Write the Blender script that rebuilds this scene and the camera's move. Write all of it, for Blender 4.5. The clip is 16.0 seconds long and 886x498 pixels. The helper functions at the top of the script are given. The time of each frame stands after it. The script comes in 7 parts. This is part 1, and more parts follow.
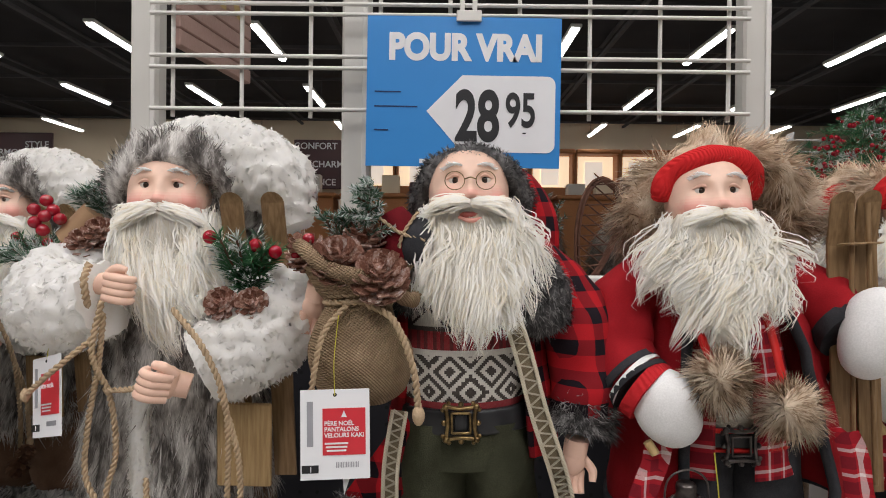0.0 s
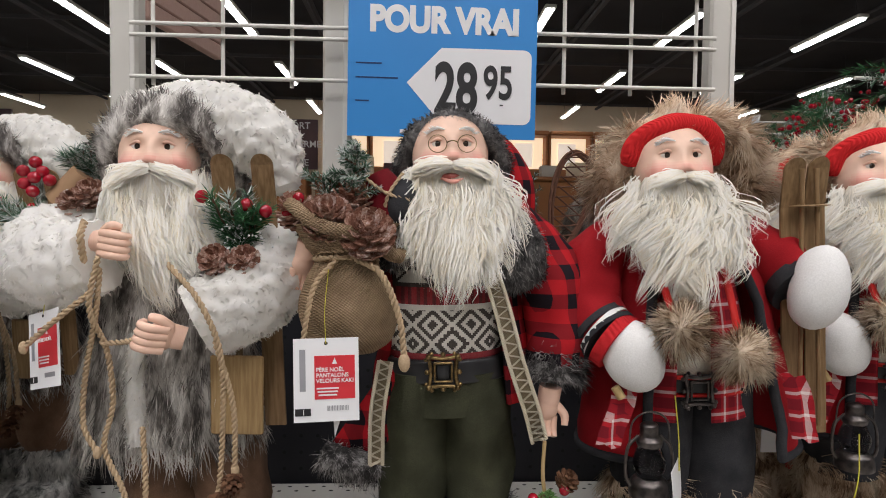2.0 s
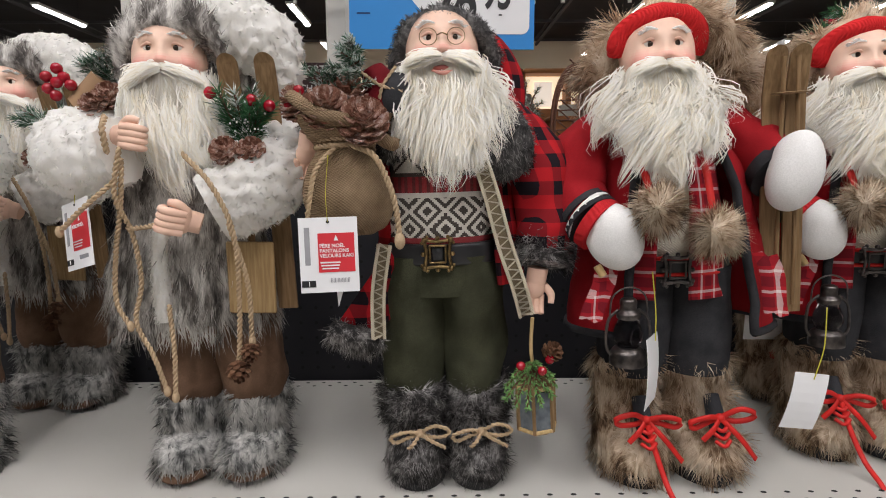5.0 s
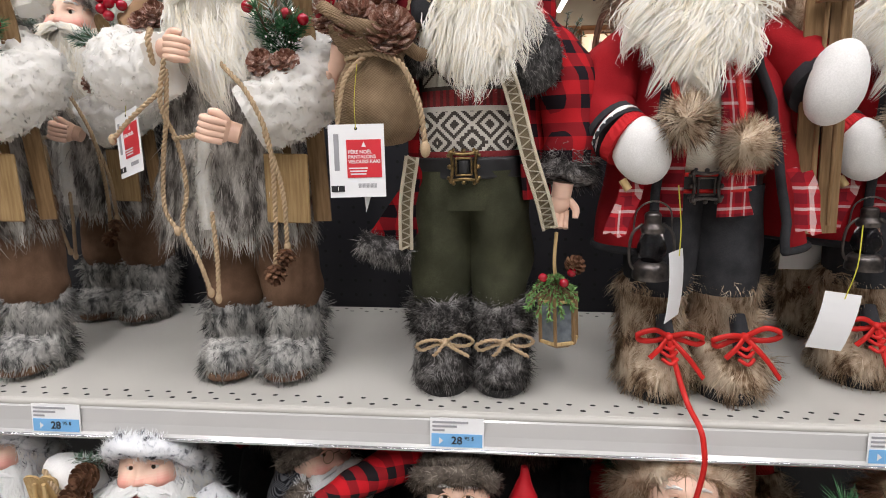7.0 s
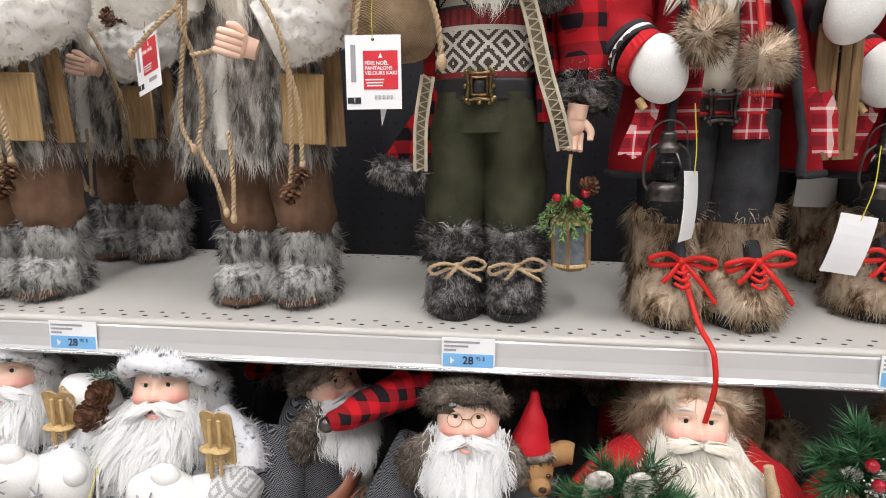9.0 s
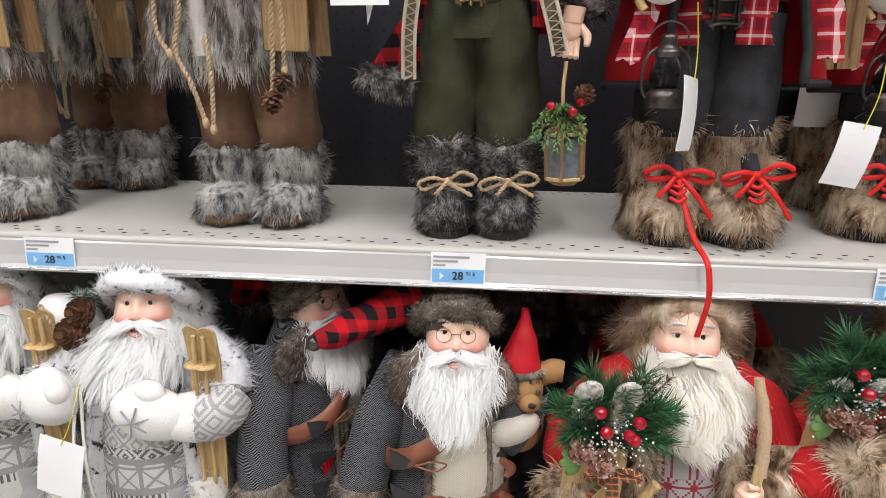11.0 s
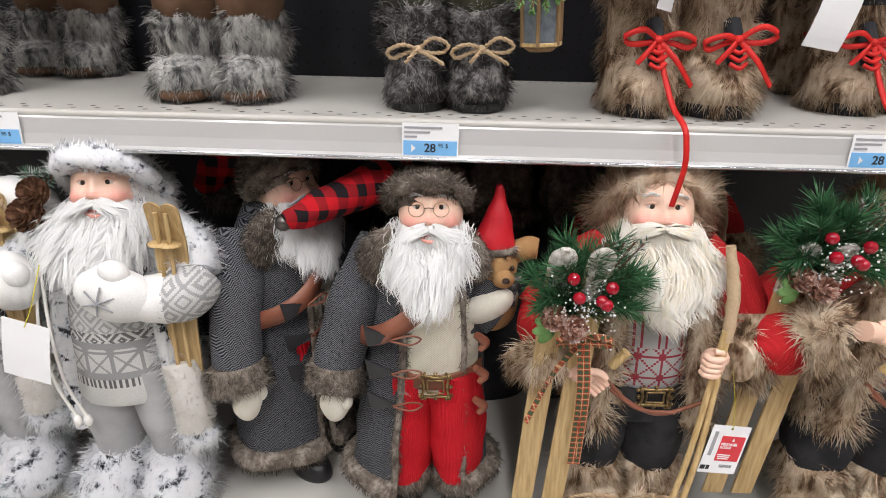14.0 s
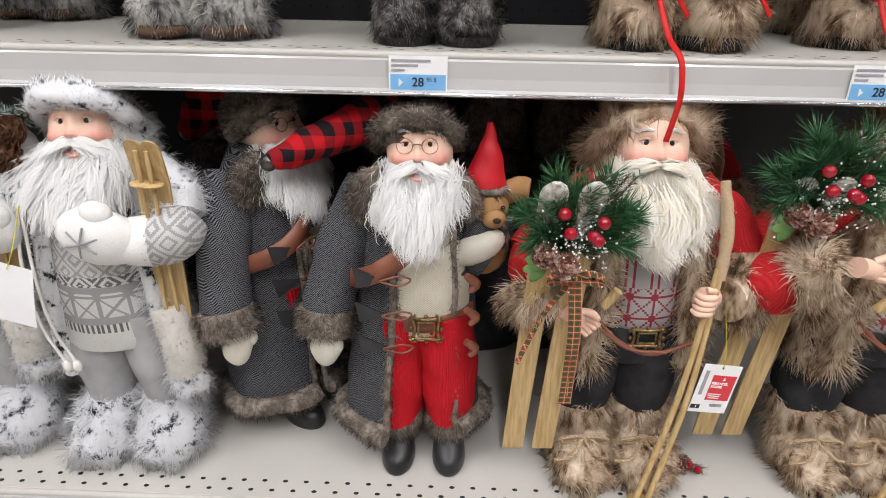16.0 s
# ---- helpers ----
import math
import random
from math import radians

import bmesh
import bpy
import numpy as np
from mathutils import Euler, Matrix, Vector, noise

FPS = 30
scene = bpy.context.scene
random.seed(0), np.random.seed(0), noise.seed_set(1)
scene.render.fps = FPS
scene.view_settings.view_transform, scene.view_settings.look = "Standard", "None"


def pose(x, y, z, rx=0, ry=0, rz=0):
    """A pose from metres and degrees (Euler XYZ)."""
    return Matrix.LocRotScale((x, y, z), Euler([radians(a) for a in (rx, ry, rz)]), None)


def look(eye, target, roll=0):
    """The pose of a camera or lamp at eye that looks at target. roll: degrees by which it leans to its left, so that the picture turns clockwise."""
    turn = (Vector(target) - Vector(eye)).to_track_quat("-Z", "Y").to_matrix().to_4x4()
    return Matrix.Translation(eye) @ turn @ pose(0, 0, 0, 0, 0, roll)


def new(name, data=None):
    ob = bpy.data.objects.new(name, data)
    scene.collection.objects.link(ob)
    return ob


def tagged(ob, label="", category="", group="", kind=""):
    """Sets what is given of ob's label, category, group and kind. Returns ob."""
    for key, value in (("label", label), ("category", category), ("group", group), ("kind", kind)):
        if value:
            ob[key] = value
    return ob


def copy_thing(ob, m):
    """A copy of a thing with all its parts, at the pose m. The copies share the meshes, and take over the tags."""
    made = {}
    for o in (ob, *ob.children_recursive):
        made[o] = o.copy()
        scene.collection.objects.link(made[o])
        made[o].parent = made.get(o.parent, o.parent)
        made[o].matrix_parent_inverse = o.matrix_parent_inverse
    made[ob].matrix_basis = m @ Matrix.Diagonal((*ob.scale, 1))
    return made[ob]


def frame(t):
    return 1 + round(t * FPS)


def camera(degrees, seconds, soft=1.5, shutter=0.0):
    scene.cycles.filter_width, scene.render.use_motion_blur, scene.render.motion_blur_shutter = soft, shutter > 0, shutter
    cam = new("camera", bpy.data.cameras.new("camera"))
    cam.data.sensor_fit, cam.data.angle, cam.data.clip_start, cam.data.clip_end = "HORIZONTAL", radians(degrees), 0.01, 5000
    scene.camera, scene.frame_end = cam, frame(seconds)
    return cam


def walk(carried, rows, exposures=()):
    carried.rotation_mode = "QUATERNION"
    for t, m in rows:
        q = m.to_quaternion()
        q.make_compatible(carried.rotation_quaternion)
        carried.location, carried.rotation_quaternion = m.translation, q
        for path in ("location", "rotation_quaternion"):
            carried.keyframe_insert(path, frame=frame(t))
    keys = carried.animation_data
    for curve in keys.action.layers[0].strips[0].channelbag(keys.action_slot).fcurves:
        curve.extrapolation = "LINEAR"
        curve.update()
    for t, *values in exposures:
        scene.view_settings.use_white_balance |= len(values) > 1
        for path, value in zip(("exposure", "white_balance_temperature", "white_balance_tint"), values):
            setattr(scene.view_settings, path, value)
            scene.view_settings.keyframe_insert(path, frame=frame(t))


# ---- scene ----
cam = camera(75.3, 16.0, soft=1.0)
PATH = [
    (0, (0.002, -0.004, 1.413), (0.002, 1.996, 1.401), -0.7),
    (0.5, (-0.001, -0.01, 1.408), (0.026, 1.99, 1.387), -0.7),
    (1, (-0.002, -0.019, 1.403), (0.054, 1.98, 1.362), -0.9),
    (1.5, (-0.004, -0.026, 1.399), (0.073, 1.971, 1.339), -0.8),
    (2, (-0.007, -0.034, 1.393), (0.083, 1.962, 1.317), -0.6),
    (2.5, (-0.011, -0.04, 1.388), (0.088, 1.955, 1.295), -0.5),
    (3, (-0.017, -0.048, 1.381), (0.088, 1.946, 1.269), -0.5),
    (3.5, (-0.021, -0.055, 1.369), (0.088, 1.938, 1.242), -1.1),
    (4, (-0.011, -0.063, 1.357), (0.087, 1.928, 1.186), -1.3),
    (6.5, (0.04, -0.101, 1.306), (-0.101, 1.861, 0.944), -1.6),
    (7, (0.041, -0.105, 1.288), (-0.118, 1.852, 0.908), -1.4),
    (7.5, (0.042, -0.11, 1.271), (-0.124, 1.846, 0.889), -1.3),
    (8, (0.045, -0.119, 1.249), (-0.158, 1.835, 0.875), -1.3),
    (8.5, (0.036, -0.123, 1.233), (-0.155, 1.829, 0.842), -0.8),
    (9, (0.035, -0.123, 1.213), (-0.151, 1.827, 0.81), -0.7),
    (11.5, (0.038, -0.114, 1.151), (-0.111, 1.796, 0.577), -0.5),
    (12, (0.039, -0.113, 1.142), (-0.103, 1.787, 0.534), -0.8),
    (12.5, (0.036, -0.113, 1.131), (-0.085, 1.778, 0.492), -0.8),
    (13, (0.04, -0.113, 1.12), (-0.068, 1.76, 0.428), -1.1),
    (13.5, (0.038, -0.116, 1.11), (-0.046, 1.744, 0.38), -0.5),
    (14, (0.041, -0.119, 1.099), (-0.033, 1.729, 0.336), -0.2),
    (14.5, (0.042, -0.12, 1.087), (-0.028, 1.713, 0.289), -0.0),
    (15, (0.044, -0.121, 1.076), (-0.017, 1.701, 0.253), -0.1),
    (15.5, (0.047, -0.121, 1.073), (-0.018, 1.689, 0.223), -0.3),
    (16, (0.049, -0.121, 1.067), (-0.015, 1.682, 0.205), -0.4),
]
# turn that sets the shelf level
LEVEL = Matrix.Translation((0, 0.6, 1.0)) @ pose(0, 0, 0, 0, -1.3, 0) @ Matrix.Translation((0, -0.6, -1.0))
walk(cam, [(t, LEVEL @ look(eye, target, roll)) for t, eye, target, roll in PATH], exposures=[(0.0, -0.50), (3.5, -0.44), (6.5, -0.17), (7.3, -0.02), (9.0, 0.16), (12.0, 0.15), (16.0, 0.05)])

# ---- light: fluorescent fixtures of the hall ----
world = bpy.data.worlds.new("hall_air")
scene.world = world
world.use_nodes = True
world.node_tree.nodes["Background"].inputs[0].default_value = (0.9, 0.92, 1.0, 1)
world.node_tree.nodes["Background"].inputs[1].default_value = 0.10
LIGHT_Z = 4.4
for lx, ly, power in ((-1.6, -1.3, 72), (1.6, -1.3, 72), (0.1, -2.9, 105), (-3.6, -2.0, 60), (3.6, -2.0, 60), (0.0, 0.9, 40)):
    lamp = bpy.data.lights.new("aisle_light", "AREA")
    lamp.shape, lamp.size, lamp.size_y, lamp.energy = "RECTANGLE", 0.24, 2.4, power
    lamp.color = (1.0, 0.965, 0.975)
    new("aisle_light", lamp).matrix_world = pose(lx, ly, LIGHT_Z - 0.06, 0, 0, 0)

# ---- materials ----
class Nodes:
    """Short hand for a node material."""
    def __init__(self, name, rough=0.8, metal=0.0, spec=0.3):
        self.mat = bpy.data.materials.new(name)
        self.mat.use_nodes = True
        self.t = self.mat.node_tree
        self.p = self.t.nodes["Principled BSDF"]
        self.xyz = None
        self.p.inputs["Roughness"].default_value = rough
        self.p.inputs["Metallic"].default_value = metal
        self.p.inputs["Specular IOR Level"].default_value = spec

    def n(self, kind):
        return self.t.nodes.new(kind)

    def put(self, socket, v):
        if isinstance(v, bpy.types.NodeSocket):
            self.t.links.new(v, socket)
        elif v is not None:
            socket.default_value = (*v, 1) if isinstance(v, tuple) and len(v) == 3 and socket.type == "RGBA" else v

    def m(self, op, a, b=None, c=None):
        node = self.n("ShaderNodeMath")
        node.operation = op
        for i, v in enumerate((a, b, c)):
            self.put(node.inputs[i], v)
        return node.outputs[0]

    def mix(self, f, a, b, blend="MIX"):
        node = self.n("ShaderNodeMix")
        node.data_type, node.blend_type = "RGBA", blend
        self.put(node.inputs[0], f), self.put(node.inputs[6], a), self.put(node.inputs[7], b)
        return node.outputs[2]

    def ramp(self, f, stops, hard=False):
        node = self.n("ShaderNodeValToRGB")
        r = node.color_ramp
        r.interpolation = "CONSTANT" if hard else "LINEAR"
        while len(r.elements) < len(stops):
            r.elements.new(0.5)
        for e, (pos, col) in zip(r.elements, stops):
            e.position, e.color = pos, (*col, 1)
        self.put(node.inputs[0], f)
        return node.outputs[0]

    def where(self):
        if self.xyz is None:
            self.co = self.n("ShaderNodeTexCoord").outputs["Object"]
            sep = self.n("ShaderNodeSeparateXYZ")
            self.put(sep.inputs[0], self.co)
            self.xyz = sep.outputs
        return self.xyz

    def noise(self, scale, detail=3.0, stretch=None):
        self.where()
        co = self.co
        if stretch:
            mp = self.n("ShaderNodeMapping")
            self.put(mp.inputs[0], co)
            mp.inputs["Scale"].default_value = stretch
            co = mp.outputs[0]
        node = self.n("ShaderNodeTexNoise")
        self.put(node.inputs["Vector"], co)
        node.inputs["Scale"].default_value, node.inputs["Detail"].default_value = scale, detail
        return node.outputs["Fac"]

    def island(self):
        return self.n("ShaderNodeNewGeometry").outputs["Random Per Island"]

    def bump(self, h, strength=0.3, dist=0.001):
        node = self.n("ShaderNodeBump")
        node.inputs["Strength"].default_value, node.inputs["Distance"].default_value = strength, dist
        self.put(node.inputs["Height"], h)
        self.put(self.p.inputs["Normal"], node.outputs[0])

    def done(self, colour):
        self.put(self.p.inputs["Base Color"], colour)
        return self.mat


def cloth(name, a, b, scale=60.0, rough=0.9, weave=900.0, strength=0.35, spec=0.15, folds=8.0):
    g = Nodes(name, rough, spec=spec)
    n = g.noise(scale, 4)
    fine = g.noise(weave, 2)
    g.bump(g.m("ADD", fine, g.m("MULTIPLY", g.noise(34, 2, (1, 1, 0.5)), folds)), strength, 0.0008)
    return g.done(g.mix(fine, g.mix(g.ramp(n, [(0.35, (0, 0, 0)), (0.65, (1, 1, 1))]), a, b), tuple(c * 0.75 for c in a)))


def fur_mat(name, stops, patch=35.0, amount=0.55, rough=0.75, thin=0.2, streak=1.0):
    """Fibre colours by strand, mixed with broad patches of the pelt; thin fibres let light through."""
    g = Nodes(name, rough, spec=0.12)
    pelt = g.ramp(g.m("ADD", g.m("MULTIPLY", g.noise(patch, 2, (1, 1, streak)), 0.6), g.m("MULTIPLY", g.noise(patch * 3, 2, (1, 1, streak)), 0.4)), [(0.36, (0, 0, 0)), (0.64, (1, 1, 1))])
    amount = min(0.88, amount + 0.04)
    f = g.m("ADD", g.m("MULTIPLY", g.island(), 1 - amount), g.m("MULTIPLY", pelt, amount))
    col = g.ramp(f, stops)
    tr, mx = g.n("ShaderNodeBsdfTranslucent"), g.n("ShaderNodeMixShader")
    g.put(tr.inputs[0], col)
    mx.inputs[0].default_value = thin
    g.t.links.new(g.p.outputs[0], mx.inputs[1])
    g.t.links.new(tr.outputs[0], mx.inputs[2])
    g.t.links.new(mx.outputs[0], g.t.nodes["Material Output"].inputs[0])
    return g.done(col)


def plain(name, a, b=None, scale=30.0, rough=0.5, metal=0.0, spec=0.4, bump=0.0, fine=300.0):
    g = Nodes(name, rough, metal, spec)
    n = g.noise(scale, 5)
    if bump:
        g.bump(g.noise(fine, 4), bump, 0.001)
    return g.done(g.mix(g.ramp(n, [(0.3, (0, 0, 0)), (0.7, (1, 1, 1))]), a, b or tuple(c * 0.85 for c in a)))


def wood_mat(name, a, b):
    g = Nodes(name, 0.55, spec=0.3)
    grain = g.noise(60, 6, (6, 6, 0.5))
    g.bump(grain, 0.15, 0.0006)
    return g.done(g.mix(g.ramp(grain, [(0.35, (0, 0, 0)), (0.65, (1, 1, 1))]), a, b))


def plaid_mat(name, red, black, cell, white=None, hard=True):
    g = Nodes(name, 0.9, spec=0.1)
    x, y, z = g.where()
    u = g.m("FRACT", g.m("DIVIDE", g.m("ADD", g.m("ADD", x, y), 5.0), cell))
    v = g.m("FRACT", g.m("DIVIDE", g.m("ADD", z, 5.0), cell))
    su, sv = g.m("GREATER_THAN", u, 0.5), g.m("GREATER_THAN", v, 0.5)
    col = g.mix(g.m("MULTIPLY", g.m("ADD", su, sv), 0.5), red, black)
    if white:
        wu = g.m("LESS_THAN", g.m("ABSOLUTE", g.m("SUBTRACT", u, 0.25)), 0.07)
        wv = g.m("LESS_THAN", g.m("ABSOLUTE", g.m("SUBTRACT", v, 0.25)), 0.07)
        col = g.mix(g.m("MULTIPLY", g.m("ADD", wu, wv), 0.45), col, white)
    fine = g.noise(1100, 2)
    g.bump(fine, 0.3, 0.0006)
    return g.done(g.mix(g.m("MULTIPLY", fine, 0.35), col, (0.02, 0.01, 0.01)))


def herring_mat(name):
    g = Nodes(name, 0.92, spec=0.1)
    x, y, z = g.where()
    u = g.m("DIVIDE", g.m("ADD", x, 5.0), 0.0095)
    zig = g.m("MULTIPLY", g.m("ABSOLUTE", g.m("SUBTRACT", g.m("FRACT", u), 0.5)), 0.0095)
    s = g.m("FRACT", g.m("DIVIDE", g.m("ADD", g.m("ADD", z, zig), 5.0), 0.0024))
    line = g.m("GREATER_THAN", s, 0.55)
    n = g.noise(700, 3)
    g.bump(n, 0.4, 0.0008)
    f = g.m("MULTIPLY", line, g.m("ADD", n, 0.35))
    return g.done(g.mix(f, (0.014, 0.015, 0.019), (0.165, 0.17, 0.185)))


def knit_mat(name, bands, cell=0.034, stitch=0.0017, base_z=0.0):
    """Fair isle knitting: bands of (top z, ground, figure, kind)."""
    g = Nodes(name, 0.95, spec=0.1)
    x, y, z = g.where()
    sx = g.m("MULTIPLY", g.m("FLOOR", g.m("DIVIDE", g.m("ADD", x, 5.0), stitch)), stitch)
    sz = g.m("MULTIPLY", g.m("FLOOR", g.m("DIVIDE", g.m("ADD", z, 5.0 - base_z), stitch)), stitch)
    du = g.m("ABSOLUTE", g.m("SUBTRACT", g.m("FRACT", g.m("DIVIDE", sx, cell)), 0.5))
    dv = g.m("ABSOLUTE", g.m("SUBTRACT", g.m("FRACT", g.m("DIVIDE", sz, cell)), 0.5))
    dia = g.m("ADD", du, dv)
    rings = g.m("GREATER_THAN", g.m("FRACT", g.m("MULTIPLY", dia, 3.6)), 0.5)
    star = g.m("LESS_THAN", g.m("MINIMUM", g.m("MINIMUM", du, dv), g.m("ABSOLUTE", g.m("SUBTRACT", du, dv))), 0.06)
    teeth = g.m("GREATER_THAN", g.m("FRACT", g.m("DIVIDE", sx, cell / 5)), 0.5)
    flat = 0.0
    kinds = {"diamond": rings, "star": star, "teeth": teeth, "flat": flat}
    col = bands[-1][1]
    for top, ground, figure, kind in reversed(bands):
        here = g.mix(kinds[kind], ground, figure)
        col = g.mix(g.m("LESS_THAN", z, top), col, here)
    bx = g.m("ABSOLUTE", g.m("SUBTRACT", g.m("FRACT", g.m("DIVIDE", g.m("ADD", x, 5.0), stitch)), 0.5))
    bz = g.m("FRACT", g.m("ADD", g.m("DIVIDE", g.m("ADD", z, 5.0 - base_z), stitch), bx))
    g.bump(g.m("ADD", g.m("MULTIPLY", bx, -1.0), g.m("MULTIPLY", bz, 0.5)), 0.6, 0.0012)
    return g.done(g.mix(g.m("MULTIPLY", g.noise(500, 3), 0.3), col, (0.25, 0.22, 0.2)))


def rib_mat(name, a, b, pitch=0.004):
    g = Nodes(name, 0.92, spec=0.1)
    x, y, z = g.where()
    w = g.m("SINE", g.m("MULTIPLY", g.m("ADD", x, g.m("MULTIPLY", y, 0.7)), 6.283 / pitch))
    n = g.noise(400, 3)
    g.bump(g.m("ADD", w, n), 0.6, 0.0008)
    return g.done(g.mix(n, a, b))


def weave_mat(name, a, b, pitch=0.0022, bump=0.8):
    g = Nodes(name, 0.95, spec=0.1)
    x, y, z = g.where()
    wx = g.m("SINE", g.m("MULTIPLY", g.m("ADD", x, g.m("MULTIPLY", y, 0.7)), 6.283 / pitch))
    wz = g.m("SINE", g.m("MULTIPLY", z, 6.283 / (pitch * 0.8)))
    h = g.m("MULTIPLY", wx, wz)
    g.bump(g.m("ADD", h, g.noise(300, 3)), bump, 0.0008)
    return g.done(g.mix(g.m("ADD", g.m("MULTIPLY", h, 0.25), g.noise(90, 4)), a, b))


def glow(name, col, strength):
    g = Nodes(name, 0.5)
    g.p.inputs["Emission Color"].default_value = (*col, 1)
    g.p.inputs["Emission Strength"].default_value = strength
    return g.done(col)


def glass_mat(name, tint, rough=0.05):
    g = Nodes(name, rough, spec=0.5)
    g.p.inputs["Transmission Weight"].default_value = 1.0
    g.p.inputs["IOR"].default_value = 1.3
    return g.done(tint)


def rope_mat(name, a, b):
    g = Nodes(name, 0.95, spec=0.1)
    n = g.noise(500, 3)
    g.bump(n, 0.7, 0.001)
    return g.done(g.mix(n, a, b))


SKIN = plain("doll_skin", (0.83, 0.56, 0.43), (0.80, 0.52, 0.40), 40, 0.42, spec=0.4)
BLUSH = [plain("doll_blush", tuple(a + (b - a) * k / 4 for a, b in zip((0.83, 0.56, 0.43), (0.80, 0.37, 0.30))), None, 60, 0.42) for k in range(5)]
EYE = plain("eye_gloss", (0.03, 0.018, 0.012), None, 50, 0.12, spec=0.6)
EYE_WHITE = plain("eye_white", (0.72, 0.66, 0.60), None, 50, 0.25)
LIPS = plain("doll_lips", (0.42, 0.10, 0.08), None, 50, 0.4)
BEARD = fur_mat("beard_cream", [(0.0, (0.80, 0.71, 0.55)), (0.25, (0.92, 0.87, 0.76)), (0.5, (0.96, 0.93, 0.86)), (1.0, (0.97, 0.96, 0.93))], 60, 0.3, thin=0.42)
BEARD_WHITE = fur_mat("beard_white", [(0.0, (0.80, 0.80, 0.80)), (0.25, (0.92, 0.92, 0.91)), (1.0, (0.97, 0.97, 0.96))], 60, 0.3, thin=0.42)
SHERPA = fur_mat("sherpa_white", [(0.0, (0.88, 0.85, 0.79)), (0.4, (0.94, 0.92, 0.88)), (1.0, (0.97, 0.96, 0.94))], 50, 0.5, thin=0.42)
GREYFUR = fur_mat("grey_brown_fur", [(0.0, (0.05, 0.045, 0.042)), (0.28, (0.20, 0.18, 0.165)), (0.5, (0.46, 0.43, 0.40)), (0.8, (0.80, 0.77, 0.73)), (1.0, (0.90, 0.88, 0.85))], 55, 0.84, streak=0.35)
BOOTFUR = fur_mat("grey_boot_fur", [(0.0, (0.04, 0.04, 0.04)), (0.25, (0.20, 0.20, 0.195)), (0.5, (0.50, 0.49, 0.47)), (1.0, (0.88, 0.86, 0.83))], 60, 0.84, streak=0.5)
DARKFUR = fur_mat("dark_grey_fur", [(0.0, (0.014, 0.014, 0.015)), (0.42, (0.075, 0.07, 0.068)), (0.65, (0.28, 0.265, 0.26)), (1.0, (0.66, 0.64, 0.62))], 70, 0.6)
BROWNFUR = fur_mat("brown_fur", [(0.0, (0.07, 0.042, 0.026)), (0.25, (0.28, 0.18, 0.11)), (0.5, (0.62, 0.48, 0.34)), (1.0, (0.90, 0.80, 0.66))], 55, 0.82, streak=0.45)
HOODFUR = fur_mat("pale_brown_fur", [(0.0, (0.18, 0.11, 0.07)), (0.25, (0.46, 0.31, 0.20)), (0.55, (0.70, 0.54, 0.39)), (1.0, (0.92, 0.82, 0.68))], 45, 0.78, streak=0.6)
SNOWFUR = fur_mat("white_black_fur", [(0.0, (0.015, 0.017, 0.022)), (0.13, (0.06, 0.065, 0.075)), (0.24, (0.58, 0.60, 0.64)), (0.4, (0.86, 0.87, 0.89)), (1.0, (0.95, 0.95, 0.96))], 60, 0.8)
HOODGREY = fur_mat("grey_fleece", [(0.0, (0.03, 0.03, 0.031)), (0.5, (0.13, 0.125, 0.125)), (1.0, (0.45, 0.44, 0.43))], 90, 0.45)
HATFUR = fur_mat("taupe_fur", [(0.0, (0.035, 0.028, 0.024)), (0.45, (0.17, 0.14, 0.115)), (1.0, (0.52, 0.46, 0.40))], 60, 0.4)
BROWN_FELT = cloth("brown_felt", (0.14, 0.080, 0.050), (0.24, 0.145, 0.095), 45, strength=0.7)
GREEN_VELVET = cloth("khaki_velvet", (0.034, 0.036, 0.021), (0.100, 0.102, 0.062), 22, 0.85, strength=0.6)
BLACK_CLOTH = cloth("black_cloth", (0.026, 0.026, 0.029), (0.062, 0.062, 0.068), 40, strength=0.6)
RED_FELT = cloth("red_felt", (0.30, 0.009, 0.014), (0.39, 0.014, 0.020), 30, strength=0.6)
DARK_RED = cloth("dark_red_felt", (0.12, 0.006, 0.010), (0.19, 0.010, 0.016), 40, strength=0.6)
RED_KNIT = rib_mat("red_knit", (0.42, 0.015, 0.02), (0.55, 0.03, 0.035), 0.0042)
RED_CORD = rib_mat("red_corduroy", (0.48, 0.012, 0.02), (0.60, 0.02, 0.03), 0.0032)
RED_BAND = rib_mat("red_knit_band", (0.56, 0.02, 0.025), (0.66, 0.03, 0.03), 0.0028)
CREAM_KNIT = weave_mat("cream_knit", (0.70, 0.65, 0.52), (0.80, 0.76, 0.64), 0.0032)
GREY_VELVET = cloth("grey_velvet", (0.36, 0.36, 0.365), (0.52, 0.52, 0.525), 25, 0.8)
WHITE_FELT = cloth("white_felt", (0.82, 0.81, 0.79), (0.88, 0.87, 0.86), 60, weave=700, folds=3.0)
CREAM_FELT = cloth("cream_felt", (0.72, 0.68, 0.58), (0.80, 0.77, 0.68), 60)
PLAID = plaid_mat("red_plaid", (0.47, 0.014, 0.020), (0.012, 0.009, 0.013), 0.027)
BUFFALO = plaid_mat("buffalo_plaid", (0.55, 0.012, 0.02), (0.014, 0.012, 0.014), 0.026)
TARTAN = plaid_mat("white_red_plaid", (0.50, 0.02, 0.03), (0.20, 0.012, 0.02), 0.021, (0.88, 0.80, 0.78))
HERRING = herring_mat("herringbone_wool")
LEATHER = plain("brown_leather", (0.17, 0.055, 0.03), (0.23, 0.085, 0.05), 40, 0.42, bump=0.2)
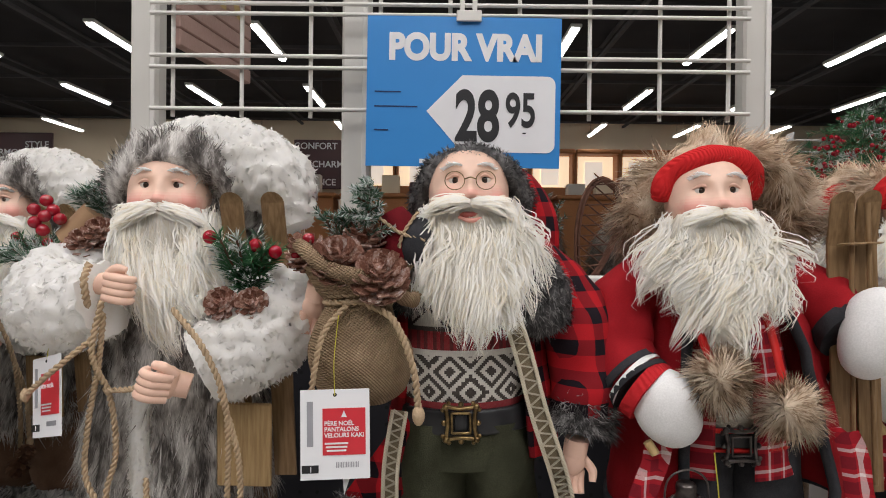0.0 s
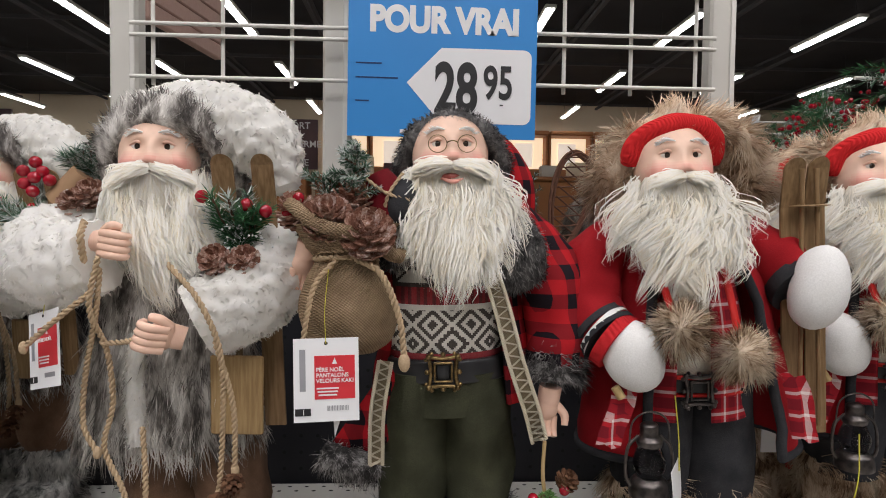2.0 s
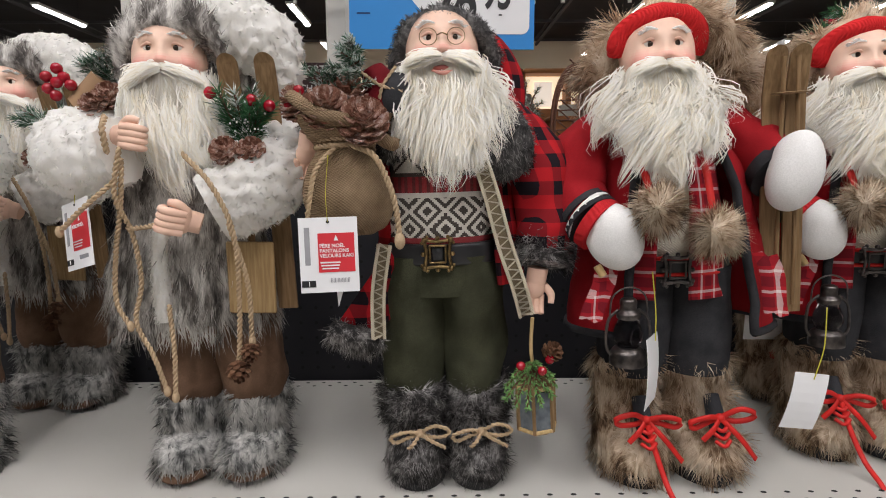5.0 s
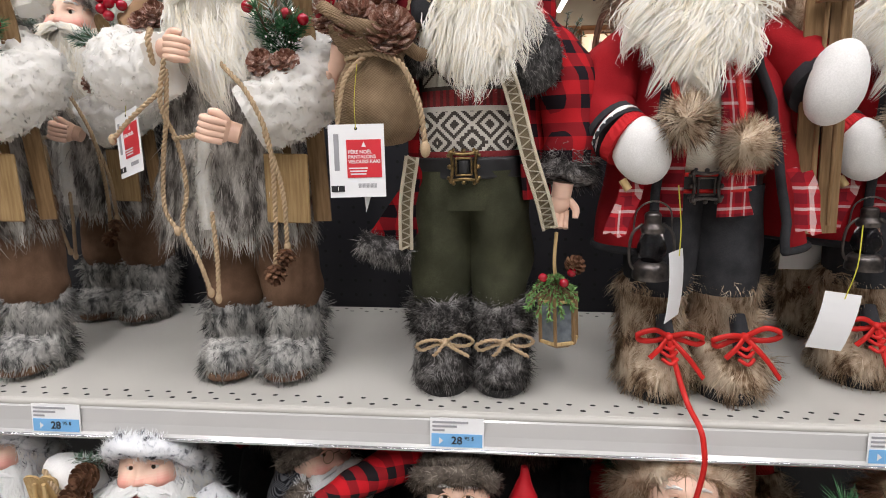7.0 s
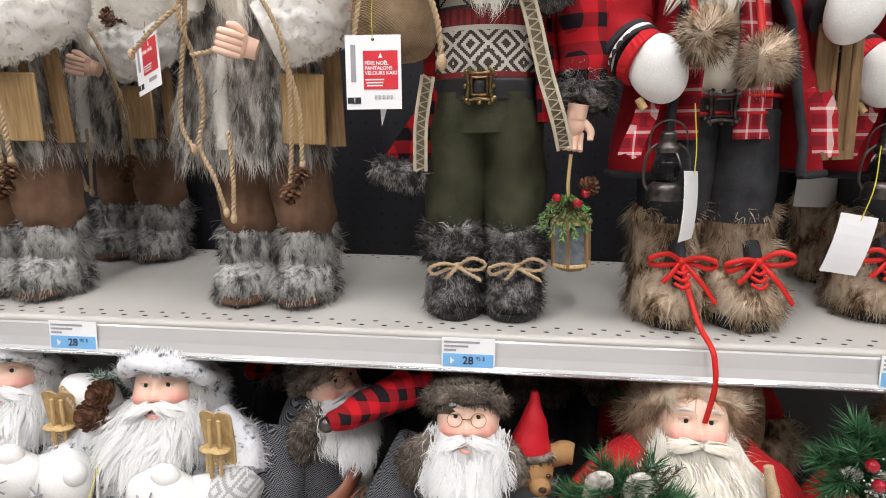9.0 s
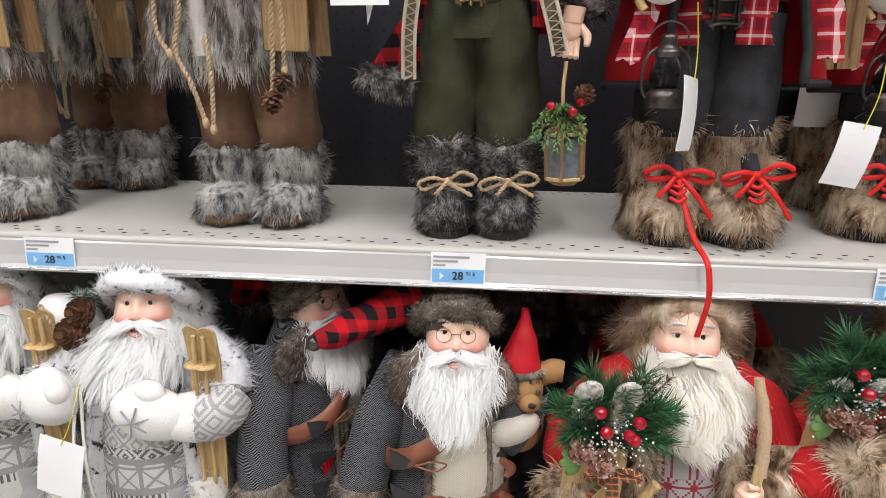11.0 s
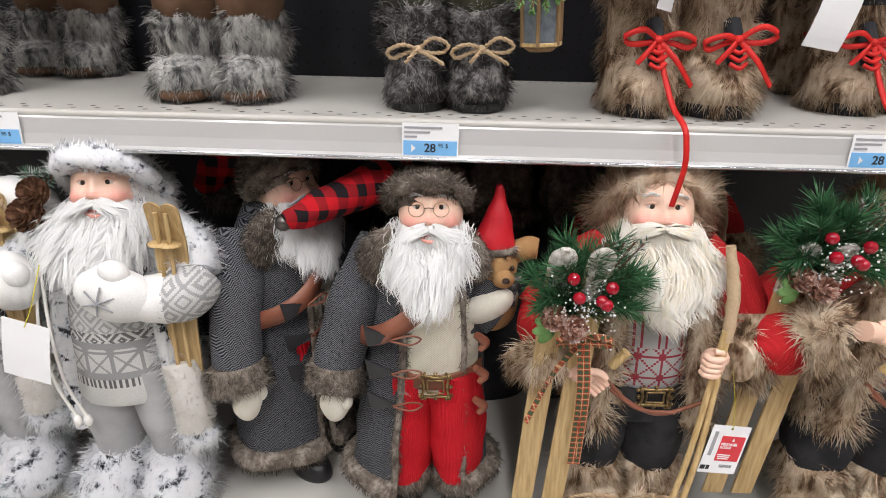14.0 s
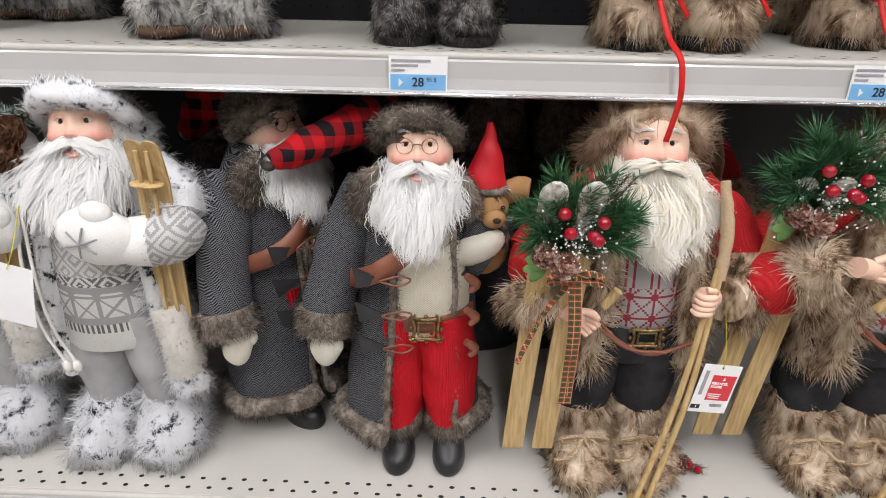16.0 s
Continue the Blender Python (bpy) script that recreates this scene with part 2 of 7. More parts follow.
BLACK_LEATHER = plain("black_leather", (0.012, 0.012, 0.013), (0.03, 0.03, 0.032), 30, 0.35, bump=0.15)
BRASS = plain("old_brass", (0.36, 0.25, 0.11), (0.10, 0.065, 0.03), 220, 0.35, 0.9)
PEWTER = plain("dark_pewter", (0.16, 0.14, 0.13), (0.05, 0.045, 0.045), 120, 0.35, 0.9)
ROPE = rope_mat("jute_rope", (0.36, 0.25, 0.15), (0.55, 0.42, 0.28))
BURLAP = weave_mat("burlap", (0.17, 0.11, 0.065), (0.40, 0.285, 0.18), 0.0032, 1.1)
TWINE = rope_mat("white_cord", (0.74, 0.72, 0.68), (0.84, 0.82, 0.78))
WOOD = wood_mat("pale_ski_wood", (0.42, 0.28, 0.12), (0.58, 0.42, 0.21))
DARK_WOOD = wood_mat("brown_ski_wood", (0.17, 0.10, 0.045), (0.27, 0.17, 0.085))
TAN_WOOD = wood_mat("tan_ski_wood", (0.27, 0.17, 0.075), (0.40, 0.27, 0.13))
RIBBON = plain("red_ribbon", (0.58, 0.018, 0.014), (0.46, 0.012, 0.010), 60, 0.5, spec=0.3)
BERRY = plain("red_berry", (0.36, 0.004, 0.018), (0.24, 0.004, 0.012), 60, 0.16, spec=0.6)
FIR = fur_mat("fir_needles", [(0.0, (0.02, 0.06, 0.028)), (0.55, (0.05, 0.15, 0.065)), (0.84, (0.09, 0.22, 0.10)), (1.0, (0.35, 0.45, 0.36))], 60, 0.3, 0.5)
SNOW_FIR = fur_mat("frosted_needles", [(0.0, (0.03, 0.075, 0.04)), (0.45, (0.10, 0.18, 0.12)), (0.62, (0.55, 0.60, 0.57)), (1.0, (0.88, 0.89, 0.89))], 80, 0.35, 0.6)
CEDAR = fur_mat("cedar_sprig", [(0.0, (0.08, 0.20, 0.05)), (1.0, (0.30, 0.50, 0.20))], 60, 0.3, 0.5)
SNOW = plain("flock_snow", (0.86, 0.87, 0.88), None, 300, 0.8, bump=0.5)
CONE = fur_mat("pine_cone_scales", [(0.0, (0.055, 0.025, 0.015)), (0.6, (0.17, 0.085, 0.05)), (1.0, (0.30, 0.17, 0.10))], 80, 0.3, 0.6)
CONE_SNOW = fur_mat("frosted_cone_scales", [(0.0, (0.09, 0.035, 0.022)), (0.40, (0.24, 0.11, 0.075)), (0.62, (0.46, 0.29, 0.23)), (1.0, (0.88, 0.80, 0.77))], 200, 0.45, 0.6)
TWIG = plain("brown_twigs", (0.10, 0.04, 0.025), (0.16, 0.07, 0.04), 100, 0.7)
CARD = plain("white_card", (0.80, 0.80, 0.81), (0.77, 0.77, 0.78), 20, 0.55)
CARD_RED = plain("printed_red", (0.62, 0.035, 0.05), (0.60, 0.035, 0.045), 30, 0.4)
INK = plain("black_ink", (0.02, 0.02, 0.022), None, 30, 0.5)
PALE_INK = plain("white_ink", (0.82, 0.82, 0.82), None, 30, 0.5)
GREY_INK = plain("grey_ink", (0.33, 0.33, 0.35), None, 30, 0.5)
SIGN_BLUE = plain("printed_blue", (0.035, 0.235, 0.60), (0.04, 0.25, 0.62), 8, 0.38)
LABEL_BLUE = plain("label_blue", (0.20, 0.47, 0.80), None, 30, 0.4)
SHELF = plain("shelf_enamel", (0.49, 0.475, 0.44), (0.45, 0.435, 0.405), 6, 0.38, spec=0.4, bump=0.03, fine=500)
HOLE = plain("dark_hole", (0.012, 0.012, 0.012), None, 30, 0.9)
POST = plain("post_enamel", (0.62, 0.60, 0.55), (0.58, 0.56, 0.52), 5, 0.45)
WIRE = plain("wire_enamel", (0.70, 0.68, 0.64), (0.66, 0.64, 0.60), 20, 0.35)
PEG = plain("black_pegboard", (0.011, 0.011, 0.014), (0.017, 0.017, 0.021), 12, 0.45, spec=0.3, bump=0.08)
CHANNEL = plain("clear_label_channel", (0.52, 0.51, 0.50), (0.47, 0.465, 0.46), 4, 0.16, spec=0.7)
CHROME = plain("bright_rail", (0.62, 0.62, 0.64), (0.5, 0.5, 0.52), 10, 0.18, 0.85)
LAMP_GLASS = glass_mat("smoky_glass", (0.62, 0.58, 0.62))
BEAR = cloth("bear_plush", (0.36, 0.20, 0.085), (0.46, 0.27, 0.125), 60)
BEAR_NOSE = plain("bear_nose", (0.03, 0.015, 0.01), None, 50, 0.3)
RED_VELVET = plain("red_velvet", (0.55, 0.01, 0.02), (0.40, 0.006, 0.014), 40, 0.5, bump=0.2)
BARK = plain("flocked_bark", (0.20, 0.16, 0.12), (0.74, 0.72, 0.68), 170, 0.85, bump=0.6, fine=500)
YELLOW = plain("gold_thread", (0.62, 0.55, 0.06), None, 100, 0.5)
KRAFT = plain("kraft_parcel", (0.36, 0.22, 0.12), (0.30, 0.18, 0.10), 30, 0.75)
TEAL_GLASS = plain("frosted_pane", (0.07, 0.085, 0.10), (0.16, 0.18, 0.20), 130, 0.3)


# ---- mesh building ----
rng = np.random.default_rng(7)


def wob(p, freq, seed=0.0):
    """Smooth cheap noise, -1 to 1, of points."""
    p = np.asarray(p) * freq
    a = np.sin(p[..., 0] * 1.7 + 1.3 * np.sin(p[..., 1] * 1.1 + seed) + seed)
    b = np.sin(p[..., 1] * 1.9 + 1.7 * np.sin(p[..., 2] * 1.3 + seed * 2) + 2.1)
    c = np.sin(p[..., 2] * 1.5 + 1.5 * np.sin(p[..., 0] * 1.2 - seed) + 4.2)
    return (a + b + c) / 3


class Shape:
    """Gathers the surfaces of one mesh."""
    def __init__(self):
        self.v, self.f, self.count, self.mats, self.nrm = [], [], 0, [], []

    def slot(self, mat):
        if mat not in self.mats:
            self.mats.append(mat)
        return self.mats.index(mat)

    def add(self, verts, faces, mat, smooth=True):
        verts = np.asarray(verts, dtype=np.float64).reshape(-1, 3)
        self.f.append((np.asarray(faces) + self.count, self.slot(mat), smooth))
        self.v.append(verts)
        self.count += len(verts)

    def grid(self, P, mat, wrap=True, caps=True, smooth=True):
        r, c, _ = P.shape
        idx = np.arange(r * c).reshape(r, c)
        nxt = np.roll(idx, -1, 1)
        if wrap:
            q = np.stack([idx[:-1], nxt[:-1], nxt[1:], idx[1:]], -1).reshape(-1, 4)
        else:
            q = np.stack([idx[:-1, :-1], idx[:-1, 1:], idx[1:, 1:], idx[1:, :-1]], -1).reshape(-1, 4)
        self.add(P, q, mat, smooth)
        if wrap and caps:
            for row, flip in ((0, True), (-1, False)):
                ring = P[row]
                tri = np.stack([np.arange(c), np.roll(np.arange(c), -1), np.full(c, c)], -1)
                self.add(np.vstack([ring, ring.mean(0)]), tri[:, ::-1] if flip else tri, mat, smooth)
        return P

    def loft(self, specs, mat, seg=28, lump=0.0, freq=40, caps=True):
        """Upright body: rings of (x, y, z, rx, ry)."""
        P = rings(specs, seg)
        if lump:
            P = lumpy(P, lump, freq)
        return self.grid(P, mat, caps=caps)

    def shell(self, specs, mat, a0, a1, thick=0.004, seg=30, lump=0.0, freq=40):
        """Open coat: an upright body over part of the turn (degrees, 270 is the front)."""
        P = rings(specs, seg, a0, a1)
        if lump:
            P = lumpy(P, lump, freq)
        mid = P.mean(1, keepdims=True)
        d = P - mid
        d[..., 2] = 0
        inner = P - thick * d / np.maximum(np.linalg.norm(d, axis=-1, keepdims=True), 1e-6)
        loop = np.concatenate([P, inner[:, ::-1]], 1)
        self.grid(loop, mat, caps=False)
        return P

    def ball(self, c, r, mat, rot=None, seg=16, rows=10, lump=0.0, freq=60):
        r = (r, r, r) if not isinstance(r, tuple) else r
        u = np.linspace(0.02, np.pi - 0.02, rows)[:, None]
        a = np.linspace(0, 2 * np.pi, seg, endpoint=False)[None, :]
        P = np.stack([np.sin(u) * np.cos(a) * r[0], np.sin(u) * np.sin(a) * r[1], -np.cos(u) * np.ones_like(a) * r[2]], -1)
        if rot:
            P = P @ np.array(Euler([radians(k) for k in rot]).to_matrix()).T
        P = P + np.array(c)
        if lump:
            P = P + lump * wob(P, freq)[..., None] * unit(P - np.array(c))
        return self.grid(P, mat)

    def tube(self, pts, rad, mat, seg=10, flat=1.0, smooth_path=True, caps=True, lump=0.0, freq=50, per=6):
        """Round (or flattened) tube along a path."""
        pts = curve(pts, per) if smooth_path else np.asarray(pts, float)
        rad = np.interp(np.linspace(0, 1, len(pts)), np.linspace(0, 1, len(np.atleast_1d(rad))), np.atleast_1d(rad)) if np.ndim(rad) else np.full(len(pts), rad)
        P = sweep(pts, rad, seg, flat)
        if lump:
            P = P + lump * wob(P, freq)[..., None] * unit(P - pts[:, None, :])
        return self.grid(P, mat, caps=caps)

    def rope(self, pts, r, mat, twist=0.011):
        pts = curve(pts, 10)
        length = np.r_[0, np.cumsum(np.linalg.norm(np.diff(pts, axis=0), axis=1))]
        n = max(8, int(length[-1] / 0.0022))
        s = np.linspace(0, length[-1], n)
        mid = np.stack([np.interp(s, length, pts[:, k]) for k in range(3)], -1)
        t, a, b = frames(mid)
        for ph in (0, np.pi):
            w = s / twist * 2 * np.pi + ph
            off = 0.55 * r * (np.cos(w)[:, None] * a + np.sin(w)[:, None] * b)
            self.grid(sweep(mid + off, np.full(n, r * 0.62), 5), mat)

    def box(self, c, s, mat, rot=None, bevel=0.0):
        x, y, z = (k / 2 for k in s)
        e = min(bevel, x * 0.8, y * 0.8, z * 0.8)
        if e <= 0:
            v = np.array([(i * x, j * y, k * z) for k in (-1, 1) for i, j in ((-1, -1), (1, -1), (1, 1), (-1, 1))])
            f = [(3, 2, 1, 0), (4, 5, 6, 7), (0, 1, 5, 4), (1, 2, 6, 5), (2, 3, 7, 6), (3, 0, 4, 7)]
            self.place(v, f, c, rot, mat)
            return
        P = []
        for zz, inset in ((-z, e), (-z + e, 0), (z - e, 0), (z, e)):
            X, Y = x - inset, y - inset
            k = e * 0.999 if inset == 0 else e * 0.4
            P.append([(-X + k, -Y, zz), (X - k, -Y, zz), (X, -Y + k, zz), (X, Y - k, zz), (X - k, Y, zz), (-X + k, Y, zz), (-X, Y - k, zz), (-X, -Y + k, zz)])
        P = np.array(P)
        if rot:
            P = P @ np.array(Euler([radians(k) for k in rot]).to_matrix()).T
        self.grid(P + np.array(c), mat, smooth=False)

    def place(self, v, f, c, rot, mat, smooth=False):
        v = np.asarray(v, float)
        if rot:
            v = v @ np.array(Euler([radians(k) for k in rot]).to_matrix()).T
        self.add(v + np.array(c), f, mat, smooth)

    def fur(self, P, count, length, width, mat, flow=(0, 0, -0.6), stand=0.6, mess=0.35, clump=0.5, freq=70, droop=0.35, wrap=True, part=None):
        """Blades of hair over a grid of points."""
        r, c, _ = P.shape
        count, width = int(count * 0.70), width * 1.15
        Q = np.concatenate([P, P[:, :1]], 1) if wrap else P
        du, dv = Q[:-1, 1:] - Q[:-1, :-1], Q[1:, :-1] - Q[:-1, :-1]
        nrm = np.cross(du, dv)
        area = np.linalg.norm(nrm, axis=-1)
        cells = rng.choice(area.size, count, p=area.ravel() / area.sum())
        i, j = np.unravel_index(cells, area.shape)
        s, t = rng.random((count, 1)), rng.random((count, 1))
        p = Q[i, j] * (1 - s) * (1 - t) + Q[i, j + 1] * s * (1 - t) + Q[i + 1, j] * (1 - s) * t + Q[i + 1, j + 1] * s * t
        n = unit(nrm[i, j])
        out = p - P.mean(1)[i] if wrap else n
        n = n * np.where(np.sum(n * out, -1, keepdims=True) < 0, -1.0, 1.0)
        if part is not None:
            keep = part(p)
            p, n = p[keep], n[keep]
        k = len(p)
        flow = np.asarray(flow, float)
        cl = np.stack([wob(p, freq, 0.3), wob(p, freq, 1.9), wob(p, freq, 3.1)], -1)
        d = unit(n * stand + flow + clump * cl + mess * rng.normal(size=(k, 3)))
        d = unit(d + n * np.maximum(0, 0.12 - np.sum(d * n, -1, keepdims=True)))
        L = length * (0.6 + 0.8 * rng.random((k, 1)))
        w = width * (0.7 + 0.6 * rng.random((k, 1)))
        side = unit(np.cross(d, n + 0.35 * rng.normal(size=(k, 3))))
        side = side * np.where(np.sum(np.cross(side, d) * n, -1, keepdims=True) < 0, -1.0, 1.0)
        mid = p + d * L * 0.55
        tip = mid + unit(d + droop * np.array([0, 0, -1.0]) + 0.25 * rng.normal(size=(k, 3))) * L * 0.45
        base = p - d * L * 0.05
        V = np.stack([base - side * w, base + side * w, mid + side * w * 0.8, mid - side * w * 0.8, tip], 1).reshape(-1, 3)
        o = np.arange(k)[:, None] * 5
        self.add(V, o + np.array([[0, 1, 2, 3]]), mat)
        soft = unit(n + 0.35 * d + 0.12 * rng.normal(size=(k, 3)))
        self.nrm.append((self.count - len(V), np.repeat(soft, 5, 0)))
        self.f.append((o + np.array([[3, 2, 4]]) + self.count - len(V), self.slot(mat), True))

    def tresses(self, roots, ends, tuft, width, mat, bulge=0.010, wave=0.006, seg=8):
        """Wavy strands that hang together in tufts; tuft holds each strand's number."""
        k, n = len(roots), int(tuft.max()) + 1
        t = np.linspace(0, 1, seg + 1)[None, :, None]
        own = rng.random((n, 4))[tuft][:, None, :]
        mid = roots[:, None] * (1 - t) + ends[:, None] * t
        mid = mid + np.array([0, -1.0, 0.25]) * bulge * 4 * t * (1 - t) * (0.5 + own[..., :1])
        ph, fr = own[..., 1:2] * 6.28 + 0.22 * rng.normal(size=(k, 1, 1)), 3.0 + 5 * own[..., 2:3]
        mid = mid + wave * (0.4 + own[..., 3:]) * t ** 0.7 * np.concatenate([np.sin(fr * t + ph), 0.7 * np.cos(fr * t * 1.2 + ph), 0.2 * np.sin(fr * t * 0.7 + ph)], -1)
        heart = np.stack([np.bincount(tuft, mid[:, j, c], n) / np.maximum(np.bincount(tuft, minlength=n), 1) for j in range(seg + 1) for c in range(3)], -1).reshape(n, seg + 1, 3)[tuft]
        off = mid - heart
        mid = heart + off * (1.0 + 0.5 * np.sin(np.pi * t)) * np.where(t > 0.8, 1.0 - (t - 0.8) * 2.5, 1.0)
        yaw = rng.normal(size=(k, 1, 1)) * 0.6
        side = unit(np.cross(np.concatenate([np.sin(yaw), -np.cos(yaw), np.zeros_like(yaw)], -1), (ends - roots)[:, None]))
        w = width * (0.6 + 0.8 * rng.random((k, 1, 1))) * np.where(t < 0.7, 1.0, (1.03 - t) * 3.03)
        V = np.stack([mid - side * w, mid + side * w], 2).reshape(-1, 3)
        o = np.arange(k)[:, None, None] * 2 * (seg + 1) + np.arange(seg)[None, :, None] * 2
        self.add(V, (o + np.array([1, 0, 2, 3])).reshape(-1, 4), mat)
        c = mid.mean((0, 1)) + np.array([0, 0.05, 0])
        soft = unit(unit((mid - c) * np.array([1, 1, 0.3])) + 0.40 * unit(off + np.array([0, -0.002, 0])) + np.array([0, 0, 0.75]) + 0.12 * rng.normal(size=(k, 1, 3)))
        self.nrm.append((self.count - len(V), np.repeat(soft.reshape(-1, 3), 2, 0)))

    def make(self, name):
        me = bpy.data.meshes.new(name)
        v = np.vstack(self.v)
        me.vertices.add(len(v))
        me.vertices.foreach_set("co", v.ravel())
        loops, starts, slots, smooth, at = [], [], [], [], 0
        for f, slot, sm in self.f:
            k, n = f.shape
            loops.append(f.ravel())
            starts.append(at + np.arange(k) * n)
            slots.append(np.full(k, slot)), smooth.append(np.full(k, sm))
            at += k * n
        me.loops.add(at)
        me.loops.foreach_set("vertex_index", np.concatenate(loops).astype(np.int32))
        st = np.concatenate(starts).astype(np.int32)
        me.polygons.add(len(st))
        me.polygons.foreach_set("loop_start", st)
        me.polygons.foreach_set("material_index", np.concatenate(slots).astype(np.int32))
        me.polygons.foreach_set("use_smooth", np.concatenate(smooth))
        for m in self.mats:
            me.materials.append(m)
        me.update(calc_edges=True)
        if self.nrm:
            vn = np.empty(len(v) * 3, dtype=np.float32)
            me.vertices.foreach_get("normal", vn)
            vn = vn.reshape(-1, 3)
            for first, n in self.nrm:
                vn[first:first + len(n)] = n
            me.normals_split_custom_set_from_vertices(vn)
        return me


def unit(a):
    return a / np.maximum(np.linalg.norm(a, axis=-1, keepdims=True), 1e-9)


def rings(specs, seg, a0=0, a1=360):
    specs = np.asarray(specs, float)
    t = np.linspace(0, len(specs) - 1, 3 * len(specs))
    S = np.stack([np.interp(t, np.arange(len(specs)), specs[:, k]) for k in range(5)], -1)
    S[1:-1] = (S[:-2] + 2 * S[1:-1] + S[2:]) / 4
    a = np.radians(np.linspace(a0, a1, seg, endpoint=a1 - a0 < 360))
    return np.stack([S[:, :1] + S[:, 3:4] * np.cos(a), S[:, 1:2] + S[:, 4:5] * np.sin(a), S[:, 2:3] + 0 * a], -1)


def lumpy(P, amount, freq):
    d = P - P.mean(1, keepdims=True)
    return P + amount * wob(P, freq)[..., None] * unit(d)


def curve(pts, per=6):
    """A smooth line through points."""
    p = np.asarray(pts, float)
    if len(p) < 3:
        return np.stack([np.interp(np.linspace(0, 1, per + 1), (0, 1), p[:, k]) for k in range(3)], -1)
    q = np.vstack([2 * p[0] - p[1], p, 2 * p[-1] - p[-2]])
    out = []
    for i in range(1, len(q) - 2):
        for t in np.linspace(0, 1, per, endpoint=False):
            a, b, c, d = q[i - 1], q[i], q[i + 1], q[i + 2]
            out.append(0.5 * (2 * b + (c - a) * t + (2 * a - 5 * b + 4 * c - d) * t * t + (3 * b - a - 3 * c + d) * t ** 3))
    return np.array(out + [p[-1]])


def frames(pts):
    t = unit(np.gradient(pts, axis=0))
    a = np.zeros_like(t)
    ref = np.array([0, 0, 1.0]) if abs(t[0, 2]) < 0.9 else np.array([1.0, 0, 0])
    for i in range(len(t)):
        v = ref - t[i] * np.dot(ref, t[i])
        a[i] = ref = v / max(np.linalg.norm(v), 1e-9)
    return t, a, np.cross(t, a)


def sweep(pts, rad, seg=10, flat=1.0):
    t, a, b = frames(pts)
    w = np.linspace(0, 2 * np.pi, seg, endpoint=False)
    return pts[:, None, :] + rad[:, None, None] * (np.cos(w)[None, :, None] * a[:, None, :] * flat + np.sin(w)[None, :, None] * b[:, None, :])


def thing(name, label, category, m=None, shape=None, group="", kind=""):
    ob = new(name, shape.make(name) if shape else None)
    if m is not None:
        ob.matrix_basis = m
    return tagged(ob, label, category, group, kind)


def part(name, shape, parent, label=""):
    ob = new(name, shape.make(name))
    ob.parent = parent
    return tagged(ob, label)


def words(text, size, mat, parent, at, name="lettering", rot=(90, 0, 0), align="LEFT", wide=1.0, bold=0.0, label=""):
    """Flat letters as a mesh, upright by default."""
    cu = bpy.data.curves.new(name, "FONT")
    cu.body, cu.size, cu.align_x, cu.extrude, cu.offset = text, size, align, 0.0002, bold
    tmp = bpy.data.objects.new(name, cu)
    scene.collection.objects.link(tmp)
    me = bpy.data.meshes.new_from_object(tmp.evaluated_get(bpy.context.evaluated_depsgraph_get()))
    bpy.data.objects.remove(tmp)
    me.materials.clear()
    me.materials.append(mat)
    ob = new(name, me)
    ob.parent = parent
    ob.matrix_basis = pose(*at, *rot) @ Matrix.Diagonal((wide, 1, 1, 1))
    return tagged(ob, label)


def box(*args, **kw):
    s = Shape()
    s.box(*args, **kw)
    return s


def ball(*args, **kw):
    s = Shape()
    s.ball(*args, **kw)
    return s


def tube(*args, **kw):
    s = Shape()
    s.tube(*args, **kw)
    return s


# ---- the hall ----
CEIL = plain("black_roof_deck", (0.022, 0.021, 0.024), (0.034, 0.032, 0.036), 1.2, 0.9, bump=0.2, fine=4)
BEAM = plain("dark_steel", (0.05, 0.047, 0.05), (0.07, 0.066, 0.07), 2, 0.7)
CREAM_WALL = plain("cream_wall", (0.76, 0.64, 0.48), (0.72, 0.60, 0.45), 1.0, 0.8)
WHITE_WALL = plain("pale_wall", (0.60, 0.57, 0.52), (0.56, 0.53, 0.48), 1.0, 0.8)
FLOOR = plain("vinyl_floor", (0.52, 0.50, 0.46), (0.46, 0.44, 0.41), 2.0, 0.3, bump=0.03)
MAROON = plain("plum_board", (0.085, 0.045, 0.05), (0.10, 0.055, 0.06), 2, 0.6)
ORANGE_WOOD = wood_mat("cherry_panel", (0.33, 0.13, 0.05), (0.42, 0.18, 0.07))
TUBE_GLOW = glow("fluorescent_tube", (1.0, 0.99, 0.96), 14.0)
# the niches' light is put in as emission of basin and back panel
WARE_GLOW = glow("self_lit_white_ware", (1.0, 0.90, 0.78), 0.8)
NICHE_GLOW = glow("niche_light_emission", (1.0, 0.80, 0.55), 1.1)


def structure(name, shape, label, category):
    return thing(name, label, category, None, shape, kind="structure")


structure("floor", box((0, 3, -0.05), (34, 26, 0.1), FLOOR), "pale grey polished vinyl shop floor", "floor")
structure("ceiling", box((0, 3, 4.95), (34, 26, 0.1), CEIL), "black painted steel roof deck of the hall", "ceiling")
structure("wall_north", box((0, 16.05, 2.45), (34, 0.1, 4.9), CREAM_WALL), "cream painted far wall of the store", "wall")
structure("wall_south", box((0, -10.05, 2.45), (34, 0.1, 4.9), WHITE_WALL), "pale plain wall closing the store", "wall")
structure("wall_west", box((-17.05, 3, 2.45), (0.1, 26, 4.9), WHITE_WALL), "pale plain wall closing the store", "wall")
structure("wall_east", box((17.05, 3, 2.45), (0.1, 26, 4.9), WHITE_WALL), "pale plain wall closing the store", "wall")
beams = Shape()
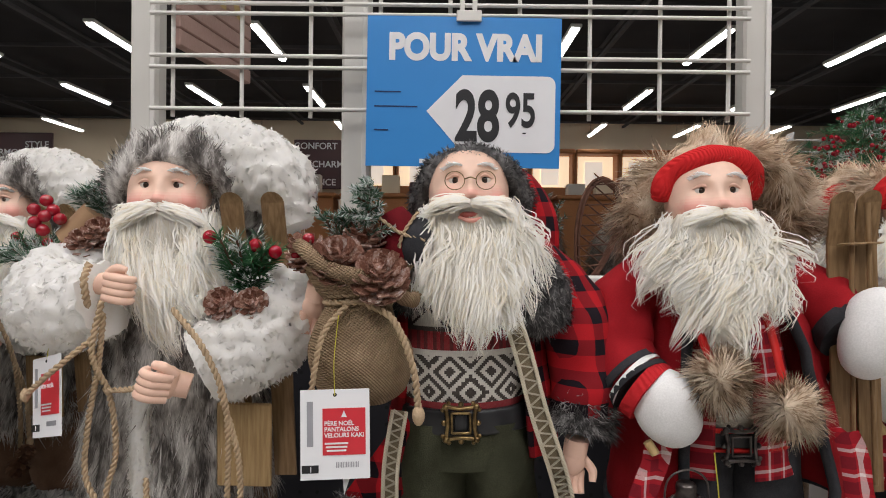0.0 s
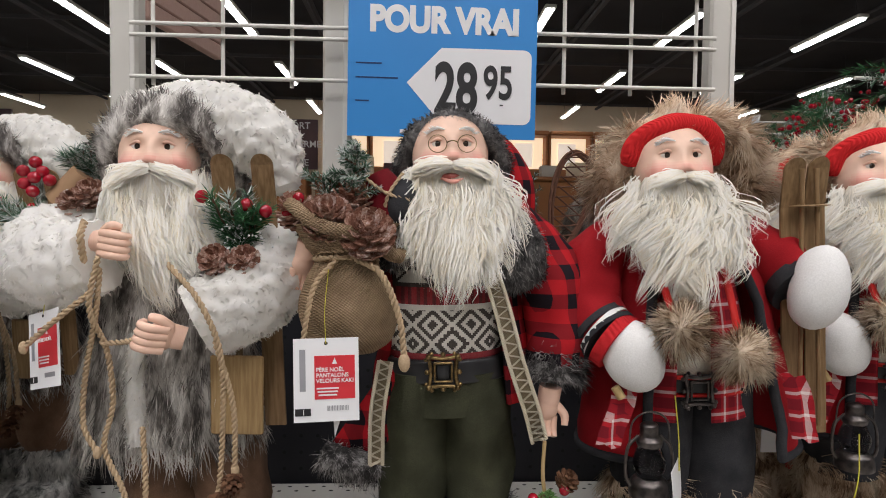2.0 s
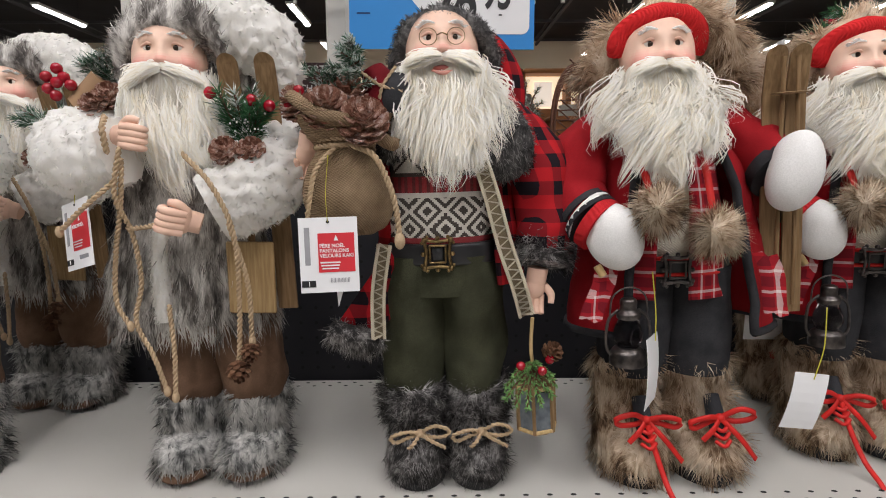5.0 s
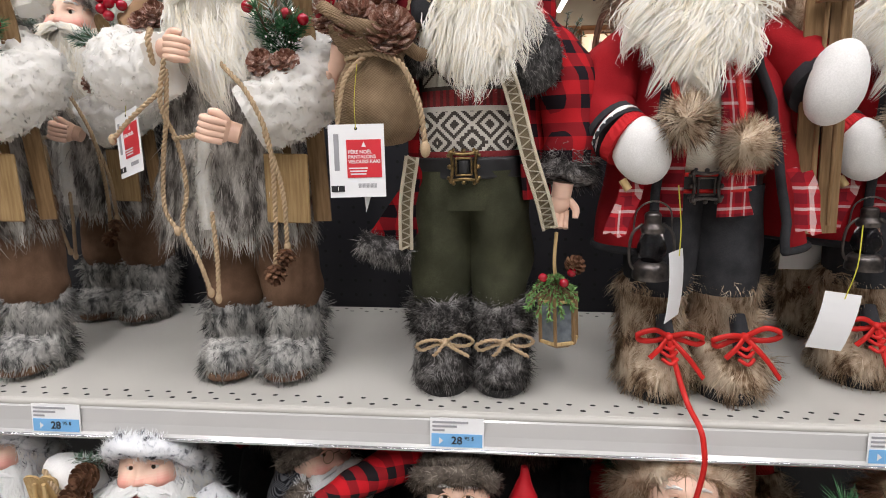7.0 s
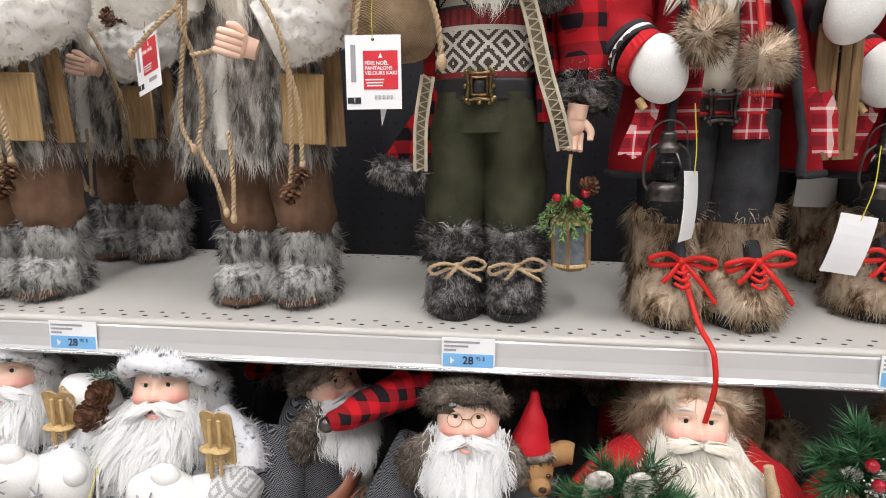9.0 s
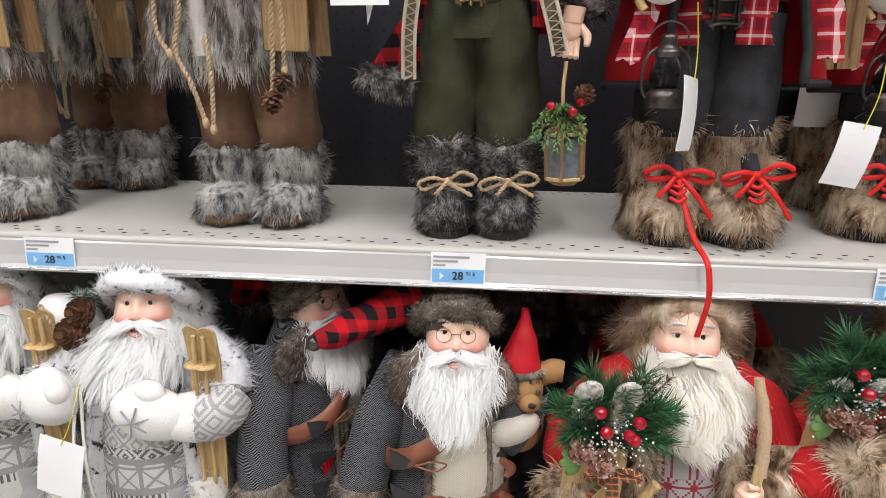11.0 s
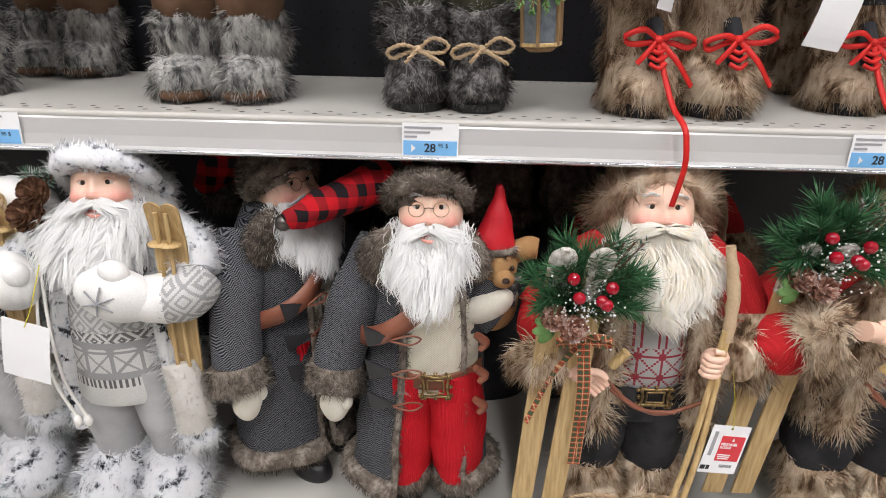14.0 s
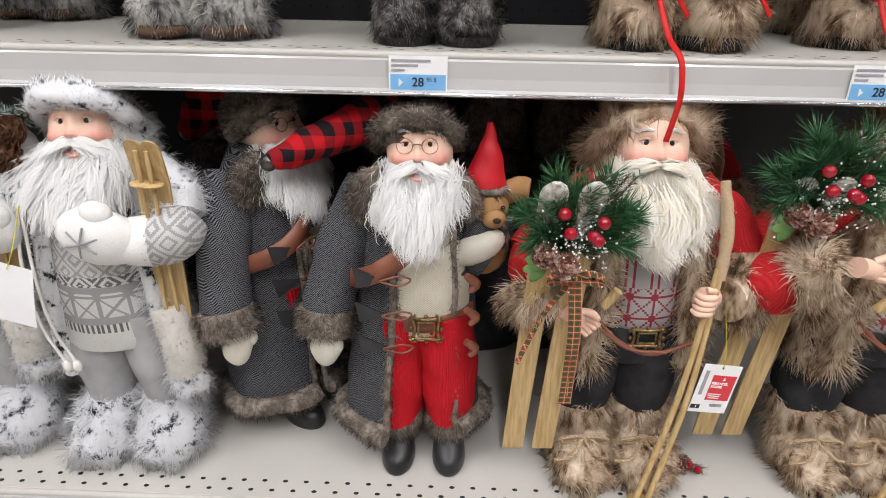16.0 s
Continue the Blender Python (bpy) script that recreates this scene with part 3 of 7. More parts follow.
for k in range(-7, 8):
    beams.box((k * 2.2 + 0.5, 3, 4.72), (0.06, 25.6, 0.05), BEAM)
    beams.box((k * 2.2 + 0.5, 3, 4.88), (0.06, 25.6, 0.03), BEAM)
for k in range(0, 9):
    beams.box((0, k * 1.9 + 0.4, 4.80), (33.6, 0.05, 0.06), BEAM)
structure("ceiling_beams", beams, "dark steel joists under the roof deck", "beam")


def ceiling_light(x, y):
    ob = thing("ceiling_light", "lit fluorescent strip light hanging under the black ceiling", "ceiling light", pose(x, y, LIGHT_Z), group="rows of strip lights")
    part("housing", box((0, 0, 0.035), (0.16, 1.52, 0.05), WIRE, bevel=0.01), ob)
    part("tube", tube([(0, -0.73, 0), (0, 0.73, 0)], 0.055, TUBE_GLOW, 8, flat=0.6), ob, "bright white tube")
    for s in (-1, 1):
        part("hanger", tube([(0, s * 0.6, 0.05), (0, s * 0.6, 0.5)], 0.004, BEAM, 5), ob)
    return ob


first_light = ceiling_light(-2.63, 8.59)
for x in (-12.1, -9.75, -7.25, -4.87, -2.63, -0.42, 1.78, 3.90, 6.20, 8.40):
    for k in range(-2, 5):
        if (x, k) != (-2.63, 2):
            copy_thing(first_light, pose(x, 2.45 + 3.07 * k, LIGHT_Z))


def wall_board(x0, x1, z0, z1, lines, name="wall_sign"):
    y = 15.93
    ob = thing(name, "plum wall board with pale capital words high on the far wall", "sign", pose((x0 + x1) / 2, y, (z0 + z1) / 2))
    part("board", box((0, 0, 0), (x1 - x0, 0.08, z1 - z0), MAROON, bevel=0.01), ob)
    for text, dx, dz in lines:
        words(text, 0.25, PALE_INK, ob, (dx, -0.05, dz), align="CENTER", bold=0.004)


wall_board(-12.9, -10.85, 3.55, 4.42, [("STYLE", 0.62, 0.02), ("HARMONIE", -0.15, -0.2)])
wall_board(-4.15, -2.75, 2.95, 4.30, [("CONFORT", -0.1, 0.42), ("CHARME", 0.3, -0.08), ("AMBIANCE", -0.15, -0.58)])


def niche_cabinet(x):
    ob = thing("display_cabinet", "cherry wood display bay with warm lit niche and white basin", "cabinet", pose(x, 15.6, 0), group="display bays along the far wall")
    part("carcass", box((0, 0.05, 1.5), (1.18, 0.6, 3.0), ORANGE_WOOD, bevel=0.02), ob)
    part("cornice", box((0, 0.0, 3.95), (1.18, 0.8, 0.12), ORANGE_WOOD, bevel=0.03), ob)
    # panel and basin glow themselves; the bay holds no lamp
    part("back_panel", box((0, 0.2, 3.45), (1.14, 0.05, 0.88), NICHE_GLOW), ob, "back panel glowing warm in place of niche lamps")
    for s in (-1, 1):
        part("stile", box((s * 0.56, 0.0, 3.45), (0.06, 0.5, 0.9), ORANGE_WOOD, bevel=0.01), ob)
    part("basin", box((0, 0.15, 3.42), (0.5, 0.04, 0.66), WARE_GLOW, bevel=0.12), ob, "white moulded basin given a glow of its own")
    return ob


bay = niche_cabinet(-1.9)
for k in range(1, 9):
    copy_thing(bay, pose(-1.9 + 1.2 * k, 15.6, 0))

CLAD = wood_mat("brown_cladding", (0.40, 0.25, 0.21), (0.46, 0.30, 0.26))
# dropped fascia with letters
fascia = thing("hanging_fascia", "brown clad hanging fascia with pale gold letters", "sign", pose(-1.522, 3.79, 2.625, 0, 0, 80.3))
for k in range(12):
    part("board", box((0, 0, k * 0.105), (0.835, 0.06, 0.1), CLAD, bevel=0.008), fascia)
words("ER", 0.5, plain("gold_paint", (0.55, 0.38, 0.16), None, 5, 0.5), fascia, (0.0, -0.034, 0.36), align="CENTER", bold=0.012)
for x in (-0.4, 0.4):
    part("hanger", tube([(x, 0, 1.2), (x, 0, 2.3)], 0.006, BEAM, 6), fascia)

# ---- the gondola ----
SHELF_Z, LOW_Z = 1.0, 0.506
BACK_Y = 0.842


def shelf_unit(name, z, front, label, x0=-1.15, x1=1.15, holes=True):
    ob = thing(name, label, "shelf", pose(0, 0, z))
    part("deck", box(((x0 + x1) / 2, (front + BACK_Y) / 2, -0.0125), (x1 - x0, BACK_Y - front - 0.004, 0.025), SHELF, bevel=0.003), ob)
    part("rim", tube([(x0, front + 0.002, -0.004), (x1, front + 0.002, -0.004)], 0.0045, SHELF, 8), ob)
    lip = Shape()
    prof = np.array([(front - 0.001, -0.005), (front - 0.003, -0.008), (front - 0.004, -0.024), (front - 0.006, -0.034), (front - 0.010, -0.037), (front - 0.010, -0.040), (front - 0.001, -0.041), (front + 0.003, -0.038), (front + 0.003, -0.006)])
    lip.grid(np.stack([np.concatenate([np.full((len(prof), 1), x), prof], 1) for x in np.linspace(x0, x1, 9)]), CHANNEL, smooth=False)
    part("price_channel", lip, ob, "glossy grey price channel")
    part("channel_rail", tube([(x0, front - 0.0095, -0.0386), (x1, front - 0.0095, -0.0386)], 0.0022, CHROME, 8), ob, "bright rail")
    pit = Shape()
    a = np.linspace(0, 2 * np.pi, 10, endpoint=False)
    for row, y in enumerate((front + 0.014, front + 0.028, BACK_Y - 0.03, BACK_Y - 0.016)):
        for x in np.arange(x0 + 0.02 + (row % 2) * 0.0127, x1 - 0.02, 0.0254):
            ring = np.stack([x + 0.0033 * np.cos(a), y + 0.0022 * np.sin(a), np.full(10, 0.0004)], -1)
            pit.add(ring, np.arange(10)[None, :], HOLE, False)
    tagged(part("perforated_edge", pit, ob, "rows of small dark slots"), kind="stuff")
    return ob


shelf_unit("upper_shelf", SHELF_Z, 0.461, "pale grey steel shelf with perforated edge and clear price channel")
shelf_unit("lower_shelf", LOW_Z, 0.355, "pale grey steel shelf with perforated edge under the upper one")

peg = Shape()
peg.box((0, BACK_Y + 0.012, 0.9), (2.3, 0.016, 0.93), PEG)
a = np.linspace(0, 2 * np.pi, 8, endpoint=False)
for x in np.arange(-1.13, 1.13, 0.0254):
    for z in np.arange(1.02, 1.35, 0.0254):
        peg.add(np.stack([x + 0.0028 * np.cos(a), np.full(8, BACK_Y + 0.0034), z + 0.0028 * np.sin(a)], -1), np.arange(8)[None, :], HOLE, False)
structure("pegboard", peg, "black perforated pegboard back of the shelving", "panel")
structure("pegboard_cap", box((0, BACK_Y + 0.012, 1.362), (2.3, 0.03, 0.016), POST, bevel=0.003), "pale steel cap strip along the pegboard", "trim")


def upright(x):
    ob = thing("shelf_post", "pale beige square steel upright of the shelving", "post", pose(x, BACK_Y + 0.04, 0), group="shelving uprights")
    part("tube", box((0, 0, 1.2), (0.043, 0.03, 2.4), POST, bevel=0.004), ob)
    # paler strip stands for the white highlight along the post
    part("highlight_strip", box((0.014, -0.0165, 1.2), (0.008, 0.003, 2.38), WIRE, bevel=0.001), ob)
    return ob


post = upright(-0.463)
for x in (-1.10, -0.142, 0.467, 1.12):
    copy_thing(post, pose(x, BACK_Y + 0.04, 0))


grid_panel = thing("wire_grid", "white coated wire grid panel fixed between the posts", "grid panel", pose(0, BACK_Y, 0))
for z in (1.611, 1.672, 1.689, 1.751, 1.766, 1.829, 1.845, 1.907, 1.923):
    part("wire", tube([(-0.441, 0, z), (0.441, 0, z)], 0.0032, WIRE, 8, smooth_path=False), grid_panel)
for x in (-0.410, -0.308, -0.206, -0.103, 0.0, 0.103, 0.207, 0.311, 0.413):
    part("upright_wire", tube([(x, 0.0065, 1.60), (x, 0.0065, 1.93)], 0.0032, WIRE, 8, smooth_path=False), grid_panel)


# ---- the price sign ----
NAVY = plain("navy_ink", (0.01, 0.03, 0.12), None, 30, 0.5)
def price_sign():
    w, h = 0.279, 0.216
    ob = thing("price_sign", "blue card price sign clipped to the wire grid", "sign", pose(0.020, BACK_Y - 0.018, 1.634, 0, 1.7 - 1.3, 0))
    part("card", box((0, 0, 0), (w, 0.0012, h), SIGN_BLUE), ob, "bright blue printed card")
    tag = Shape()
    out = [(-0.053, -0.028), (-0.002, 0.024)]
    for t in np.linspace(90, 0, 7):
        out.append((0.120 + 0.012 * math.cos(radians(t)), 0.012 + 0.012 * math.sin(radians(t))))
    for t in np.linspace(0, -90, 7):
        out.append((0.120 + 0.012 * math.cos(radians(t)), -0.074 + 0.012 * math.sin(radians(t))))
    out.append((-0.002, -0.086))
    out = np.array(out)
    front = np.stack([out[:, 0], np.full(len(out), -0.0012), out[:, 1]], -1)
    tag.add(front, np.arange(len(out))[None, :], CARD, False)
    part("price_field", tag, ob, "white arrow-shaped field")
    words("POUR VRAI", 0.051, PALE_INK, ob, (0.002, -0.001, 0.047), align="CENTER", bold=0.0026, wide=0.86)
    words("28", 0.100, INK, ob, (-0.012, -0.0018, -0.068), bold=0.0030, wide=0.64)
    words("95", 0.068, INK, ob, (0.060, -0.0018, -0.048), bold=0.0014, wide=0.66)
    for z, wid in ((-0.001, 0.038), (-0.022, 0.062), (-0.056, 0.02)):
        part("print_line", box((-0.128 + wid / 2, -0.0009, z), (wid, 0.0004, 0.0019), NAVY), ob)
    part("maker_mark", box((-0.045, -0.0009, -0.1), (0.034, 0.0004, 0.006), PALE_INK), ob)
    part("unit_mark", box((0.088, -0.0016, -0.058), (0.005, 0.0004, 0.002), INK), ob)
    clip = Shape()
    clip.box((0.006, -0.004, h / 2 + 0.0), (0.036, 0.004, 0.016), WIRE, bevel=0.001)
    clip.box((-0.004, -0.003, h / 2 + 0.014), (0.007, 0.003, 0.022), WIRE, bevel=0.001)
    clip.box((0.014, -0.003, h / 2 + 0.014), (0.007, 0.003, 0.022), WIRE, bevel=0.001)
    part("clip", clip, ob, "clear plastic clip")


price_sign()


def shelf_label(x, z=SHELF_Z - 0.0215, front=0.461):
    ob = thing("shelf_label", "small white and blue price label in the shelf channel", "price label", pose(x, front - 0.0066, z, -4, 0, 0), group="price labels on the shelf edge")
    w, h = 0.057, 0.037
    part("paper", box((0, 0, 0), (w, 0.0008, h), CARD), ob)
    part("price_band", box((0, -0.0006, -0.006), (w - 0.003, 0.0005, 0.0145), LABEL_BLUE), ob, "blue price band")
    for z0, wid in ((0.014, 0.038), (0.0095, 0.026), (0.005, 0.013)):
        part("print_line", box((-0.026 + wid / 2, -0.0007, z0), (wid, 0.0005, 0.0022), GREY_INK), ob)
    part("bar_line", box((0.004, -0.0007, -0.0155), (0.04, 0.0005, 0.0012), GREY_INK), ob)
    words("28", 0.0118, INK, ob, (-0.006, -0.001, -0.0098), bold=0.0002)
    words("95 $", 0.0056, INK, ob, (0.008, -0.001, -0.0052))
    arrow = Shape()
    arrow.add([(-0.019, -0.001, -0.0105), (-0.0145, -0.001, -0.0065), (-0.019, -0.001, -0.0025)], [(0, 1, 2)], PALE_INK, False)
    part("arrow", arrow, ob)
    return ob


label = shelf_label(0.006)
for x in (-0.443, 0.448, -0.9, 0.9):
    copy_thing(label, pose(x, 0.461 - 0.0066, SHELF_Z - 0.0215, -4, 0, 0))


# ---- pieces shared by the dolls and their trimmings ----
def merge(s, other, m):
    """Adds another shape, moved by the matrix m."""
    m = np.array(m)
    base = s.count
    for v in other.v:
        s.v.append(v @ m[:3, :3].T + m[:3, 3])
        s.count += len(v)
    for f, slot, sm in other.f:
        s.f.append((f + base, s.slot(other.mats[slot]), sm))
    for first, n in other.nrm:
        s.nrm.append((first + base, unit(n @ m[:3, :3].T)))


def face(mouth=False, brow=BEARD_WHITE, glasses=False):
    """A moulded doll's face about the middle of its head, looking along -y."""
    s = Shape()
    seg, rows = 84, 50
    u = np.linspace(0.02, np.pi - 0.02, rows)[:, None]
    a = np.linspace(0, 2 * np.pi, seg, endpoint=False)[None, :]
    P = np.stack([np.sin(u) * np.cos(a) * 0.036, np.sin(u) * np.sin(a) * 0.034, -np.cos(u) * np.ones_like(a) * 0.042], -1)
    x, z, front = P[..., 0], P[..., 2], np.clip(-P[..., 1] / 0.015, 0, 1)

    def hill(cx, cz, sx, sz):
        return np.exp(-((np.abs(x) - cx) / sx) ** 2 - ((z - cz) / sz) ** 2) * front

    cheek = hill(0.0195, -0.0115, 0.0110, 0.0095)
    nose = hill(0, -0.0085, 0.0068, 0.0055)
    P[..., 1] -= 0.0115 * nose + 0.0045 * hill(0, 0.002, 0.0045, 0.009) + 0.0035 * hill(0.0068, -0.0115, 0.0036, 0.0036)
    P[..., 1] -= 0.0062 * cheek - 0.0046 * hill(0.0128, 0.0055, 0.0066, 0.0046) + 0.0022 * hill(0.013, 0.0150, 0.010, 0.004)
    P[..., 0] += 0.0045 * cheek * np.sign(x)
    idx = np.arange(rows * seg).reshape(rows, seg)
    nxt = np.roll(idx, -1, 1)
    q = np.stack([idx[:-1], nxt[:-1], nxt[1:], idx[1:]], -1).reshape(-1, 4)
    tone = np.clip((cheek + 0.75 * nose)[:-1].ravel() * 5.5 - 0.3, 0, 4).astype(int)
    s.add(P, q[tone == 0], BLUSH[0])
    for k in range(1, 5):
        s.f.append((q[tone == k], s.slot(BLUSH[k]), True))
    for k in (-1, 1):
        s.ball((k * 0.0128, -0.0225, 0.0055), (0.0072, 0.0066, 0.0056), EYE_WHITE, seg=18, rows=12)
        s.ball((k * 0.0124, -0.0272, 0.0055), (0.0032, 0.0026, 0.0034), EYE, seg=14, rows=10)
        s.tube([(k * 0.0060, -0.0275, 0.0070), (k * 0.0125, -0.0300, 0.0098), (k * 0.0200, -0.0255, 0.0068)], [0.0009, 0.0016, 0.0010], BLUSH[1], 7)
        s.tube([(k * 0.0064, -0.0275, 0.0040), (k * 0.0125, -0.0288, 0.0016), (k * 0.0195, -0.0255, 0.0042)], [0.0007, 0.0012, 0.0008], BLUSH[1], 7)
        Q = s.tube([(k * 0.0065, -0.0328, 0.0178), (k * 0.0140, -0.0318, 0.0192), (k * 0.0220, -0.0258, 0.0150)], [0.0006, 0.0012, 0.0005], brow, 7)
        s.fur(Q, 130, 0.0040, 0.0003, brow, flow=(k * 1.0, 0, 0.1), stand=0.2, mess=0.15)
        if glasses:
            t = np.linspace(0, 2 * np.pi, 19)
            s.tube(np.stack([k * 0.0130 + 0.0082 * np.cos(t), np.full(19, -0.0375), 0.0040 + 0.0078 * np.sin(t)], -1), 0.0004, BRASS, 5, smooth_path=False)
    if glasses:
        s.tube([(-0.005, -0.038, 0.005), (0, -0.0415, 0.006), (0.005, -0.038, 0.005)], 0.0006, BRASS, 5)
    if mouth:
        s.ball((0, -0.0330, -0.0250), (0.0105, 0.0065, 0.0042), LIPS, seg=14, rows=8)
        s.tube([(-0.0105, -0.0365, -0.0265), (0, -0.0402, -0.0300), (0.0105, -0.0365, -0.0265)], [0.001, 0.0022, 0.001], BLUSH[4], 6)
    return s


def moustache(s, mat, wide=0.030, drop=0.008):
    for k in (-1, 1):
        s.tube([(0, -0.0395, -0.0158), (k * wide * 0.42, -0.0380, -0.0168), (k * wide * 0.85, -0.028, -0.0175 - drop * 0.8)], [0.0024, 0.0040, 0.0012], mat, 9)
        tuft = np.arange(320) % 10
        lift = rng.normal(size=(10, 3))[tuft]
        root = np.array([k * 0.0035, -0.0415, -0.0150]) + rng.normal(size=(320, 3)) * np.array([0.0022, 0.0012, 0.0018]) + lift * 0.0006
        end = np.array([k * wide, -0.0300, -0.0190 - drop]) + rng.normal(size=(320, 3)) * np.array([0.0040, 0.0022, 0.0022]) + lift * np.array([0.0028, 0.001, 0.0030])
        s.tresses(root, end, tuft, 0.00050, mat, 0.0045, 0.0022, 6)


def beard(s, mat, half=0.05, length=0.11, count=2400, lean=0.0, curl=0.006, top=-0.013, chin=-0.028, thick=0.026):
    """Wavy tufts from cheek to cheek that hang to ragged points."""
    P = s.loft([(0, -0.020, chin + 0.014, 0.030, 0.014), (lean * 0.2, -0.022, chin - length * 0.12, half * 0.78, thick * 0.7), (lean * 0.5, -0.020, chin - length * 0.40, half * 0.60, thick * 0.6), (lean * 0.9, -0.018, chin - length * 0.70, half * 0.22, thick * 0.3)], mat, lump=0.004, freq=110)
    s.fur(P, 3800, 0.030, 0.0003, mat, flow=(lean * 3, 0, -2.2), stand=0.2, mess=0.2, clump=0.7, freq=100)
    n = 96
    th = (rng.random(n) * 2 - 1) * 1.52
    row = rng.random(n) ** 1.3
    edge = np.abs(th / 1.52)
    root = np.stack([0.037 * np.sin(th) * (1 + 0.20 * row), -0.037 * np.cos(th) - 0.003 * row, top - 0.022 * np.cos(th) ** 2 - row * length * 0.30], -1)
    reach = length * (1 - 0.58 * edge ** 1.3) * (0.62 + 0.52 * rng.random(n))
    end = np.stack([np.sin(th) * half * (0.42 + 0.52 * rng.random(n)) + lean * 1.2 + rng.normal(size=n) * 0.006, -0.024 - thick * np.cos(th) * (0.5 + 0.6 * rng.random(n)), chin - reach], -1)
    tuft = np.arange(count) % n
    r = root[tuft] + rng.normal(size=(count, 3)) * np.array([0.0036, 0.0018, 0.0036])
    e = end[tuft] + rng.normal(size=(count, 3)) * np.array([0.0038, 0.0026, 0.0075])
    s.tresses(r, e, tuft, 0.00055, mat, 0.007, curl)


def arch(s, c, rx, rz, r, a0, a1, mat, y0=0.0, y1=0.0, flat=1.0, seg=14):
    """A roll that runs round the face from a0 to a1 degrees (90 is above)."""
    t = np.radians(np.linspace(a0, a1, 22))
    pts = np.stack([c[0] + rx * np.cos(t), c[1] + y0 + (y1 - y0) * np.sin(t), c[2] + rz * np.sin(t)], -1)
    return s.tube(pts, r, mat, seg, flat, smooth_path=False, lump=0.003, freq=90)


def grip(s, c, m, mat=SKIN, size=1.0):
    """A moulded fist with rolled fingers, thumb up."""
    h = Shape()
    h.ball((0, 0, 0), (0.013, 0.015, 0.016), mat)
    for k in range(4):
        z = 0.0105 - 0.007 * k
        h.tube([(0.006, -0.010, z), (-0.008, -0.017, z), (-0.018, -0.013, z - 0.001), (-0.018, -0.004, z - 0.001)], [0.0044, 0.0046, 0.0043, 0.0036], mat, 8)
    h.tube([(0.006, -0.006, 0.012), (-0.004, -0.012, 0.019), (-0.013, -0.010, 0.018)], [0.005, 0.005, 0.0038], mat, 8)
    h.tube([(0.004, 0.004, 0), (0.020, 0.006, 0)], [0.0125, 0.0115], mat, 12)
    merge(s, h, Matrix.Translation(c) @ m @ Matrix.Scale(size * 0.86, 4))


def open_palm(s, c, m, mat=SKIN):
    h = Shape()
    h.ball((0, 0, 0), (0.012, 0.008, 0.014), mat)
    for k in range(4):
        x = -0.0085 + 0.0057 * k
        h.tube([(x, 0, -0.008), (x * 1.1, -0.003, -0.020), (x * 1.1, -0.009, -0.027)], [0.0042, 0.004, 0.0032], mat, 8)
    h.tube([(0.009, 0, 0.004), (0.017, -0.006, -0.004), (0.017, -0.011, -0.013)], [0.0048, 0.0046, 0.0034], mat, 8)
    h.tube([(0, 0.002, 0.006), (0, 0.004, 0.022)], [0.011, 0.0115], mat, 12)
    merge(s, h, Matrix.Translation(c) @ m @ Matrix.Scale(0.92, 4))


def mitten(s, c, r, mat, rot=(0, 0, 0), thumb=(0.02, -0.008, 0.012)):
    s.ball(c, r, mat, rot, 24, 18, 0.0028, 62)
    if thumb:
        s.ball((c[0] + thumb[0], c[1] + thumb[1], c[2] + thumb[2]), (r[0] * 0.38, r[1] * 0.5, r[2] * 0.42), mat, rot)


def buckle(s, c, w, h, mat=BRASS):
    x, y, z = c
    for k in (-1, 1):
        s.tube([(x + k * w / 2, y, z - h / 2), (x + k * w * 0.43, y - 0.001, z), (x + k * w / 2, y, z + h / 2)], 0.0018, mat, 6)
        s.tube([(x - w / 2, y, z + k * h / 2), (x, y - 0.001, z + k * h * 0.44), (x + w / 2, y, z + k * h / 2)], 0.0018, mat, 6)
        s.tube([(x + k * w * 0.30, y - 0.001, z - h * 0.3), (x + k * w * 0.30, y - 0.001, z + h * 0.3)], 0.0012, mat, 6)
        s.tube([(x - w * 0.30, y - 0.001, z + k * h * 0.3), (x + w * 0.30, y - 0.001, z + k * h * 0.3)], 0.0012, mat, 6)
        for j in (-1, 1):
            s.ball((x + k * w / 2, y - 0.001, z + j * h / 2), 0.0030, mat, seg=8, rows=6)
            s.ball((x + k * w * 0.60, y, z + j * h * 0.40), 0.0020, mat, seg=8, rows=6)
            s.ball((x + k * w * 0.40, y, z + j * h * 0.60), 0.0020, mat, seg=8, rows=6)
        s.ball((x + k * w * 0.56, y, z), 0.0026, mat, seg=8, rows=6)
        s.ball((x, y, z + k * h * 0.56), 0.0026, mat, seg=8, rows=6)


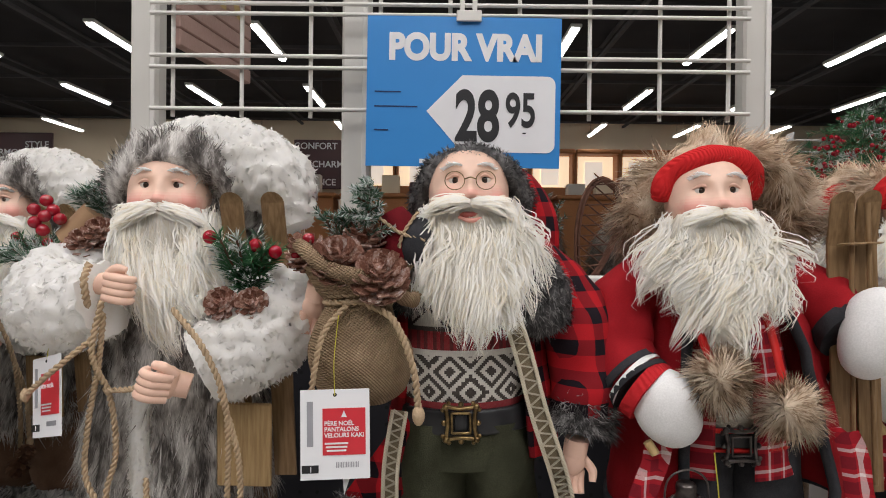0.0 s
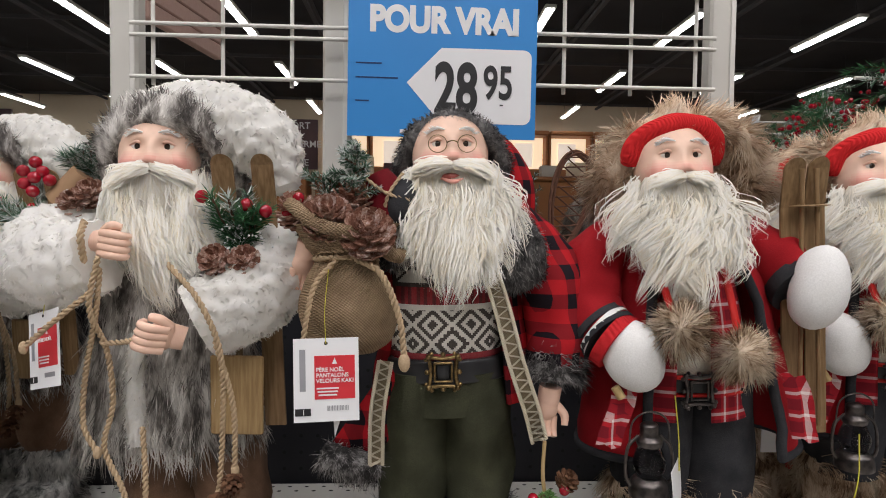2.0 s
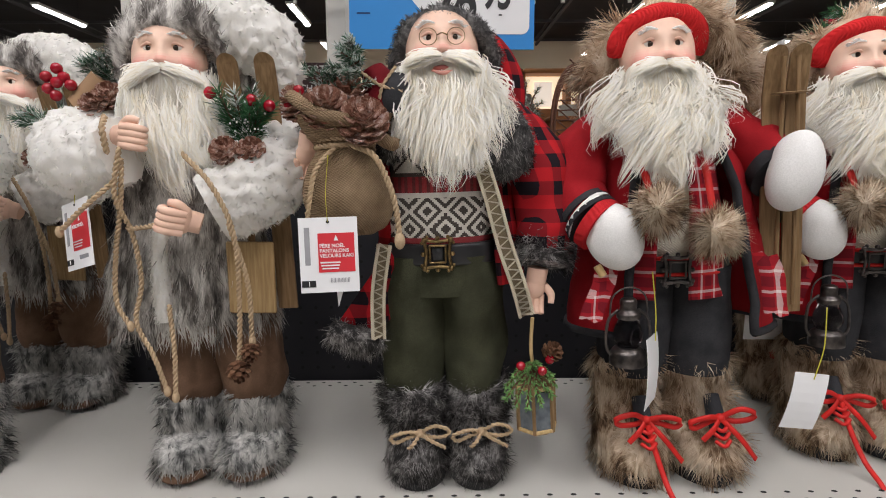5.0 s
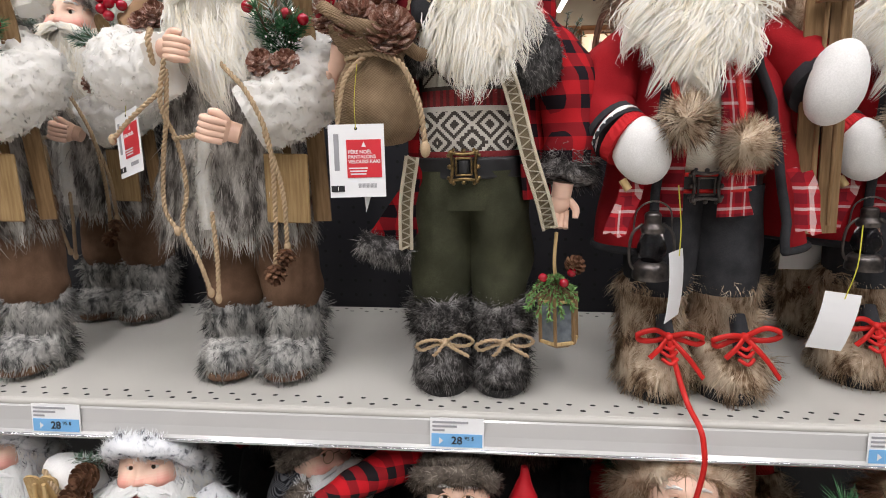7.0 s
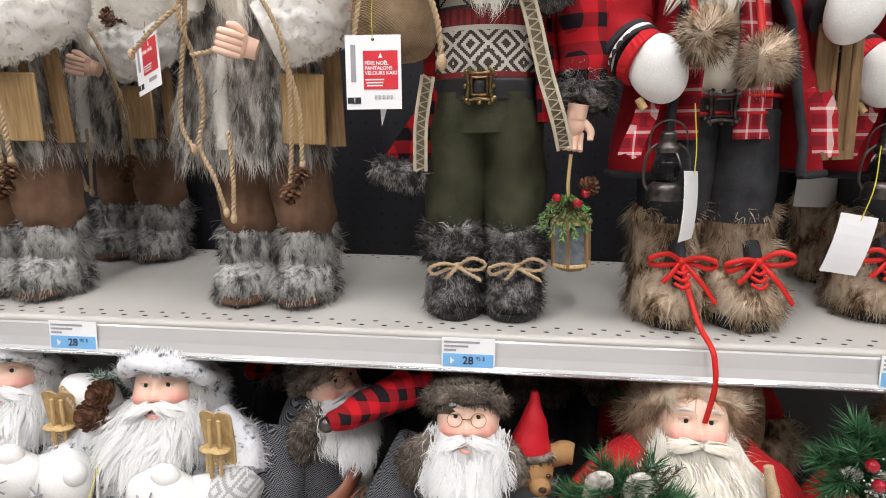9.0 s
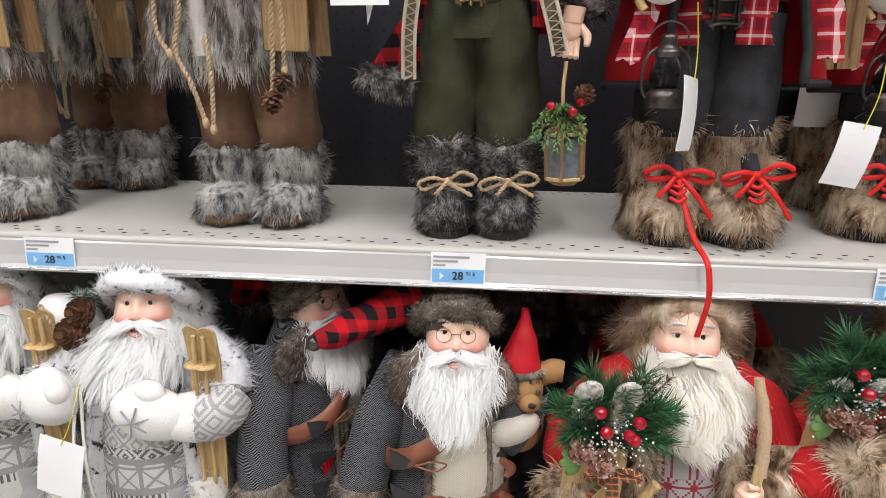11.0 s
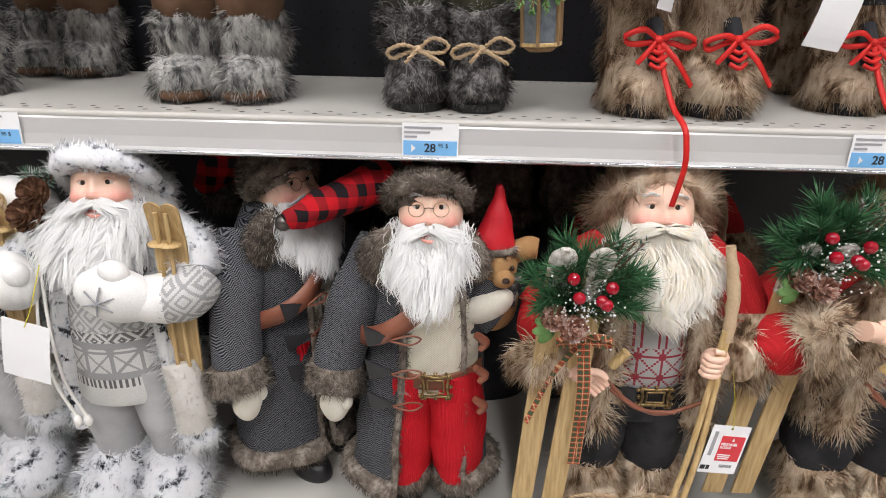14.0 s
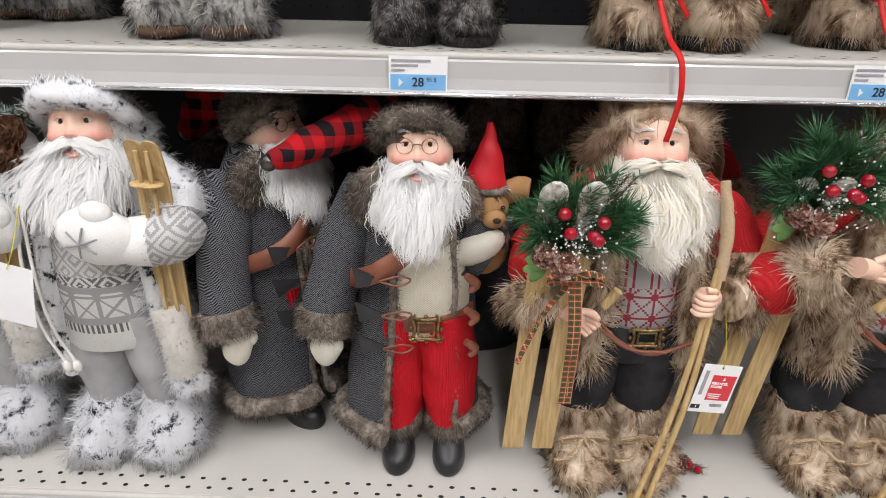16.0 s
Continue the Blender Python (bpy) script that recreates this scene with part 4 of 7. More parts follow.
def needles(s, pts, length, count, mat, width=0.0006, spread=1.0):
    """A sprig: fine needles all round a twig."""
    path = curve(pts, 8)
    s.tube(path, 0.0012, TWIG, 5, smooth_path=False)
    t, a, b = frames(path)
    i = rng.integers(0, len(path), count)
    w = rng.random((count, 1)) * 6.283
    n = np.cos(w) * a[i] + np.sin(w) * b[i]
    p = path[i] + (rng.random((count, 1)) - 0.5) * 0.006 * t[i]
    d = unit(n * spread + t[i] * (0.5 + 0.8 * rng.random((count, 1))) + 0.15 * rng.normal(size=(count, 3)))
    L = length * (0.6 + 0.6 * rng.random((count, 1)))
    side = unit(np.cross(d, rng.normal(size=(count, 3)))) * width
    V = np.stack([p - side, p + side, p + d * L * 0.6 + side * 0.8, p + d * L * 0.6 - side * 0.8, p + d * L], 1).reshape(-1, 3)
    o = np.arange(count)[:, None] * 5
    s.add(V, o + np.array([[0, 1, 2, 3]]), mat)
    s.f.append((o + np.array([[3, 2, 4]]) + s.count - len(V), s.slot(mat), True))


def flecks(s, c, r, count, size=0.0010):
    for _ in range(count):
        p = np.array(c) + rng.normal(size=3) * np.array(r) * 0.55
        s.ball(tuple(p), size * (0.6 + 0.8 * rng.random()), SNOW, seg=5, rows=4)


def pine_cone(s, c, size, rot, mat=CONE, rows=8):
    """Overlapping woody scales in spirals on a tapered core."""
    h = Shape()
    h.ball((0, 0, 0.45), (0.3, 0.3, 0.5), mat, seg=10, rows=8)
    for k in range(rows * 7):
        t = k / (rows * 7)
        a = k * 2.39996
        r = 0.50 * math.sin(math.pi * min(1, 0.18 + 0.80 * t)) + 0.06
        z = 0.05 + 0.88 * t
        w = 0.17 * (1.1 - 0.5 * t)
        up = 0.10 + 0.16 * t
        e, q = np.array([math.cos(a), math.sin(a), 0]), np.array([-math.sin(a), math.cos(a), 0])
        zz = np.array([0, 0, 1.0])
        p0, p1, p2 = e * r * 0.35 + zz * z, e * r * 0.85 + zz * (z + up * 0.4), e * r * 1.12 + zz * (z + up)
        v = [p0 - q * w * 0.4, p0 + q * w * 0.4, p1 + q * w, p1 - q * w, p2 + q * w * 0.7, p2 - q * w * 0.7]
        v += [k2 - zz * 0.05 for k2 in v]
        h.add(np.array(v), np.array([(0, 1, 2, 3), (3, 2, 4, 5), (9, 8, 7, 6), (11, 10, 8, 9), (5, 4, 10, 11), (2, 1, 7, 8), (4, 2, 8, 10), (0, 3, 9, 6), (3, 5, 11, 9)]), mat, False)
    merge(s, h, pose(*c, *rot) @ Matrix.Scale(size, 4))


def bow(s, c, w, mat, tails=((-0.02, -0.01, -0.03), (0.03, -0.006, -0.03)), ribbon=True, tilt=0.0):
    """Two loops, a knot and two ends; ribbon or rope."""
    x, y, z = c
    for k in (-1, 1):
        loop = [(x, y, z), (x + k * w * 0.5, y - 0.008, z + 0.008 + tilt * k), (x + k * w, y - 0.006, z + 0.002 + tilt * k), (x + k * w * 0.85, y - 0.004, z - 0.005 + tilt * k), (x + k * w * 0.4, y - 0.003, z - 0.003), (x, y, z)]
        if ribbon:
            band(s, loop, 0.0028, mat)
        else:
            s.rope(loop, 0.0021, mat)
    for dx, dy, dz in tails:
        end = [(x, y - 0.001, z), (x + dx * 0.5, y + dy * 1.2, z + dz * 0.45), (x + dx, y + dy, z + dz)]
        if ribbon:
            band(s, end, 0.0027, mat)
        else:
            s.rope(end, 0.0021, mat)
    s.ball(c, (0.005, 0.005, 0.0045), mat, seg=10, rows=8)


def band(s, pts, half, mat, up=(0, 0.25, 1.0), thick=0.0005):
    """A flat ribbon along a path."""
    p = curve(pts, 7)
    t = unit(np.gradient(p, axis=0))
    side = unit(np.array(up) - t * (t @ np.array(up))[:, None]) * half
    n = unit(np.cross(t, side)) * thick
    s.grid(np.stack([p - side - n, p + side - n, p + side + n, p - side + n], 1), mat, smooth=False)


def berries(parent, spots, r=0.0062):
    for p in spots:
        b = Shape()
        b.ball(p, r, BERRY, seg=14, rows=10)
        part("berry", b, parent, "glossy red berry")


def ski_pair(m, half_w, length, x_gap, splay=0.0, mat=WOOD, poles=True, lean=0.0, tips=False):
    """Two small flat skis, and two poles with round baskets."""
    ob = thing("toy_skis", "pair of small wooden toy skis with thin poles", "toy skis", m)
    for k in (-1, 1):
        s = Shape()
        z = np.r_[np.linspace(0, length - half_w, 8), length - half_w + half_w * np.sin(np.linspace(0.15, 1.57, 9))]
        x = k * (x_gap / 2 + splay * (1 - z / length)) + lean * z
        w = half_w * np.where(z > length - half_w, np.sqrt(np.maximum(0.004, 1 - ((z - length + half_w) / half_w) ** 2)), 1.0)
        y = -0.012 * np.maximum(0, (z - length * 0.82) / (length * 0.18)) ** 2
        s.grid(np.stack([np.stack([x + a * w, y + b, z], -1) for a, b in ((-1, -0.0014), (1, -0.0014), (1, 0.0014), (-1, 0.0014))], 1), mat, smooth=False)
        ski = part("ski", s, ob)
        if tips:
            top = length - 0.060
            z = np.linspace(top, length + 0.002, 14)
            w = half_w * 1.06 * np.where(z > length - half_w, np.sqrt(np.clip(1 - ((z - length + half_w) / (half_w * 1.2)) ** 2, 0.05, 1)), 1.0)
            bark = Shape()
            x = k * x_gap / 2 + lean * z
            P = bark.grid(np.stack([np.stack([x + a * w, np.full(14, b) - 0.012 * np.maximum(0, (z - length * 0.82) / (length * 0.18)) ** 2, z], -1) for a, b in ((-1, -0.002), (-0.5, -0.005), (0.5, -0.005), (1, -0.002), (1, 0.002), (-1, 0.002))], 1), BARK)
            part("flocked_tip", bark, ski, "grey bark tip with white flock")
        if poles:
            pole = part("pole", tube([(k * x_gap * 0.42 + lean * 0.1, -0.008, 0.01), (k * x_gap * 0.3 + lean * length, -0.012, length * 0.96)], 0.0023, mat, 8), ob)
            pt = (k * x_gap * 0.3 + lean * length * 0.85, -0.012, length * 0.83)
            part("basket", ball(pt, (0.0125, 0.010, 0.0013), mat, seg=14, rows=6), pole)
    return ob


def lantern(m, glass=True):
    """A small hurricane lantern."""
    ob = thing("toy_lantern", "small dark metal hurricane lantern with smoky glass", "lantern", m)
    s = Shape()
    s.loft([(0, 0, 0, 0.018, 0.018), (0, 0, 0.004, 0.0185, 0.0185), (0, 0, 0.014, 0.017, 0.017), (0, 0, 0.018, 0.012, 0.012)], PEWTER, 20)
    part("fuel_tank", s, ob, "dark pewter base")
    g = Shape()
    g.loft([(0, 0, 0.018, 0.010, 0.010), (0, 0, 0.027, 0.0155, 0.0155), (0, 0, 0.036, 0.014, 0.014), (0, 0, 0.048, 0.009, 0.009)], LAMP_GLASS, 20)
    part("chimney", g, ob, "smoky clear glass chimney")
    t = Shape()
    t.loft([(0, 0, 0.047, 0.011, 0.011), (0, 0, 0.052, 0.0125, 0.0125), (0, 0, 0.056, 0.008, 0.008), (0, 0, 0.066, 0.0085, 0.0085), (0, 0, 0.068, 0.005, 0.005)], PEWTER, 18)
    part("cap", t, ob, "dark pewter cap")
    for k in (-1, 1):
        part("side_tube", tube([(k * 0.016, 0, 0.008), (k * 0.022, 0, 0.02), (k * 0.020, 0, 0.045), (k * 0.010, 0, 0.056)], 0.0016, PEWTER, 8), ob)
    part("bail", tube([(-0.019, 0, 0.045), (-0.016, -0.002, 0.07), (0, -0.003, 0.079), (0.016, -0.002, 0.07), (0.019, 0, 0.045)], 0.0009, PEWTER, 6), ob)
    return ob


def product_tag(m, lines, size=(0.052, 0.068), string=None):
    """A printed swing tag with a red field."""
    w, h = size
    ob = thing("product_tag", "white and red printed product tag hanging on a thread", "product tag", m)
    part("card", box((0, 0, 0), (w, 0.0006, h), CARD), ob)
    part("red_field", box((w * 0.13, -0.0006, h * 0.03), (w * 0.62, 0.0004, h * 0.52), CARD_RED), ob, "red printed field")
    part("brand_mark", box((-w * 0.36, -0.0006, h * 0.12), (w * 0.09, 0.0004, h * 0.5), GREY_INK), ob)
    part("corner_mark", box((-w * 0.36, -0.0006, -h * 0.38), (w * 0.24, 0.0004, h * 0.085), INK), ob)
    words("1", h * 0.09, PALE_INK, ob, (-w * 0.38, -0.0011, -h * 0.41))
    for k in range(14):
        part("bar", box((w * (0.02 + 0.024 * k), -0.0006, -h * 0.34), (w * (0.008 + 0.006 * (k % 3 == 0)), 0.0004, h * 0.06), GREY_INK), ob)
    for k, text in enumerate(lines):
        words(text, h * 0.068, PALE_INK, ob, (-w * 0.155, -0.0010, h * (0.10 - 0.066 * k)), wide=0.98, bold=0.00008)
    for k in range(3):
        part("print_line", box((w * 0.02, -0.0010, h * (-0.10 - 0.04 * k)), (w * (0.34 - 0.03 * k), 0.0004, h * 0.018), PALE_INK), ob)
    tree = Shape()
    tree.add([(w * 0.09, -0.0010, h * 0.19), (w * 0.17, -0.0010, h * 0.19), (w * 0.13, -0.0010, h * 0.265)], [(0, 1, 2)], PALE_INK, False)
    part("tree_mark", tree, ob)
    part("eyelet", ball((0, -0.0004, h * 0.44), (0.0015, 0.0006, 0.0015), INK, seg=8, rows=5), ob)
    if string:
        part("thread", tube(string, 0.0004, YELLOW, 5), ob, "gold thread")
    return ob


def blank_tag(m, size=(0.024, 0.07), string=None, bend=0.0):
    ob = thing("blank_tag", "plain white back of a swing tag on a yellow thread", "product tag", m)
    w, h = size
    s = Shape()
    z = np.linspace(-h / 2, h / 2, 7)
    y = bend * (z / h) ** 2
    s.grid(np.stack([np.stack([np.full(7, a * w / 2), y + b, z], -1) for a, b in ((-1, -0.0003), (1, -0.0003), (1, 0.0003), (-1, 0.0003))], 1), CARD, smooth=False)
    part("card", s, ob)
    if string:
        part("thread", tube(string, 0.0006, YELLOW, 5), ob, "yellow thread")
    return ob


def doll(name, shape, label, m, group=""):
    return thing(name, label, "doll", m, shape, group)


def copy_set(obs, m0, m1):
    for o in obs:
        goal = m1 @ m0.inverted() @ o.matrix_basis
        copy_thing(o, goal.normalized())


def at(x, y, z, turn=0.0, size=1.0):
    return pose(x, y, z, 0, -1.3, turn) @ Matrix.Scale(size, 4)


# ---- doll in grey fur with sherpa sleeves ----
def grey_doll(m):
    s = Shape()
    for x in (-0.030, 0.044):
        P = s.loft([(x, 0.0, 0.004, 0.032, 0.042), (x, -0.012, 0.018, 0.038, 0.054), (x, -0.010, 0.040, 0.036, 0.048), (x, 0.004, 0.052, 0.030, 0.034), (x, 0.004, 0.066, 0.036, 0.041), (x, 0.004, 0.090, 0.037, 0.041), (x, 0.004, 0.102, 0.033, 0.036)], BOOTFUR, lump=0.003)
        s.fur(P, 4500, 0.017, 0.00050, BOOTFUR, flow=(0, -0.1, -0.55), stand=0.25, mess=0.15, clump=0.9, freq=95)
        s.ball((x, -0.036, 0.010), (0.030, 0.030, 0.0095), BROWN_FELT)
        s.loft([(x, 0.004, 0.088, 0.034, 0.038), (x + 0.003, 0.002, 0.105, 0.040, 0.044), (x * 0.95, 0.004, 0.13, 0.038, 0.043), (x * 0.85, 0.006, 0.19, 0.040, 0.046), (x * 0.8, 0.006, 0.22, 0.04, 0.046)], BROWN_FELT, 36, lump=0.0036, freq=75)
    P = s.loft([(-0.020, 0.0, 0.186, 0.094, 0.066), (-0.018, 0.0, 0.225, 0.094, 0.070), (-0.014, 0.0, 0.285, 0.080, 0.064), (-0.012, 0.002, 0.34, 0.078, 0.060), (-0.010, 0.004, 0.39, 0.072, 0.052), (-0.010, 0.004, 0.42, 0.045, 0.04)], GREYFUR, lump=0.004)
    s.fur(P, 18750, 0.030, 0.00050, GREYFUR, flow=(0, 0, -1.3), stand=0.22, mess=0.15, clump=0.7, freq=75)
    P = s.tube([(-0.020, -0.063, 0.30), (-0.022, -0.069, 0.25), (-0.020, -0.069, 0.195)], [0.007, 0.009, 0.010], SHERPA, 10)
    s.fur(P, 1350, 0.0042, 0.00080, SHERPA, flow=(0, 0, -0.7))
    for path, rad, bag in (([(-0.070, 0.0, 0.400), (-0.116, -0.030, 0.385), (-0.092, -0.066, 0.366), (-0.044, -0.080, 0.374)], [0.030, 0.038, 0.041, 0.032], 0), ([(0.064, 0.0, 0.400), (0.108, -0.030, 0.362), (0.086, -0.066, 0.334), (0.042, -0.082, 0.312)], [0.030, 0.038, 0.041, 0.034], 1)):
        P = s.tube(path, rad, SHERPA, 60, lump=0.0038, freq=225, per=18)
        s.fur(P, 4200, 0.0042, 0.00080, SHERPA, flow=(0, 0, -0.5), stand=0.25, mess=0.4, clump=0.8, freq=190)
    grip(s, (-0.026, -0.094, 0.386), pose(0, 0, 0, 0, 8, 0) @ Matrix.Diagonal((-1, 1, 1, 1)))
    grip(s, (0.018, -0.100, 0.304), pose(0, 0, 0, 10, 20, 10), size=1.08)
    s.rope([(-0.046, -0.10, 0.406), (-0.042, -0.114, 0.392), (-0.044, -0.106, 0.370)], 0.003, ROPE)
    head = face()
    moustache(head, BEARD)
    beard(head, BEARD, 0.052, 0.104, 2600, 0.012, 0.007)
    merge(s, head, pose(-0.011, -0.024, 0.471, -1, 0, 9) @ Matrix.Scale(1.06, 4))
    P = arch(s, (-0.004, -0.016, 0.464), 0.056, 0.047, 0.017, -28, 205, GREYFUR, 0.006, -0.020)
    s.fur(P, 7800, 0.014, 0.00043, GREYFUR, flow=(0, 0.5, 0.5), stand=0.3, mess=0.2, clump=0.7, freq=80)
    P = s.tube([(-0.050, 0.010, 0.484), (-0.012, 0.004, 0.508), (0.045, 0.000, 0.507), (0.092, -0.010, 0.480), (0.112, -0.018, 0.438)], [0.034, 0.040, 0.042, 0.038, 0.016], SHERPA, 60, lump=0.0038, freq=225, per=18)
    s.fur(P, 4600, 0.0042, 0.00080, SHERPA, flow=(0.1, 0, -0.5), stand=0.25, mess=0.4, clump=0.8, freq=190)
    P = s.loft([(-0.002, 0.016, 0.40, 0.060, 0.040), (-0.002, 0.016, 0.45, 0.058, 0.042), (0.0, 0.016, 0.49, 0.045, 0.035)], GREYFUR)
    s.fur(P, 3750, 0.022, 0.00043, GREYFUR, flow=(0, 0, -0.7), stand=0.6)
    for rope in ([(-0.030, -0.110, 0.375), (-0.040, -0.108, 0.330), (-0.036, -0.090, 0.290), (-0.034, -0.086, 0.240), (-0.042, -0.088, 0.200), (-0.026, -0.092, 0.165), (-0.016, -0.090, 0.125)],
                 [(-0.030, -0.108, 0.365), (-0.040, -0.100, 0.318), (-0.056, -0.088, 0.270), (-0.060, -0.088, 0.222), (-0.046, -0.092, 0.196)],
                 [(-0.040, -0.092, 0.296), (-0.016, -0.098, 0.298), (0.006, -0.110, 0.304)],
                 [(-0.038, -0.106, 0.345), (-0.070, -0.112, 0.318), (-0.098, -0.106, 0.296)],
                 [(-0.010, -0.082, 0.215), (-0.006, -0.088, 0.165), (-0.008, -0.090, 0.118)],
                 [(0.030, -0.112, 0.368), (0.060, -0.122, 0.335), (0.074, -0.114, 0.285), (0.068, -0.098, 0.210), (0.062, -0.094, 0.155)],
                 [(0.070, -0.116, 0.300), (0.080, -0.104, 0.240), (0.078, -0.096, 0.178)]):
        s.rope(rope, 0.0026, ROPE)
        s.ball(rope[-1], (0.004, 0.004, 0.006), ROPE, seg=8, rows=6)
    made = [doll("bearded_doll", s, "standing bearded doll in grey fur coat and white sherpa sleeves", m, "dolls on the upper shelf")]
    for p, sz, r in (((0.062, -0.096, 0.158), 0.021, (180, 0, 20)), ((0.078, -0.098, 0.176), 0.018, (170, 8, 0))):
        c = Shape()
        pine_cone(c, p, sz, r, CONE, 6)
        made.append(thing("hanging_pine_cone", "small brown pine cone on a jute cord", "pine cone", m, c))
    made.append(ski_pair(m @ pose(0.078, -0.028, 0.196, 4, 0, 0), 0.0105, 0.275, 0.038, 0.002, DARK_WOOD, poles=False))
    s = Shape()
    s.box((0, 0, 0.04), (0.050, 0.004, 0.078), TAN_WOOD, bevel=0.0015)
    made.append(thing("wooden_board", "flat tan wooden ski tail beside a fur coat", "board", m @ pose(0.070, -0.062, 0.198, 3, 2, 0), s))
    # sprig bunch tucked behind the sleeve
    b = thing("fir_bunch", "frosted green fir bunch with red berries and cones", "decoration", m)
    made.append(b)
    n = Shape()
    for k in range(9):
        x, z = 0.050 + 0.0065 * k + 0.004 * math.sin(k * 9), 0.418 + 0.012 * math.sin(k * 2.3)
        needles(n, [(0.076, -0.058, 0.372), ((0.076 + x) / 2, -0.066, 0.395), (x, -0.072 + 0.01 * math.cos(k * 3), z)], 0.015, 260, FIR if k % 3 else SNOW_FIR)
    flecks(n, (0.078, -0.074, 0.392), (0.03, 0.012, 0.022), 60)
    part("fir_sprig", n, b, "green needles with white flock")
    berries(b, [(0.048, -0.078, 0.428), (0.088, -0.076, 0.420), (0.105, -0.074, 0.414)])
    for p in ((0.062, -0.080, 0.366), (0.088, -0.078, 0.365)):
        c = Shape()
        pine_cone(c, p, 0.024, (70, 10, 0), CONE_SNOW, 6)
        part("pine_cone", c, b, "small frosted cone")
    # parcel and greenery behind the other shoulder
    b = thing("backpack_bunch", "kraft parcel with fir sprigs and red berries behind a doll", "decoration", m)
    made.append(b)
    p = Shape()
    p.tube([(-0.122, 0.0, 0.425), (-0.095, 0.0, 0.455)], [0.020, 0.018], KRAFT, 9)
    part("parcel", p, b, "brown kraft paper parcel")
    n = Shape()
    for k in range(8):
        x = -0.165 + 0.012 * k
        needles(n, [(-0.10, 0.0, 0.39), (x, -0.012, 0.405), (x - 0.02, -0.018, 0.415 + 0.006 * math.sin(k * 2))], 0.015, 200, SNOW_FIR)
    for k in range(6):
        needles(n, [(-0.085, 0.01, 0.44), (-0.080 - 0.006 * k, 0.0, 0.465), (-0.074 - 0.008 * k, -0.006, 0.492 - 0.004 * k)], 0.015, 200, SNOW_FIR)
    part("fir_sprig", n, b, "frosted fir needles")
    berries(b, [(-0.152, -0.016, 0.459), (-0.140, -0.018, 0.452), (-0.150, -0.018, 0.446), (-0.134, -0.014, 0.458), (-0.142, -0.012, 0.468), (-0.142, -0.018, 0.438), (-0.126, -0.016, 0.449)])
    for p in ((-0.096, -0.02, 0.418), (-0.080, -0.02, 0.428)):
        c = Shape()
        pine_cone(c, p, 0.026, (60, 20, 0), CONE_SNOW, 6)
        part("pine_cone", c, b, "small frosted cone")
    return made


A_M = at(-0.247, 0.57, SHELF_Z, 0, 0.975)
grey = grey_doll(A_M)
product_tag(A_M @ pose(-0.088, -0.094, 0.292, -6, -12, -32), ["PÈRE NOËL"], string=[(0, 0, 0.03), (0.006, 0, 0.045), (0.012, 0.01, 0.065)])
for x, y, turn in ((-0.578, 0.555, 4), (-0.556, 0.775, -6)):
    copy_set(grey, A_M, at(x, y, SHELF_Z, turn, 0.975))


# ---- doll in plaid jacket and khaki trousers ----
JUMPER = knit_mat("fair_isle_red", [(0.266, (0.32, 0.02, 0.03), (0.55, 0.40, 0.38), "flat"), (0.306, (0.055, 0.045, 0.04), (0.80, 0.77, 0.70), "diamond"), (0.311, (0.80, 0.77, 0.70), (0.8, 0.77, 0.7), "flat"), (0.327, (0.36, 0.02, 0.03), (0.16, 0.015, 0.02), "teeth"), (0.40, (0.80, 0.77, 0.70), (0.06, 0.05, 0.045), "star")], 0.036, 0.0016, 0.270)
CROCHET = weave_mat("cream_crochet", (0.60, 0.51, 0.36), (0.84, 0.77, 0.62), 0.003, 1.0)
# darkened copy of the crochet, for the shade between its cords
CROCHET_SHADE = weave_mat("crochet_gap_shade", (0.22, 0.17, 0.10), (0.40, 0.32, 0.21), 0.003, 0.8)


def crochet(s, pts, half):
    """A scarf of open crochet: two corded edges and a zigzag between them over a thin backing coloured as the shade in
    the gaps.
    """
    band(s, pts, half * 0.9, CROCHET_SHADE, (1, 0.1, 0.2), 0.0005)
    p = curve(pts, 9)
    t = unit(np.gradient(p, axis=0))
    up = np.array([1, 0.1, 0.2])
    side = unit(up - t * (t @ up)[:, None])
    lift = np.array([0, -0.0018, 0])
    for k in (-1, 1):
        s.tube(p + k * side * half + lift, 0.0018, CROCHET, 7, smooth_path=False)
    n = int(np.linalg.norm(np.diff(p, axis=0), axis=1).sum() / 0.0045)
    at_n = np.linspace(0, len(p) - 1, n)
    mid = np.stack([np.interp(at_n, np.arange(len(p)), p[:, k]) for k in range(3)], -1)
    sid = np.stack([np.interp(at_n, np.arange(len(p)), side[:, k]) for k in range(3)], -1)
    s.tube(mid + sid * half * 0.9 * ((np.arange(n) % 2) * 2 - 1)[:, None] + lift, 0.0016, CROCHET, 6, smooth_path=False)


